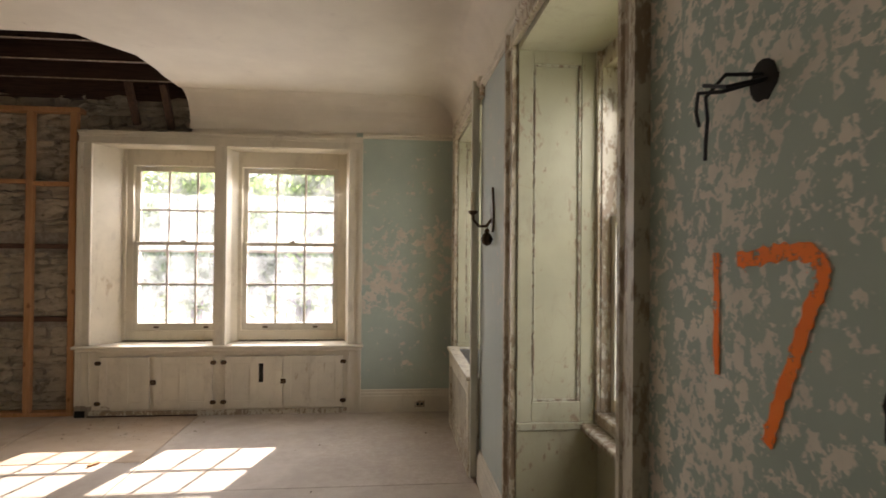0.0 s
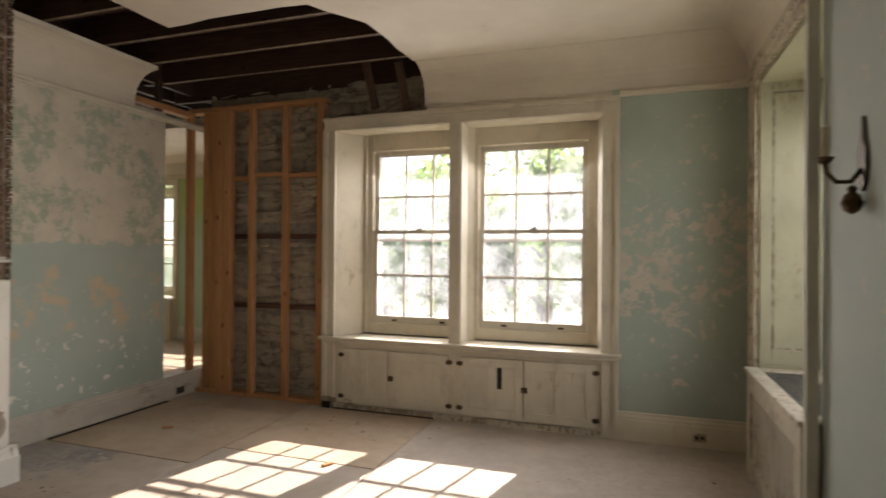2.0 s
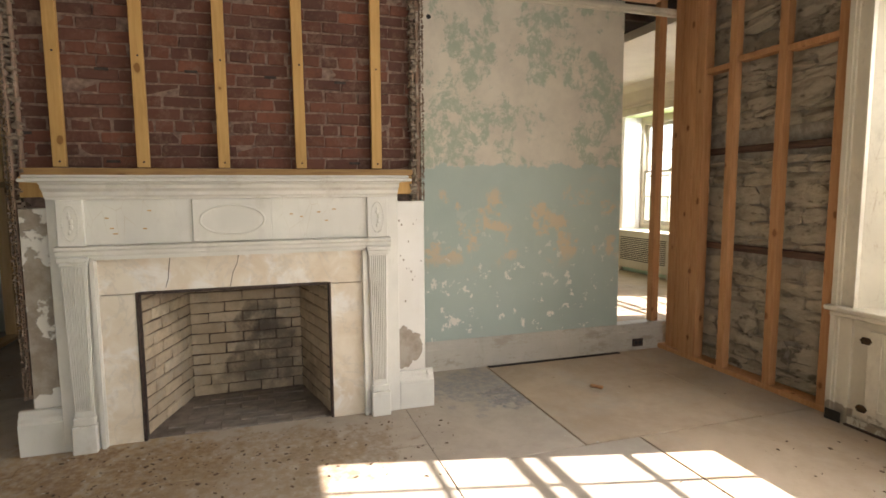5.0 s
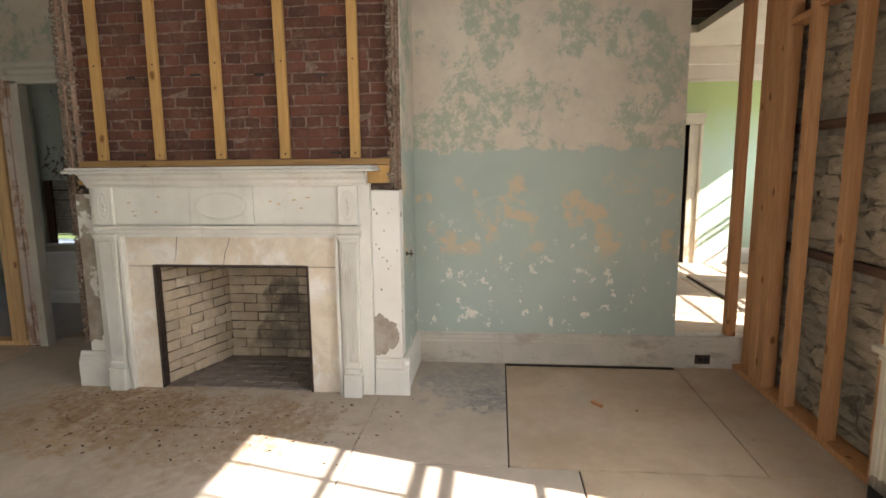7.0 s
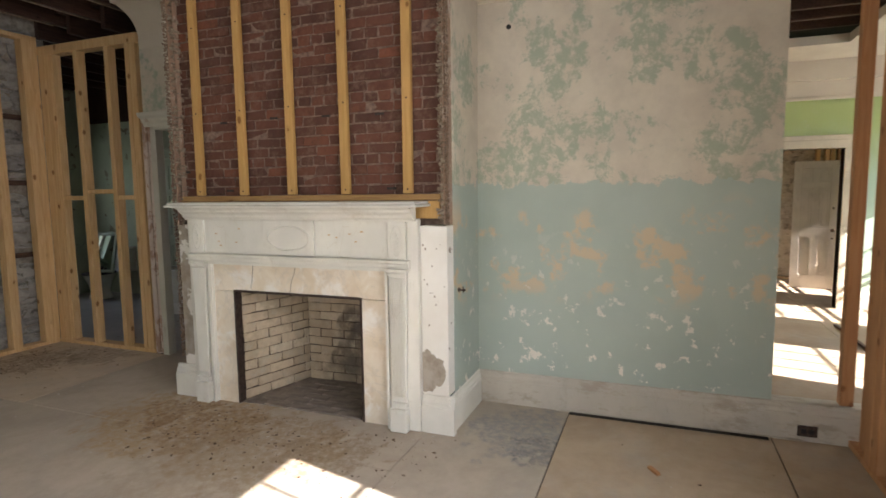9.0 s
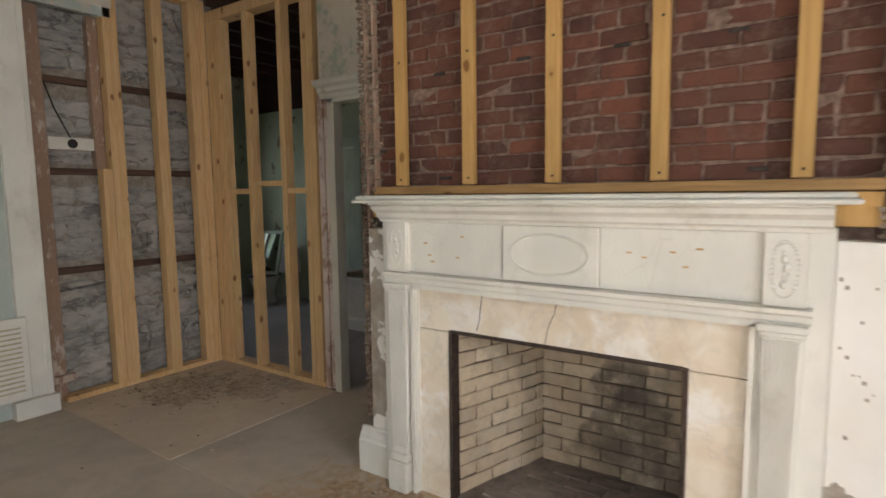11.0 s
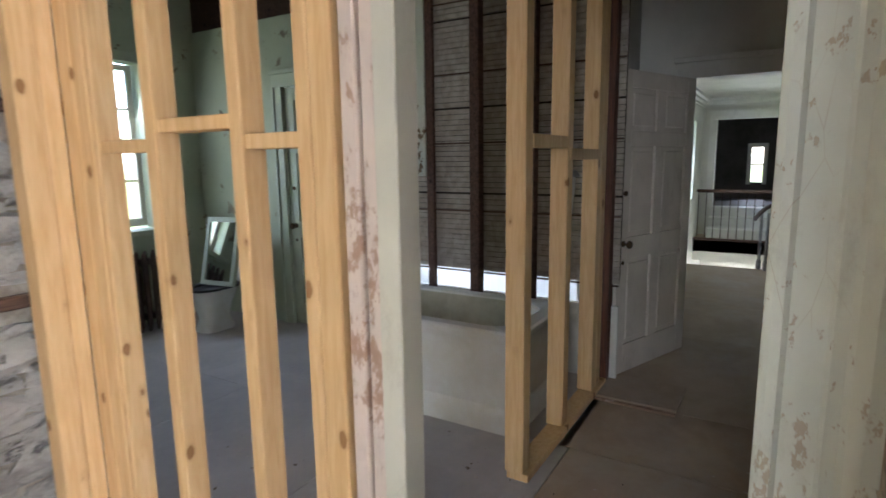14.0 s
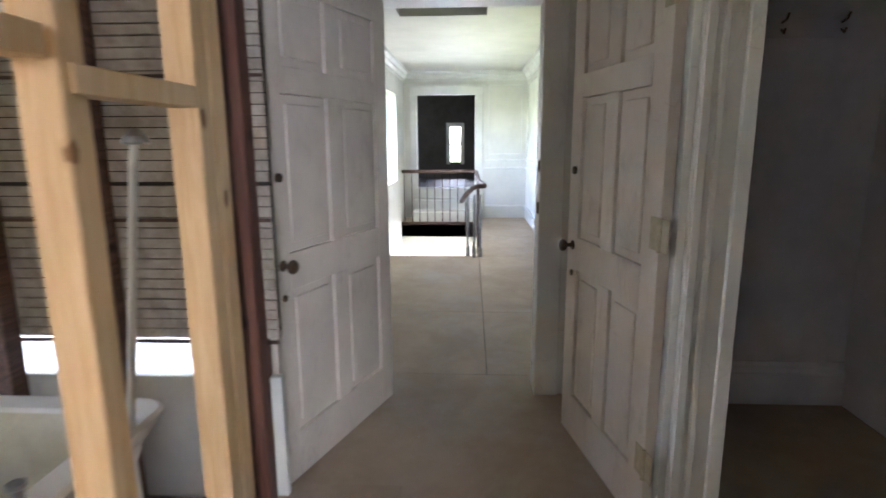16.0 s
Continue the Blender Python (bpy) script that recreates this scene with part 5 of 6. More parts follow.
# ---- sprayed number and wire hole on the east wall ----
graffiti = thing("sprayed_number", "orange spray-painted number 17 on the flaking wall", "graffiti", (1.449, 1.66, 1.52))
strokes = {"digit_one": [[(1.806, 1.70), (1.803, 1.62), (1.803, 1.50), (1.800, 1.435)]],
           "digit_seven": [[(1.735, 1.685), (1.68, 1.69), (1.60, 1.703), (1.535, 1.698), (1.515, 1.675), (1.520, 1.645), (1.545, 1.60), (1.575, 1.53), (1.605, 1.46), (1.635, 1.385), (1.650, 1.345)]]}
for name, lines in strokes.items():
    bm = bmesh.new()
    for line in lines:
        pts = []
        for (ya, za), (yb, zb) in zip(line, line[1:]):
            pts += [Vector((0, ya + (yb - ya) * k / 6, za + (zb - za) * k / 6)) for k in range(6)]
        left, right = [], []
        for i, p in enumerate(pts):
            d = (pts[min(i + 2, len(pts) - 1)] - pts[max(i - 2, 0)]).normalized()
            side = Vector((0, -d.z, d.y)) * (0.0115 if name == "digit_one" else 0.0165)
            left.append(p + side * random.uniform(0.7, 1.2))
            right.append(p - side * random.uniform(0.7, 1.2))
        for i in range(len(pts) - 1):
            bm.faces.new([bm.verts.new((-0.0015, q.y - 1.66, q.z - 1.52)) for q in (left[i], left[i + 1], right[i + 1], right[i])])
        for k in range(90):
            c = random.choice(pts) + Vector((0, random.gauss(0, 0.013), random.gauss(0, 0.013)))
            r = random.uniform(0.0006, 0.0017)
            bm.faces.new([bm.verts.new((-0.0012, c.y - 1.66 + r * math.cos(a), c.z - 1.52 + r * math.sin(a))) for a in (0, 1.26, 2.51, 3.77, 5.03)])
    bmesh.ops.remove_doubles(bm, verts=bm.verts[:], dist=0.0001)
    part(name, bm, ORANGE, graffiti)
wires = thing("wire_hole", "ragged hole in the plaster with cut black wires", "wire hole", (1.45, 1.66, 2.02))
bm = bmesh.new()
outline = [(0.038 * math.cos(a) * random.uniform(0.9, 1.1), 0.040 * math.sin(a) * random.uniform(0.9, 1.1)) for a in [k * math.pi / 8 for k in range(16)]]
extrude(bm, outline, (-0.002, 0, 0), (0, 1, 0), (0, 0, 1), (0.0015, 0, 0))
part("hole", bm, GAP, wires)
for pts in ([(0, 0, 0), (-0.05, 0.05, -0.01), (-0.07, 0.10, 0.0), (-0.06, 0.125, -0.03), (-0.05, 0.13, -0.06)], [(0, 0, 0.01), (-0.05, 0.04, 0.02), (-0.06, 0.09, -0.01), (-0.05, 0.10, -0.05), (-0.045, 0.115, -0.10), (-0.04, 0.125, -0.13)], [(0, -0.01, 0), (-0.06, 0.02, -0.01), (-0.07, 0.08, 0.01)]):
    bm = bmesh.new()
    tube(bm, pts, 0.0040, 6)
    part("wire", bm, BLACK, wires)
hole2 = thing("wall_hole", "dark broken hole in the plaster", "wall hole", (1.45, 1.37, 1.47))
bm = bmesh.new()
outline = [(0.042 * math.cos(a) * random.uniform(0.8, 1.2), 0.055 * math.sin(a) * random.uniform(0.8, 1.2)) for a in [k * math.pi / 8 for k in range(16)]]
extrude(bm, outline, (-0.002, 0, 0), (0, 1, 0), (0, 0, 1), (0.0015, 0, 0))
part("hole", bm, GAP, hole2)

# ---- sockets, taps, small fittings ----
for at, rz, lab in (((1.10, 6.690, 0.085), 0, "cream baseboard socket plate with dark slots"), ((-4.048, 6.515, 0.07), 90, "dark socket box in the baseboard")):
    sock = thing("wall_socket", lab, "wall socket", at, rz=rz)
    part("plate", B((-0.055, -0.006, -0.035, 0.055, 0.002, 0.035), bevel=0.002), TRIM_WORN if rz == 0 else IRON, sock)
    part("slots", B((-0.035, -0.008, -0.014, -0.008, -0.006, 0.014), (0.008, -0.008, -0.014, 0.035, -0.006, 0.014)), BLACK, sock)
pipe_hole = thing("pipe_hole", "small round hole in the plaster", "wall hole", (X0, 4.588, 2.747))
bm = bmesh.new()
turned(bm, [(0.018, 0.0), (0.018, 0.003)], (0, 0, 0), 14, "X")
part("hole", bm, BLACK, pipe_hole)
tap = thing("gas_tap", "small old gas tap on the chimney side", "gas tap", (-3.62, 4.356, 0.93))
bm = bmesh.new()
turned(bm, [(0.016, 0.0), (0.016, 0.006), (0.006, 0.010), (0.006, 0.05)], (0, 0, 0), 10, "Y")
part("spout", bm, IRON, tap)
part("key", B((-0.004, 0.03, -0.02, 0.004, 0.038, 0.025), bevel=0.002), IRON, tap)

# casing and grille on the south wall
south_case = thing("window_surround", "white-painted casing and panel on the south wall", "window surround", kind="structure")
part("casing", B((-2.80, -0.56, 0.0, -2.62, -0.455, 3.0), (-2.80, -0.455, 0.0, -2.76, -0.44, 3.0), bevel=0.004), MANTEL, south_case)
part("plinth", B((-2.82, -0.50, 0.0, -2.55, -0.40, 0.13), bevel=0.004), MANTEL, south_case)
part("panel", B((-2.66, -0.455, 0.14, -2.20, -0.42, 0.72), bevel=0.004), MANTEL, south_case)
bm = bmesh.new()
for k in range(14):
    boxm(bm, -2.62, -0.421, 0.20 + k * 0.034, -2.25, -0.416, 0.212 + k * 0.034)
tagged(part("grille", bm, BRASS, south_case), kind="stuff")

# ---- bathroom beyond the partition ----
random.seed(31)
BX = -6.70
bath_floor = structure("floor_bath", B((-6.95, -3.4, -0.25, -4.32, 1.0, -0.012)), GAP, "grey dusty bathroom subfloor", "floor")
for x0, y0, x1, y1 in ((-5.45, -3.3, -4.32, -1.15), (-6.8, -3.3, -5.45, -1.15), (-6.8, -1.15, -5.75, -1.0), (-5.75, -1.15, -4.32, 0.05), (-6.8, -1.0, -5.75, 1.0), (-5.75, 0.05, -4.32, 1.02)):
    part("board", B((x0 + 0.002, y0 + 0.002, -0.012, x1 - 0.002, y1 - 0.002, 0.0), bevel=0.001), BATH_FLOOR, bath_floor)
structure("wall_bath_south", B((-6.95, -3.6, -0.25, -6.25, -3.2, 3.6), (-6.25, -3.6, -0.25, -5.25, -3.2, 0.85), (-6.25, -3.6, 2.5, -5.25, -3.2, 3.3), (-5.25, -3.6, -0.25, -4.2, -3.2, 3.6)), BATH_WALL, "pale green bathroom wall")
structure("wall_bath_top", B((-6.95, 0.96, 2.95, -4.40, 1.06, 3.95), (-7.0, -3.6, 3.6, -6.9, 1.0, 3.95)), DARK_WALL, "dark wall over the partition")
structure("wall_bath_east", B((-4.40, -3.3, -0.25, -4.25, -1.0, 3.6)), BATH_WALL, "pale green bathroom wall")
structure("wall_bath_west", B((BX - 0.10, -3.3, -0.2, BX, -1.99, 2.76), (BX - 0.10, -1.99, 2.20, BX, -1.00, 2.76)), BATH_WALL, "pale green bathroom wall beside the door")
structure("wall_bath_stripped", B((BX - 0.12, -3.3, 2.765, BX - 0.03, -0.96, 3.6)), JOIST, "dark stripped timber above the bathroom plaster")
structure("wall_bath_remnant", B((BX - 0.02, -1.00, 1.385, BX, -0.468, 3.6), bevel=0.004), MOULD_WALL, "pale plaster remnant with brown mould stains")
sash_window("window_5", "narrow bathroom sash window", 0.74, 1.0, 2.35, 1.68, 2, pose(-5.36, -3.30, 0, 0, 0, 180), GLASS)
bsur = thing("window_surround", "grey-green painted bathroom window frame", "window surround", kind="structure")
part("window_frame", B((-6.25, -3.37, 0.85, -6.16, -3.19, 2.5), (-5.31, -3.37, 0.85, -5.25, -3.19, 2.5), (-6.16, -3.37, 2.41, -5.31, -3.19, 2.5), (-6.3, -3.4, 0.85, -5.2, -3.12, 0.90), bevel=0.003), BATH_PAINT, bsur)

lath_wall = thing("lath_wall", "stripped wall of dark studs and rows of old lath", "lath wall", kind="structure")
for y, w in ((-1.00, 0.10), (-0.475, 0.062), (-0.075, 0.075), (0.36, 0.065), (0.80, 0.065)):
    part("stud", B((BX - 0.06, y, 0.0, BX + (0.02 if y > -0.4 else -0.022), y + w, 3.6), bevel=0.004), LEDGE_WOOD, lath_wall)
bm = bmesh.new()
z = 0.675
k = 0
while z < 3.5:
    if k % 16 == 15:
        z += 0.012
    wob = random.uniform(-0.003, 0.003)
    vs = boxm(bm, BX - 0.085 + wob, -0.96, z, BX - 0.066 + wob, 1.0, z + 0.034)
    z += 0.0385
    k += 1
tagged(part("lath", bm, LATH, lath_wall, "grey rows of lath with plaster keys"), kind="stuff")
part("lath_backing", B((BX - 0.10, -0.96, 0.70, BX - 0.087, 1.0, 3.5)), GAP, lath_wall)
part("skirting", B((BX - 0.10, -0.96, 0.0, BX - 0.065, 1.0, 0.52), bevel=0.003), HALL_PAINT, lath_wall, "pale board behind the tub")
structure("wall_behind_lath", B((-8.3, -1.6, -0.2, -8.2, 0.82, 3.0), (-8.3, -2.2, -0.2, -6.85, -1.6, 0.4), (-8.3, -2.2, 2.0, -6.85, -1.6, 3.0), (-8.3, 0.70, -0.2, -6.84, 0.76, 3.0), (-8.3, -2.2, 2.95, -6.8, 0.9, 3.05), (-8.3, -2.2, -0.25, -6.8, 0.9, -0.01)), WHITE_BOARD, "bright white room seen under the lath")
window_light(-7.5, -2.1, 1.2, 1.0, 1.5, 3.5, (0, 1, -0.1))
for z in (0.662, 1.125, 1.628, 2.13, 2.63):
    part("lath_joint", B((BX - 0.068, -0.96, z - 0.006, BX - 0.058, 1.0, z + 0.006)), OLD_WOOD, lath_wall)

stub = thing("stud_partition", "row of new pine studs beside the bathtub", "stud wall", kind="structure")
for x0, x1 in ((-5.405, -5.325), (-5.955, -5.875), (-6.50, -6.42), (-6.60, -6.51)):
    stud(stub, x0, 0.842, x1, 0.937, z1=3.3, material=PINE)
part("sole_plate", B((-6.68, 0.85, 0.002, -5.33, 0.96, 0.042), bevel=0.003), PINE, stub)
part("blocking", B((-5.84, 0.87, 1.56, -5.40, 0.945, 1.62), bevel=0.003), PINE, stub)
part("blocking", B((-6.40, 0.87, 1.50, -5.905, 0.945, 1.56), bevel=0.003), PINE, stub)
part("header", B((-5.40, 0.86, 2.34, -4.40, 0.955, 2.43), bevel=0.003), OLD_WOOD, stub, "dark timber header")
part("old_post", B((-6.80, 0.85, 0.0, -6.69, 0.955, 3.3), bevel=0.004), RED_POST, stub, "dark reddish old door post")

tub = thing("bathtub", "stained white enamel bathtub with a boxed apron and rolled rim", "bathtub", (-6.04, 0.02, 0))


def rounded(hx, hy, r, n=6):
    pts = []
    for cx, cy, a0 in ((hx - r, hy - r, 0), (-hx + r, hy - r, 90), (-hx + r, -hy + r, 180), (hx - r, -hy + r, 270)):
        for i in range(n + 1):
            a = radians(a0 + 90 * i / n)
            pts.append((cx + r * math.cos(a), cy + r * math.sin(a)))
    return pts


def loft(rows, material, name, parent, label="", top=True):
    bm = bmesh.new()
    rings = [[bm.verts.new((x, y, z)) for x, y in ring] for ring, z in rows]
    for a, b in zip(rings, rings[1:]):
        for i in range(len(a)):
            bm.faces.new((a[i], a[(i + 1) % len(a)], b[(i + 1) % len(b)], b[i]))
    if top is not False:
        bm.faces.new(rings[-1])
    if top is not None:
        bm.faces.new(rings[0][::-1])
    bmesh.ops.recalc_face_normals(bm, faces=bm.faces[:])
    ob = part(name, bm, material, parent, label, smooth=True)
    m = ob.modifiers.new("edges", "EDGE_SPLIT")
    m.split_angle = radians(40)
    return ob


loft([(rounded(0.345, 0.715, 0.05), 0.0), (rounded(0.345, 0.715, 0.05), 0.10), (rounded(0.330, 0.70, 0.05), 0.125), (rounded(0.315, 0.685, 0.05), 0.14), (rounded(0.31, 0.68, 0.05), 0.44),
      (rounded(0.32, 0.69, 0.05), 0.47), (rounded(0.325, 0.695, 0.05), 0.50), (rounded(0.34, 0.71, 0.06), 0.52), (rounded(0.38, 0.745, 0.08), 0.575), (rounded(0.385, 0.75, 0.085), 0.59), (rounded(0.375, 0.74, 0.08), 0.602),
      (rounded(0.30, 0.655, 0.16), 0.600), (rounded(0.29, 0.645, 0.16), 0.588)], PORCELAIN, "shell", tub, top=False)
loft([(rounded(0.292, 0.647, 0.16), 0.5885), (rounded(0.27, 0.62, 0.16), 0.52), (rounded(0.25, 0.57, 0.16), 0.26), (rounded(0.20, 0.50, 0.15), 0.19), (rounded(0.02, 0.02, 0.01), 0.185)], TUB_DIRT, "basin", tub, "grimy yellowed inside of the tub", top=None)
bm = bmesh.new()
turned(bm, [(0.022, 0.0), (0.022, 0.02), (0.014, 0.025), (0.014, 0.06), (0.02, 0.065), (0.02, 0.075)], (0.18, 0.705, 0.60), 12)
part("tap", bm, STEEL, tub)
bm = bmesh.new()
tube(bm, [(-6.15, 0.80, 0.62), (-6.16, 0.83, 0.9), (-6.20, 0.86, 1.35), (-6.24, 0.85, 1.42)], 0.011, 8)
shower = thing("shower_pipe", "bent pale painted shower pipe with steel rose", "shower pipe")
part("pipe", bm, HALL_PAINT, shower)
bm = bmesh.new()
turned(bm, [(0.012, 0.0), (0.03, -0.02), (0.035, -0.035), (0.03, -0.04)], (-6.24, 0.85, 1.44), 12)
part("rose", bm, STEEL, shower)


def panel_door(name, label, w, h, hinge, angle, material, group="", hinges=True, thick=0.042):
    """A six-panel door; its hinge edge at the origin, its leaf along +x."""
    d = thing(name, label, "door", hinge, group, angle)
    t = thick
    st, mid = 0.11, 0.10
    cx0, cx1 = w / 2 - mid / 2, w / 2 + mid / 2
    rails = (0.0, 0.21, 0.82, 0.97, 1.58, 1.68, h - 0.11, h)
    boxes = [(0, -t / 2, 0.008, st, t / 2, h), (w - st, -t / 2, 0.008, w, t / 2, h)]
    boxes += [(st, -t / 2, max(a, 0.008), w - st, t / 2, b) for a, b in ((rails[0], rails[1]), (rails[2], rails[3]), (rails[4], rails[5]), (rails[6], rails[7]))]
    boxes += [(cx0, -t / 2, a, cx1, t / 2, b) for a, b in ((rails[1], rails[2]), (rails[3], rails[4]), (rails[5], rails[6]))]
    part("door_frame", B(*boxes, bevel=0.002), material, d)
    for a, b in ((rails[1], rails[2]), (rails[3], rails[4]), (rails[5], rails[6])):
        for x0, x1 in ((st, cx0), (cx1, w - st)):
            part("panel", B((x0, -t * 0.16, a, x1, t * 0.16, b), (x0 + 0.035, -t * 0.34, a + 0.035, x1 - 0.035, t * 0.34, b - 0.035), bevel=0.004), material, d)
    for s in (-1, 1):
        bm = bmesh.new()
        rows = [(0.022, 0.0), (0.022, 0.004), (0.010, 0.008), (0.009, 0.03), (0.022, 0.036), (0.029, 0.048), (0.024, 0.060), (0.008, 0.064)]
        turned(bm, [(r, s * (t / 2 + hh)) for r, hh in rows], (w - 0.065, 0, 0.93), 14, "Y")
        part("knob", bm, BRONZE, d, "dark metal knob", smooth=True)
        bm = bmesh.new()
        turned(bm, [(0.014, s * t / 2), (0.014, s * (t / 2 + 0.006))], (w - 0.065, 0, 0.80), 10, "Y")
        part("keyhole_plate", bm, BRONZE, d)
        bm = bmesh.new()
        turned(bm, [(0.018, s * t / 2), (0.018, s * (t / 2 + 0.012)), (0.01, s * (t / 2 + 0.014))], (w - 0.065, 0, 1.27), 10, "Y")
        part("bolt_knob", bm, BRONZE, d)
    part("lock_case", B((w - 0.002, -0.014, 0.82, w + 0.003, 0.014, 1.0)), IRON, d)
    if hinges:
        for z in (0.28, 1.10, 1.86):
            hi = part("hinge", B((-0.01, t / 2 + 0.001, z - 0.055, 0.055, t / 2 + 0.004, z + 0.055), (-0.062, t / 2 + 0.001, z - 0.055, -0.012, t / 2 + 0.004, z + 0.055), bevel=0.001), BRASS, d, "painted brass hinge")
            bm = bmesh.new()
            turned(bm, [(0.008, z - 0.057), (0.008, z + 0.057)], (-0.011, t / 2 + 0.006, 0), 10)
            part("hinge_pin", bm, BRASS, hi)
    return d


panel_door("door_1", "closed pale green six-panel bathroom door with a towel rail", 0.834, 2.15, (BX - 0.03, -1.125, 0), -90, BATH_PAINT, hinges=False)
door_case = thing("door_casing", "pale green door casing in the bathroom", "door casing", kind="structure")
part("casing", B((BX - 0.08, -2.085, 0, BX + 0.022, -1.965, 2.16), (BX - 0.08, -1.12, 0, BX + 0.022, -1.0, 2.16), (BX - 0.08, -2.085, 2.16, BX + 0.026, -1.0, 2.27), (BX, -2.10, 2.27, BX + 0.045, -0.985, 2.305), (BX + 0.022, -2.085, 0, BX + 0.034, -2.05, 2.16), (BX + 0.022, -1.035, 0, BX + 0.034, -1.0, 2.16), bevel=0.004), BATH_PAINT, door_case)
rail_t = thing("towel_rail", "thin metal towel rail on the bathroom door", "towel rail", (BX + 0.02, -1.53, 1.10))
bm = bmesh.new()
tube(bm, [(-0.03, -0.22, 0), (0.01, -0.22, 0), (0.015, -0.21, 0), (0.015, 0.21, 0), (0.01, 0.22, 0), (-0.03, 0.22, 0)], 0.006, 6)
part("bar", bm, STEEL, rail_t)

toilet = thing("toilet", "old white porcelain toilet with its lid up", "toilet", (-6.22, -2.50, 0), rz=90)
loft([(rounded(0.12, 0.16, 0.08), 0.0), (rounded(0.12, 0.16, 0.08), 0.03), (rounded(0.09, 0.13, 0.07), 0.12), (rounded(0.11, 0.16, 0.08), 0.24), (rounded(0.17, 0.22, 0.15), 0.36), (rounded(0.18, 0.235, 0.16), 0.385), (rounded(0.13, 0.18, 0.12), 0.386), (rounded(0.10, 0.13, 0.09), 0.25)], PORCELAIN, "bowl", toilet)
loft([(rounded(0.185, 0.24, 0.17), 0.388), (rounded(0.19, 0.245, 0.175), 0.40), (rounded(0.185, 0.24, 0.17), 0.41), (rounded(0.12, 0.17, 0.115), 0.41), (rounded(0.115, 0.165, 0.11), 0.392)], BLACK, "seat", toilet, "dark toilet seat")
part("tank", B((-0.24, 0.30, 0.38, 0.24, 0.48, 0.74), (-0.25, 0.29, 0.74, 0.25, 0.49, 0.775), bevel=0.012), PORCELAIN, toilet)
cabm = thing("medicine_cabinet", "pale green mirrored cabinet door leaning on the toilet", "mirror", (-6.22, -2.42, 0.412))
tilt = pose(0, 0, 0, 0, -14, 8)
for nm, bx, mt in (("frame", [(-0.02, -0.19, 0, 0.02, -0.15, 0.62), (-0.02, 0.15, 0, 0.02, 0.19, 0.62), (-0.02, -0.15, 0, 0.02, 0.15, 0.04), (-0.02, -0.15, 0.58, 0.02, 0.15, 0.62)], BATH_PAINT), ("mirror", [(0.0, -0.15, 0.04, 0.008, 0.15, 0.58)], MIRROR), ("back", [(-0.018, -0.15, 0.04, -0.002, 0.15, 0.58)], BATH_PAINT)):
    bm = B(*bx, bevel=0.002)
    bmesh.ops.transform(bm, matrix=tilt, verts=bm.verts[:])
    part(nm, bm, mt, cabm)
rad = thing("radiator", "dark cast-iron column radiator under the bathroom window", "radiator", (-5.80, -3.02, 0))
for k in range(9):
    bm = bmesh.new()
    x = -0.32 + k * 0.08
    for y in (-0.06, 0.06):
        turned(bm, [(0.012, 0.0), (0.022, 0.06), (0.024, 0.10), (0.024, 0.62), (0.018, 0.70), (0.008, 0.72)], (x, y, 0), 8)
    boxm(bm, x - 0.02, -0.06, 0.10, x + 0.02, 0.06, 0.15)
    boxm(bm, x - 0.02, -0.06, 0.60, x + 0.02, 0.06, 0.66)
    part("column", bm, IRON, rad, smooth=False)
structure("ceiling_bath", B((-6.95, -3.6, 3.50, -4.3, 1.0, 3.6)), JOIST, "dark stripped bathroom ceiling", "ceiling")
bj = thing("ceiling_joists", "dark old joists over the bathroom", "joist", kind="structure")
for k in range(9):
    part("joist", B((-6.9, -3.2 + k * 0.5, 3.28, -4.32, -3.14 + k * 0.5, 3.5), bevel=0.004), JOIST, bj)

# ---- passage and stair hall ----
hall_floor = structure("floor_hall", B((-8.0, 0.95, -0.25, -4.45, 3.75, -0.012), (-15.6, 0.4, -0.25, -14.3, 2.8, -0.013), (-14.3, 1.82, -0.25, -8.0, 2.8, -0.013), (-11.5, 0.4, -0.25, -8.0, 1.82, -0.013)), GAP, "brown dusty hall floor", "floor")
for x0, y0, x1, y1 in ((-5.75, 1.02, -4.45, 3.7), (-6.45, 0.96, -5.75, 3.7), (-8.0, 0.96, -6.45, 3.7), (-9.25, 0.42, -8.0, 1.82), (-11.5, 0.42, -9.25, 1.82), (-9.25, 1.82, -8.0, 2.70), (-11.5, 1.82, -9.25, 2.70), (-14.3, 1.82, -11.5, 2.70), (-14.9, 0.42, -14.3, 2.70)):
    part("board", B((x0 + 0.002, y0 + 0.002, -0.012, x1 - 0.002, y1 - 0.002, 0.0), bevel=0.001), HALL_FLOOR, hall_floor)
HX = -7.76
structure("wall_hall_door", B((HX - 0.14, 0.70, 0, HX, 1.20, 3.0), (HX - 0.14, 1.20, 2.12, HX, 2.12, 3.0), (HX - 0.14, 2.12, 0, HX, 4.0, 3.0)), HALL_WALL, "grey-white wall round the hall doorway")
structure("wall_passage_left", B((HX, 0.70, 0.0, -6.81, 0.86, 3.3)), HALL_WALL, "grey-white passage wall")
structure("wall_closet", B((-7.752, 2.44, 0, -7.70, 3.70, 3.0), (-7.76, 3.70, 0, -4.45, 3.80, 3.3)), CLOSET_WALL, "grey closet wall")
structure("wall_passage_right", B((-6.71, 2.41, 2.18, -6.60, 3.70, 3.0), (-6.71, 2.405, 0.0, -6.61, 2.44, 2.18)), HALL_PAINT, "painted wall over the closet opening")
structure("roof", B((-18, -3.8, 3.95, -3.9, 10.2, 4.05), (-3.9, -3.8, 3.95, 2.3, 7.4, 4.05)), GAP, "underside of the roof", "ceiling")
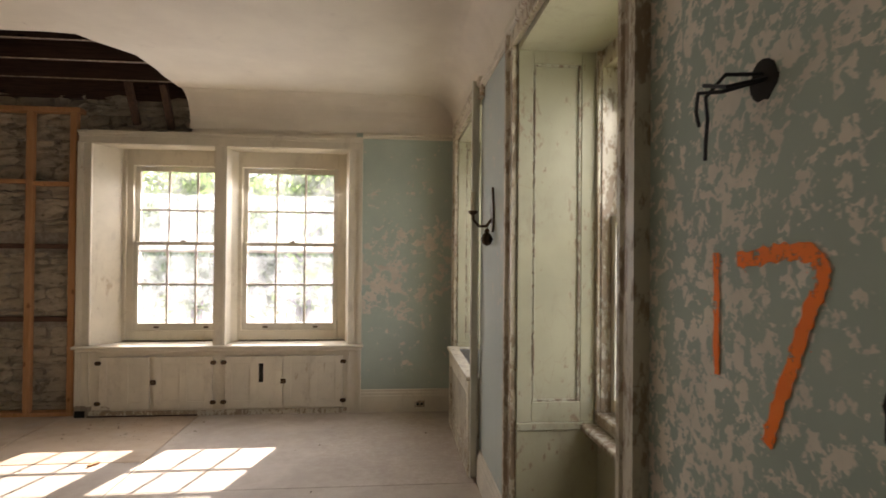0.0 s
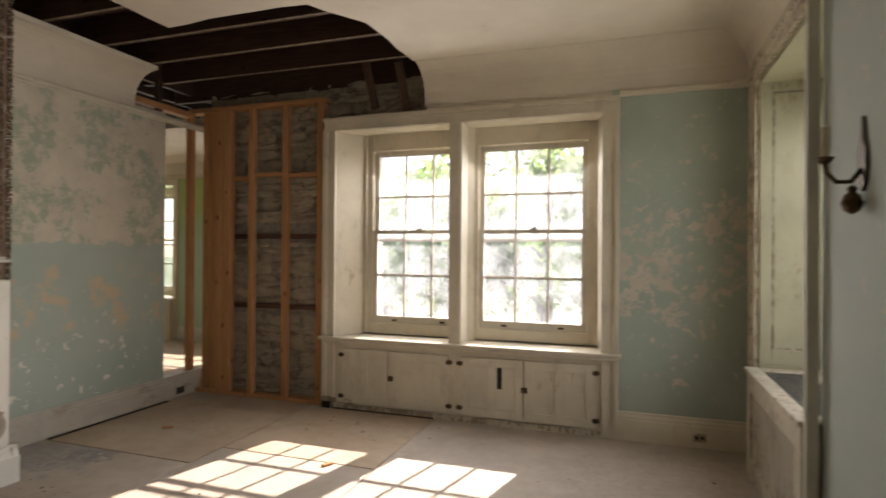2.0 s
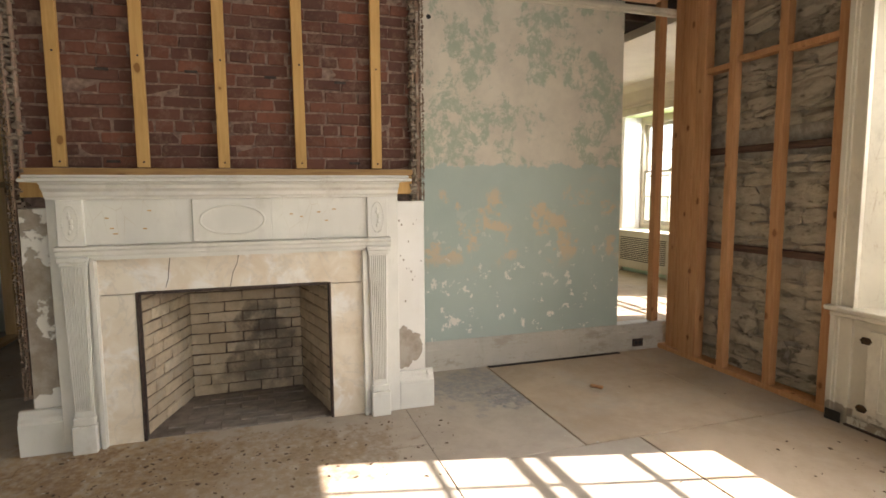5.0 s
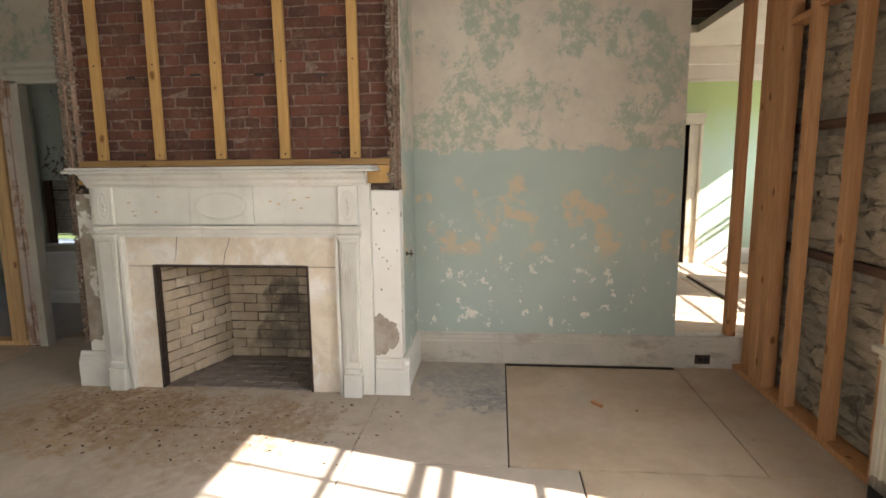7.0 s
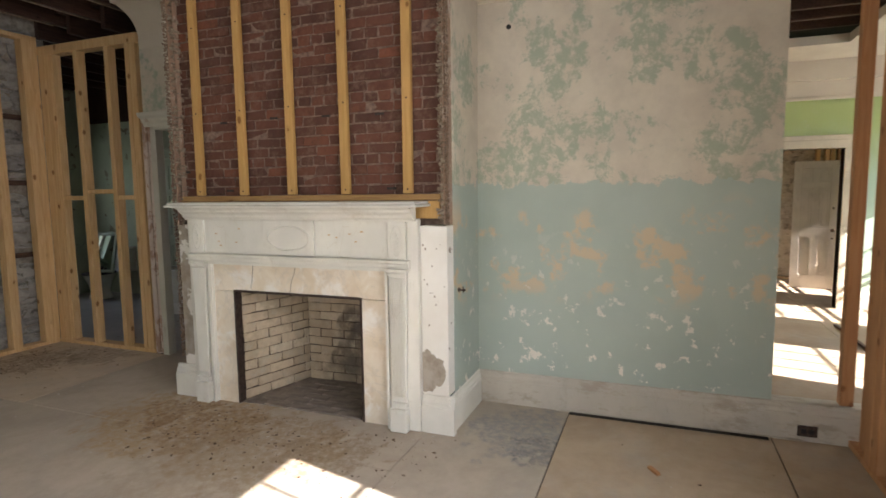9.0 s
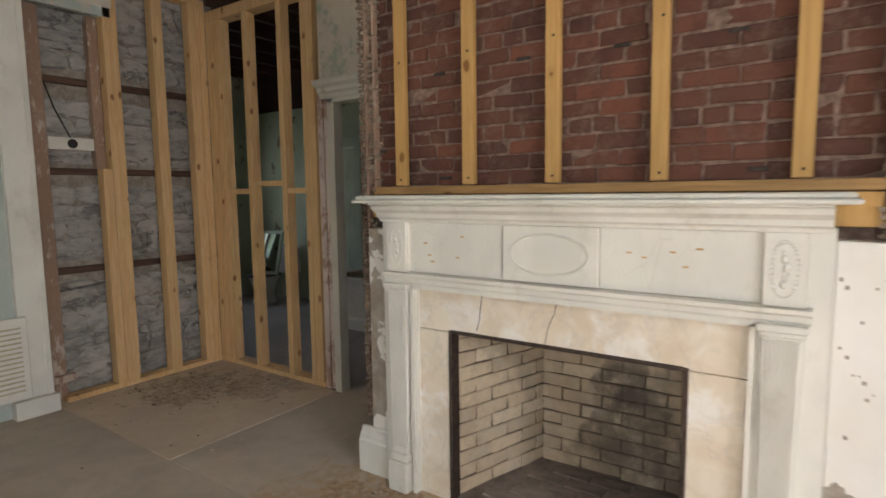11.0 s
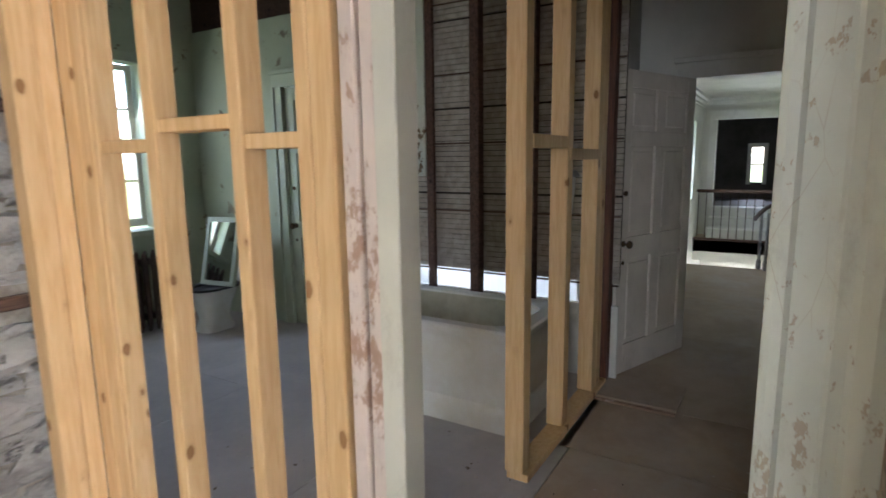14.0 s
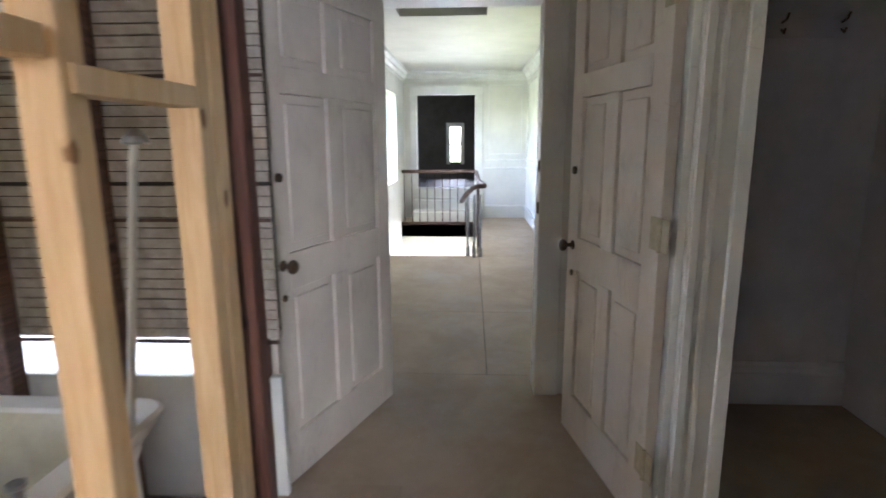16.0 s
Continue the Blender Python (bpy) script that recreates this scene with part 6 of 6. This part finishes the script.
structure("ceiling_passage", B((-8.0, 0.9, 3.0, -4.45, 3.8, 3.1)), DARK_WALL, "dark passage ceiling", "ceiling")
case2 = thing("door_casing", "white-painted moulded closet casing", "door casing", kind="structure")
part("casing", B((-6.72, 2.405, 0, -6.59, 2.57, 2.18), (-6.59, 2.41, 0, -6.575, 2.44, 2.18), (-6.59, 2.46, 0, -6.578, 2.48, 2.18), (-6.59, 2.53, 0, -6.570, 2.575, 2.18), bevel=0.003), HALL_PAINT, case2)
part("jamb", B((-6.76, 2.378, 0, -6.605, 2.404, 2.18), bevel=0.002), HALL_PAINT, case2)
part("head", B((-6.72, 2.405, 2.18, -6.58, 3.68, 2.29), (-6.6, 2.39, 2.29, -6.55, 3.68, 2.32), bevel=0.003), HALL_PAINT, case2)
case3 = thing("door_casing", "white-painted hall door casing", "door casing", kind="structure")
part("casing", B((HX - 0.16, 2.075, 0, HX + 0.022, 2.20, 2.085), (HX - 0.16, 1.14, 0, HX + 0.022, 1.255, 2.085), (HX - 0.16, 1.14, 2.085, HX + 0.026, 2.20, 2.20), (HX, 1.12, 2.20, HX + 0.05, 2.22, 2.235), bevel=0.003), HALL_PAINT, case3)
for z in (1.27, 1.05):
    part("strike_plate", B((HX - 0.02, 2.066, z - 0.03, HX + 0.012, 2.077, z + 0.03), bevel=0.002), BRONZE, case3)
panel_door("door_2", "open white-painted six-panel door, dusty, on brass hinges", 0.93, 2.07, (-7.70, 1.268, 0), -20.0, DOOR_PAINT, group="hall doors", hinges=False)
panel_door("door_3", "open white-painted six-panel closet door with painted hinges", 0.80, 2.13, (-6.635, 2.352, 0), 180 + 11.3, DOOR_PAINT, group="hall doors")
hooks = thing("coat_rail", "painted rail with dark metal coat hooks in the closet", "coat rail", (-7.70, 3.2, 1.92))
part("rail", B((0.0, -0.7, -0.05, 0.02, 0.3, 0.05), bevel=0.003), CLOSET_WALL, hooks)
for y in (-0.30, -0.015, 0.26):
    bm = bmesh.new()
    tube(bm, [(0.018, y, 0.02), (0.06, y, 0.03), (0.075, y, 0.055)], 0.006, 6)
    tube(bm, [(0.018, y, -0.01), (0.045, y, -0.03), (0.055, y, -0.01)], 0.006, 6)
    part("hook", bm, BRONZE, hooks)
bm = bmesh.new()
run(bm, BASE, "W", 2.46, 3.7, -7.70)
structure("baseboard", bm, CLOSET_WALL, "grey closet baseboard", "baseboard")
plank = thing("loose_plank", "loose brown board lying on the hall floor", "plank", (-6.45, 1.22, 0.003))
part("board", B((-0.40, -0.27, 0.0, 0.0, 0.22, 0.014), bevel=0.002), HALL_FLOOR, plank)
bit = thing("broken_lath", "splintered strip of lath on the floor", "lath strip", (-6.41, 1.20, 0.001), rz=-2)
part("strip", B((-0.016, -0.25, 0, 0.016, 0.24, 0.012), bevel=0.002), OLD_STUD, bit)

# stair hall
HW, HF, HC = 2.69, -14.9, 2.56
structure("wall_hall_left", B((-10.24, 0.40, -0.0, -7.9, 0.89, HC), (-15.6, 0.30, -3.0, -13.9, 0.52, HC), (-13.9, 0.30, -3.0, -12.4, 0.52, 0.75), (-13.9, 0.30, 2.1, -12.4, 0.52, HC), (-12.4, 0.30, -3.0, -10.24, 0.52, HC)), HALL_WALL, "pale panelled stair hall wall")
structure("wall_hall_right", B((-10.4, HW, 0, -7.9, HW + 0.2, HC), (-12.7, HW, 0, -10.4, HW + 0.2, 0.75), (-12.7, HW, 2.1, -10.4, HW + 0.2, HC), (-15.6, HW, 0, -12.7, HW + 0.2, HC)), HALL_WALL, "pale hall wall with a window opening")
structure("wall_hall_far", B((HF - 0.15, 0.4, -0.2, HF, 0.75, HC), (HF - 0.15, 0.75, 2.17, HF, 1.78, HC), (HF - 0.15, 1.78, -0.2, HF, HW, HC), (HF - 0.15, 0.75, -0.2, HF, 1.78, 0.54)), HALL_WALL, "pale panelled far hall wall")
structure("ceiling_hall", B((-9.83, 0.3, HC, -7.9, HW + 0.2, HC + 0.08), (-15.6, 0.3, HC, -10.44, HW + 0.2, HC + 0.08), (-10.44, 0.3, HC, -9.83, 1.03, HC + 0.08), (-10.44, 1.86, HC, -9.83, HW + 0.2, HC + 0.08)), HALL_WALL, "white hall ceiling with a small opening", "ceiling")
structure("ceiling_hall_above", B((-10.9, 0.6, HC + 0.30, -9.4, 2.3, HC + 0.34), *[(-10.9, 0.8 + 0.3 * k, HC + 0.10, -9.4, 0.86 + 0.3 * k, HC + 0.29) for k in range(5)]), JOIST, "dark boards above the ceiling opening", "ceiling")
bm = bmesh.new()
CORN = [(0, HC - 0.16), (0.015, HC - 0.16), (0.02, HC - 0.12), (0.05, HC - 0.09), (0.06, HC - 0.06), (0.10, HC - 0.04), (0.11, HC), (0, HC)]
run(bm, CORN, "W", 0.52, HW, HF)
run(bm, CORN, "N", HF, -7.9, HW)
run(bm, CORN, "S", HF, -10.24, 0.52)
structure("hall_cornice", bm, HALL_PAINT, "white moulded hall cornice", "cornice")
far = thing("door_casing", "white casing of the dark far doorway with panelled dado", "door casing", kind="structure")
part("casing", B((HF, 0.63, 0.54, HF + 0.03, 0.75, 2.17), (HF, 1.78, 0.0, HF + 0.03, 1.92, 2.17), (HF, 0.63, 2.17, HF + 0.035, 1.92, 2.30), (HF, 0.60, 2.30, HF + 0.06, 1.95, 2.34), bevel=0.004), HALL_PAINT, far)
for z in (1.02, 0.88, 0.20):
    part("dado_rail", B((HF, 1.95, z, HF + 0.022, HW - 0.02, z + 0.03), bevel=0.004), HALL_PAINT, far)
    part("dado_rail", B((HF, HW - 0.022, z, -8.2, HW, z + 0.03), bevel=0.004), HALL_PAINT, far)
part("panel_frame", B((HF, 2.02, 1.12, HF + 0.012, 2.05, 2.34), (HF, 2.58, 1.12, HF + 0.012, 2.61, 2.34), (HF, 2.05, 2.31, HF + 0.012, 2.58, 2.34), (HF, 2.05, 1.12, HF + 0.012, 2.58, 1.15), bevel=0.002), HALL_PAINT, far)
for a, b in ((-14.7, -13.0), (-10.3, -8.3)):
    part("panel_frame", B((a, HW - 0.012, 1.12, a + 0.03, HW, 2.34), (b - 0.03, HW - 0.012, 1.12, b, HW, 2.34), (a + 0.03, HW - 0.012, 2.31, b - 0.03, HW, 2.34), bevel=0.002), HALL_PAINT, far)
for k in range(3):
    st = thing("stair_step", "pale painted step up to the far landing", "step", (-14.38 - 0.24 * k, 1.27, 0), group="landing steps")
    part("riser", B((-0.24, -0.54, 0.0, 0.0, 0.52, 0.18 * (k + 1) - 0.03)), HALL_PAINT, st)
    part("tread", B((-0.26, -0.55, 0.18 * (k + 1) - 0.03, 0.03, 0.53, 0.18 * (k + 1)), bevel=0.006), HALL_PAINT, st)
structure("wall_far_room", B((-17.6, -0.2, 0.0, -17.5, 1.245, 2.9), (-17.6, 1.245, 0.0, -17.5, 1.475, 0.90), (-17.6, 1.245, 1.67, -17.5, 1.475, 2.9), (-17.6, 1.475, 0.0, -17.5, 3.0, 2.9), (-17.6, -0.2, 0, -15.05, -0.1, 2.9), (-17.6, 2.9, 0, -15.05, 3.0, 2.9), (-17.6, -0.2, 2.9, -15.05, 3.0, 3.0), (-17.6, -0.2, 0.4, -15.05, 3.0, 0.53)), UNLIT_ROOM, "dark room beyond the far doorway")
fw = thing("window_surround", "white casing of the small far window", "window surround", kind="structure")
part("casing", B((-17.5, 1.16, 0.85, -17.47, 1.245, 1.72), (-17.5, 1.475, 0.85, -17.47, 1.56, 1.72), (-17.5, 1.16, 1.67, -17.465, 1.56, 1.76), (-17.5, 1.245, 1.28, -17.48, 1.475, 1.31), bevel=0.003), HALL_PAINT, fw)
rail = thing("stair_balustrade", "dark handrail on slim balusters round the stairwell", "balustrade", (-11.5, 1.8, 0))


def rpart(name, bm, material, label="", smooth=False):
    for v in bm.verts:
        v.co -= Vector((-11.5, 1.8, 0))
    return part(name, bm, material, rail, label, smooth)


bm = bmesh.new()
tube(bm, [(-11.60, 1.60, 0.66), (-11.45, 1.66, 0.76), (-11.28, 1.74, 0.85), (-11.13, 1.80, 0.885), (-11.10, 1.84, 0.887), (-11.16, 1.87, 0.887), (-11.30, 1.86, 0.885), (-12.0, 1.82, 0.875), (-14.18, 1.80, 0.87), (-14.27, 1.76, 0.87), (-14.30, 1.66, 0.87), (-14.30, 0.54, 0.87)], 0.03, 10)
rpart("handrail", bm, OLD_WOOD, "dark polished handrail", True)
for k in range(19):
    bm = bmesh.new()
    turned(bm, [(0.010, 0.0), (0.010, 0.15), (0.007, 0.2), (0.009, 0.5), (0.007, 0.86)], (-11.7 - k * 0.135, 1.815, 0), 6)
    rpart("baluster", bm, IRON)
for k in range(9):
    bm = bmesh.new()
    turned(bm, [(0.010, 0.0), (0.010, 0.15), (0.007, 0.2), (0.009, 0.5), (0.007, 0.85)], (-14.3, 1.62 - k * 0.13, 0), 6)
    rpart("baluster", bm, IRON)
for x, y in ((-11.50, 1.68), (-11.42, 1.76), (-11.46, 1.83)):
    bm = bmesh.new()
    turned(bm, [(0.030, 0.0), (0.030, 0.10), (0.017, 0.14), (0.022, 0.5), (0.016, 0.76)], (x, y, 0), 10)
    rpart("newel", bm, STEEL, "slim metal newel")
part("nosing", B((-14.33, 0.52, -0.03, -14.27, 1.82, 0.004), (-14.29, 1.80, -0.03, -11.5, 1.83, 0.003), bevel=0.003), OLD_WOOD, hall_floor, "dark nosing round the stairwell")
structure("stairwell", B((-14.4, 1.83, -3.2, -11.4, 1.95, -0.25), (-11.49, 0.4, -3.2, -11.38, 1.83, -0.02), (-14.42, 0.4, -0.42, -14.30, 1.83, -0.03), (-14.6, 0.3, -3.3, -11.0, 2.0, -3.2), (-16.0, 0.3, -3.2, -15.9, 2.0, -0.25), (-16.0, 0.3, -3.3, -14.6, 2.0, -3.2), (-16.0, 0.2, -3.2, -14.3, 0.3, -0.25), (-16.0, 2.0, -3.2, -14.3, 2.1, -0.25)), HALL_WALL, "white walls of the stairwell going down")
window_light(-15.4, 1.15, -1.2, 1.0, 1.2, 9, (0.6, 0, -0.8))

# ---- west room, seen through the gap in the corner ----
west_floor = structure("floor_west_room", B((-14.0, 4.2, -0.25, -4.61, 9.9, -0.012), (-4.61, 7.31, -0.25, -4.0, 9.9, -0.012)), GAP, "pale plywood floor of the next room", "floor")
for i in range(8):
    for j in range(5):
        x0, y0 = -14.0 + i * 1.22 + (0.61 if j % 2 else 0), 4.2 + j * 1.08
        part("plywood_sheet", B((max(x0, -14.0) + 0.003, y0 + 0.003, -0.012, min(x0 + 1.22, -4.20) - 0.003, min(y0 + 1.08, 9.5) - 0.003, 0.0)), PLY, west_floor)
WY = 9.5
openings = [(-5.91, -4.48), (-8.52, -7.09), (-10.55, -9.12)]
boxes = [(-14.0, WY, 0, -10.55, WY + 0.5, 3.5), (-9.12, WY, 0, -8.52, WY + 0.5, 3.5), (-7.09, WY, 0, -5.91, WY + 0.5, 3.5), (-4.48, WY, 0, -3.8, WY + 0.5, 3.5)]
for a, b in openings:
    boxes += [(a, WY, 0, b, WY + 0.5, 0.72), (a, WY, 2.72, b, WY + 0.5, 3.5)]
structure("wall_west_room_north", B(*boxes), LIME_WALL, "green plaster wall with deep sash windows")
bm = bmesh.new()
run(bm, [(0, 2.84), (0.03, 2.84), (0.035, 2.88), (0.012, 2.90), (0.02, 2.94), (0.09, 3.10), (0.22, 3.20), (0, 3.20)], "N", -8.7, -4.2, WY)
structure("cove_west_room", bm, CEILING, "cream plaster cove over the window wall", "cove")
for k, (a, b) in enumerate(openings):
    sash_window("window_%d" % (6 + k), "cream sash window in the next room", 1.19, 0.90, 2.54, 1.72, 4, pose(a + 0.12, WY + 0.40, 0), GLASS)
    ws = thing("window_surround", "cream window casing with deep reveals and a radiator cover below", "window surround", kind="structure")
    part("casing", B((a - 0.11, WY - 0.03, 0.0, a, WY, 2.72), (a - 0.11, WY - 0.045, 0.0, a - 0.08, WY - 0.03, 2.72), (b, WY - 0.03, 0.0, b + 0.11, WY, 2.72), (b + 0.08, WY - 0.045, 0.0, b + 0.11, WY - 0.03, 2.72), (a - 0.11, WY - 0.035, 2.72, b + 0.11, WY, 2.83), bevel=0.003), TRIM, ws)
    for x, d in ((a, 1), (b, -1)):
        part("reveal", B((x, WY, 0.74, x + d * 0.008, WY + 0.36, 2.715), (x + d * 0.008, WY, 0.74, x + d * 0.016, WY + 0.06, 2.715), (x + d * 0.008, WY + 0.28, 0.74, x + d * 0.016, WY + 0.36, 2.715)), HALL_PAINT, ws)
    part("window_frame", B((a, WY + 0.37, 0.74, a + 0.068, WY + 0.48, 2.72), (b - 0.068, WY + 0.37, 0.74, b, WY + 0.48, 2.72), (a + 0.068, WY + 0.38, 2.592, b - 0.068, WY + 0.48, 2.72), (a + 0.068, WY + 0.38, 0.74, b - 0.068, WY + 0.48, 0.823), bevel=0.003), TRIM, ws)
    part("window_sill", B((a - 0.06, WY - 0.12, 0.70, b + 0.06, WY + 0.37, 0.735), bevel=0.004), TRIM, ws)
    part("radiator_box", B((a - 0.02, WY - 0.10, 0.08, b + 0.02, WY - 0.02, 0.70), (a - 0.02, WY - 0.10, 0.0, a + 0.10, WY - 0.02, 0.08), (b - 0.10, WY - 0.10, 0.0, b + 0.02, WY - 0.02, 0.08), bevel=0.004), TRIM, ws)
    bm = bmesh.new()
    for i in range(13):
        boxm(bm, a + 0.12, WY - 0.106, 0.22 + i * 0.032, b - 0.12, WY - 0.10, 0.236 + i * 0.032)
    tagged(part("grille", bm, IRON, ws), kind="stuff")
structure("wall_west_room_east", B((-4.00, 7.30, -0.25, -3.8, 9.6, 3.6)), WEST_ROOM_WALL, "cream plaster wall of the next room")
structure("wall_west_room_south", B((-14.0, 4.0, -0.2, -4.45, 4.2, 3.6)), WEST_ROOM_WALL, "cream plaster wall of the next room")
structure("wall_west_room_far", B((-8.85, 4.2, 0, -8.70, 6.98, 2.73), (-8.85, 6.98, 2.095, -8.70, 7.83, 2.73), (-8.85, 7.83, 0, -8.70, 9.5, 2.73)), LIME_WALL, "lime green wall with a doorway")
structure("cove_west_room", B((-8.85, 4.2, 2.73, -8.68, 9.5, 3.2), (-8.68, 4.2, 2.71, -8.665, 9.5, 2.755), (-8.68, 4.2, 2.95, -8.60, 9.5, 3.2), bevel=0.004), CEILING, "cream cove over the lime green wall", "cove")
bm = bmesh.new()
run(bm, BASE, "W", 7.83 + 0.2, 9.5, -8.70)
run(bm, BASE, "N", -6.97, -6.03, WY)
structure("baseboard", bm, HALL_PAINT, "pale baseboard in the next room", "baseboard")
structure("wall_third_room", B((-11.55, 4.2, -0.2, -11.40, 9.5, 3.2)), STONE, "bare stone wall of the room beyond")
case4 = thing("door_casing", "cream casing of the far doorway", "door casing", kind="structure")
part("casing", B((-8.87, 6.80, 0, -8.668, 6.98, 2.095), (-8.87, 7.83, 0, -8.668, 7.90, 2.095), (-8.72, 7.90, 0, -8.680, 7.98, 2.095), (-8.72, 7.98, 0, -8.660, 8.025, 2.095), (-8.87, 6.78, 2.095, -8.664, 8.04, 2.20), (-8.72, 6.76, 2.20, -8.645, 8.06, 2.26), bevel=0.004), TRIM, case4)
panel_door("door_4", "open white panelled door in the room beyond", 0.60, 2.0, (-10.40, 7.62, 0), 78, DOOR_PAINT, hinges=False)
batten = thing("loose_batten", "long brown batten lying on the plywood floor", "batten", (-6.83, 7.557, 0.001))
part("strip", B((-0.75, -0.02, 0, 0.75, 0.02, 0.022), bevel=0.003), LEDGE_WOOD, batten)
far_studs = thing("stud_frame", "pine studs in the room beyond", "stud wall", kind="structure")
for y in (8.10, 8.235, 8.315, 8.42):
    stud(far_studs, -11.37, y, -11.27, y + (0.10 if y > 8.4 else 0.06), z1=2.9, material=PINE)
part("sole_plate", B((-11.38, 7.6, 0.002, -11.26, 8.6, 0.042), bevel=0.003), PINE, far_studs)
structure("ceiling_west_room", B((-14.2, 4.0, 3.20, -7.72, 10.0, 3.3), (-7.72, 7.56, 3.20, -3.9, 10.0, 3.3)), CEILING, "cream ceiling of the next room", "ceiling")
structure("ceiling_west_above", B((-7.9, 4.0, 3.62, -3.9, 8.2, 3.7)), JOIST, "dark boards above the stripped ceiling", "ceiling")
wj = thing("ceiling_joists", "dark joists in the stripped ceiling of the next room", "joist", kind="structure")
for k in range(9):
    part("joist", B((-7.66 + k * 0.42, 4.2, 3.36, -7.60 + k * 0.42, 7.9, 3.60), bevel=0.004), JOIST, wj)

# ---- debris on the floors ----
random.seed(77)
CHIP = plain("dark_debris", (0.17, 0.11, 0.07), (0.08, 0.055, 0.035), 20, 0.9)
PALE_CHIP = plain("plaster_chips", (0.55, 0.50, 0.43), (0.40, 0.35, 0.29), 20, 0.9)


def scatter(name, label, material, n, zones, smallest, largest):
    bm = bmesh.new()
    for k in range(n):
        x0, y0, x1, y1 = random.choice(zones)
        x, y = random.uniform(x0, x1), random.uniform(y0, y1)
        s = smallest + (largest - smallest) * random.random() ** 3
        vs = boxm(bm, -s, -s * random.uniform(0.25, 0.7), 0, s, s * random.uniform(0.25, 0.7), s * random.uniform(0.15, 0.5))
        turn = pose(x, y, 0.003, 0, 0, random.uniform(0, 360))
        for v in vs:
            v.co = turn @ (v.co + Vector([random.uniform(-0.25, 0.25) * s, random.uniform(-0.25, 0.25) * s, 0]))
    return tagged(new(name, mesh_of(name, bm, material)), label, "debris", kind="stuff")


scatter("debris", "dark crumbs and splinters strewn over the floor", CHIP, 1300, [(-3.30, 2.2, -2.45, 4.3), (-3.30, 2.2, -2.45, 4.3), (-3.30, 2.3, -2.8, 3.4), (-4.0, -0.4, 1.3, 6.5), (-3.35, 2.2, -2.7, 4.4), (-3.35, 2.2, -2.7, 4.4), (-4.1, -0.4, -2.9, 0.9), (-4.1, -0.4, -3.2, 0.4), (-4.15, -0.4, -3.3, 0.6), (-2.3, 5.9, -1.0, 6.6), (-5.6, -0.6, -4.4, 1.9)], 0.0015, 0.011)
scatter("plaster_debris", "pale plaster chips strewn over the floor", PALE_CHIP, 480, [(-3.30, 2.2, -2.4, 4.3), (-4.0, 0.5, 1.0, 6.4), (-3.5, 1.9, -2.6, 4.5), (-4.0, 0.0, -3.0, 1.2), (-7.4, 1.1, -4.5, 2.3), (-5.6, -1.0, -4.5, 0.8)], 0.0015, 0.010)
for at, rz in (((-3.32, 5.62, 0.004), 35), ((-1.55, 5.35, 0.001), 60)):
    chip = thing("wood_scrap", "small brown scrap of wood on the floor", "wood scrap", at, rz=rz)
    part("scrap", B((-0.045, -0.014, 0, 0.045, 0.014, 0.018), bevel=0.004), PINE_FAR, chip)

# ---- outside ----
ground = structure("ground", B((-300, -300, -3.8, 300, 300, -3.6)), GRASS, "sunlit lawn round the house", "ground")


def tree_data(seed, height):
    random.seed(seed)
    trunk = bmesh.new()
    tube(trunk, [(0, 0, 0), (0.1, 0.05, height * 0.25), (0.05, 0.15, height * 0.5), (0.2, 0.1, height * 0.8)], [0.38, 0.28, 0.2, 0.06], 9)
    tips = []
    for k in range(11):
        z0 = height * random.uniform(0.25, 0.6)
        a = random.uniform(0, 2 * math.pi)
        r = height * random.uniform(0.18, 0.36)
        end = Vector((r * math.cos(a), r * math.sin(a), z0 + height * random.uniform(0.05, 0.3)))
        tube(trunk, [(0.08, 0.1, z0), tuple(Vector((0.08, 0.1, z0)).lerp(end, 0.5) + Vector((0, 0, 0.3))), tuple(end)], [0.12, 0.08, 0.03], 6)
        tips += [end, Vector((0, 0, z0)).lerp(end, 0.7)]
    tips += [Vector((0, 0, height * 0.85)), Vector((0.4, -0.3, height * 0.75))]
    verts, faces = [], []
    for k in range(7000):
        c = random.choice(tips)
        p = c + Vector((random.gauss(0, 0.9), random.gauss(0, 0.9), random.gauss(0, 0.75)))
        s = random.uniform(0.13, 0.28)
        m = Euler((random.uniform(0, 6), random.uniform(0, 6), random.uniform(0, 6))).to_matrix()
        i = len(verts)
        verts += [tuple(p + m @ Vector(q)) for q in ((-s, 0, 0), (0, -s * 0.5, 0.02), (s, 0, 0), (0, s * 0.5, 0.02))]
        faces.append((i, i + 1, i + 2, i + 3))
    leaves = bpy.data.meshes.new("crown")
    leaves.from_pydata(verts, [], faces)
    leaves.materials.append(LEAF)
    return mesh_of("trunk", trunk, BARK, True), leaves


KINDS = [tree_data(s, h) for s, h in ((1, 11.0), (2, 9.0), (3, 13.0))]
random.seed(5)
spots = [(22, 4), (23, 9), (25, 15), (21, 19), (27, -3), (24, 24), (32, 6), (30, 13), (36, 0), (34, 20), (28, 24), (40, 10), (44, 28), (38, -8), (24, 33), (-3, 26), (3, 24), (9, 28), (-9, 30), (-14, 34), (0, 36), (6, 40), (14, 36), (-6, 44), (18, 30), (-20, 30), (-6, -28), (2, -32), (-14, -30)]
for x, y in spots:
    trunk, crown = random.choice(KINDS)
    tree = thing("tree", "leafy tree standing on the lawn", "tree", (x, y, -3.6), "trees round the lawn", random.uniform(0, 360))
    new("trunk", trunk).parent = tree
    new("crown", crown).parent = tree
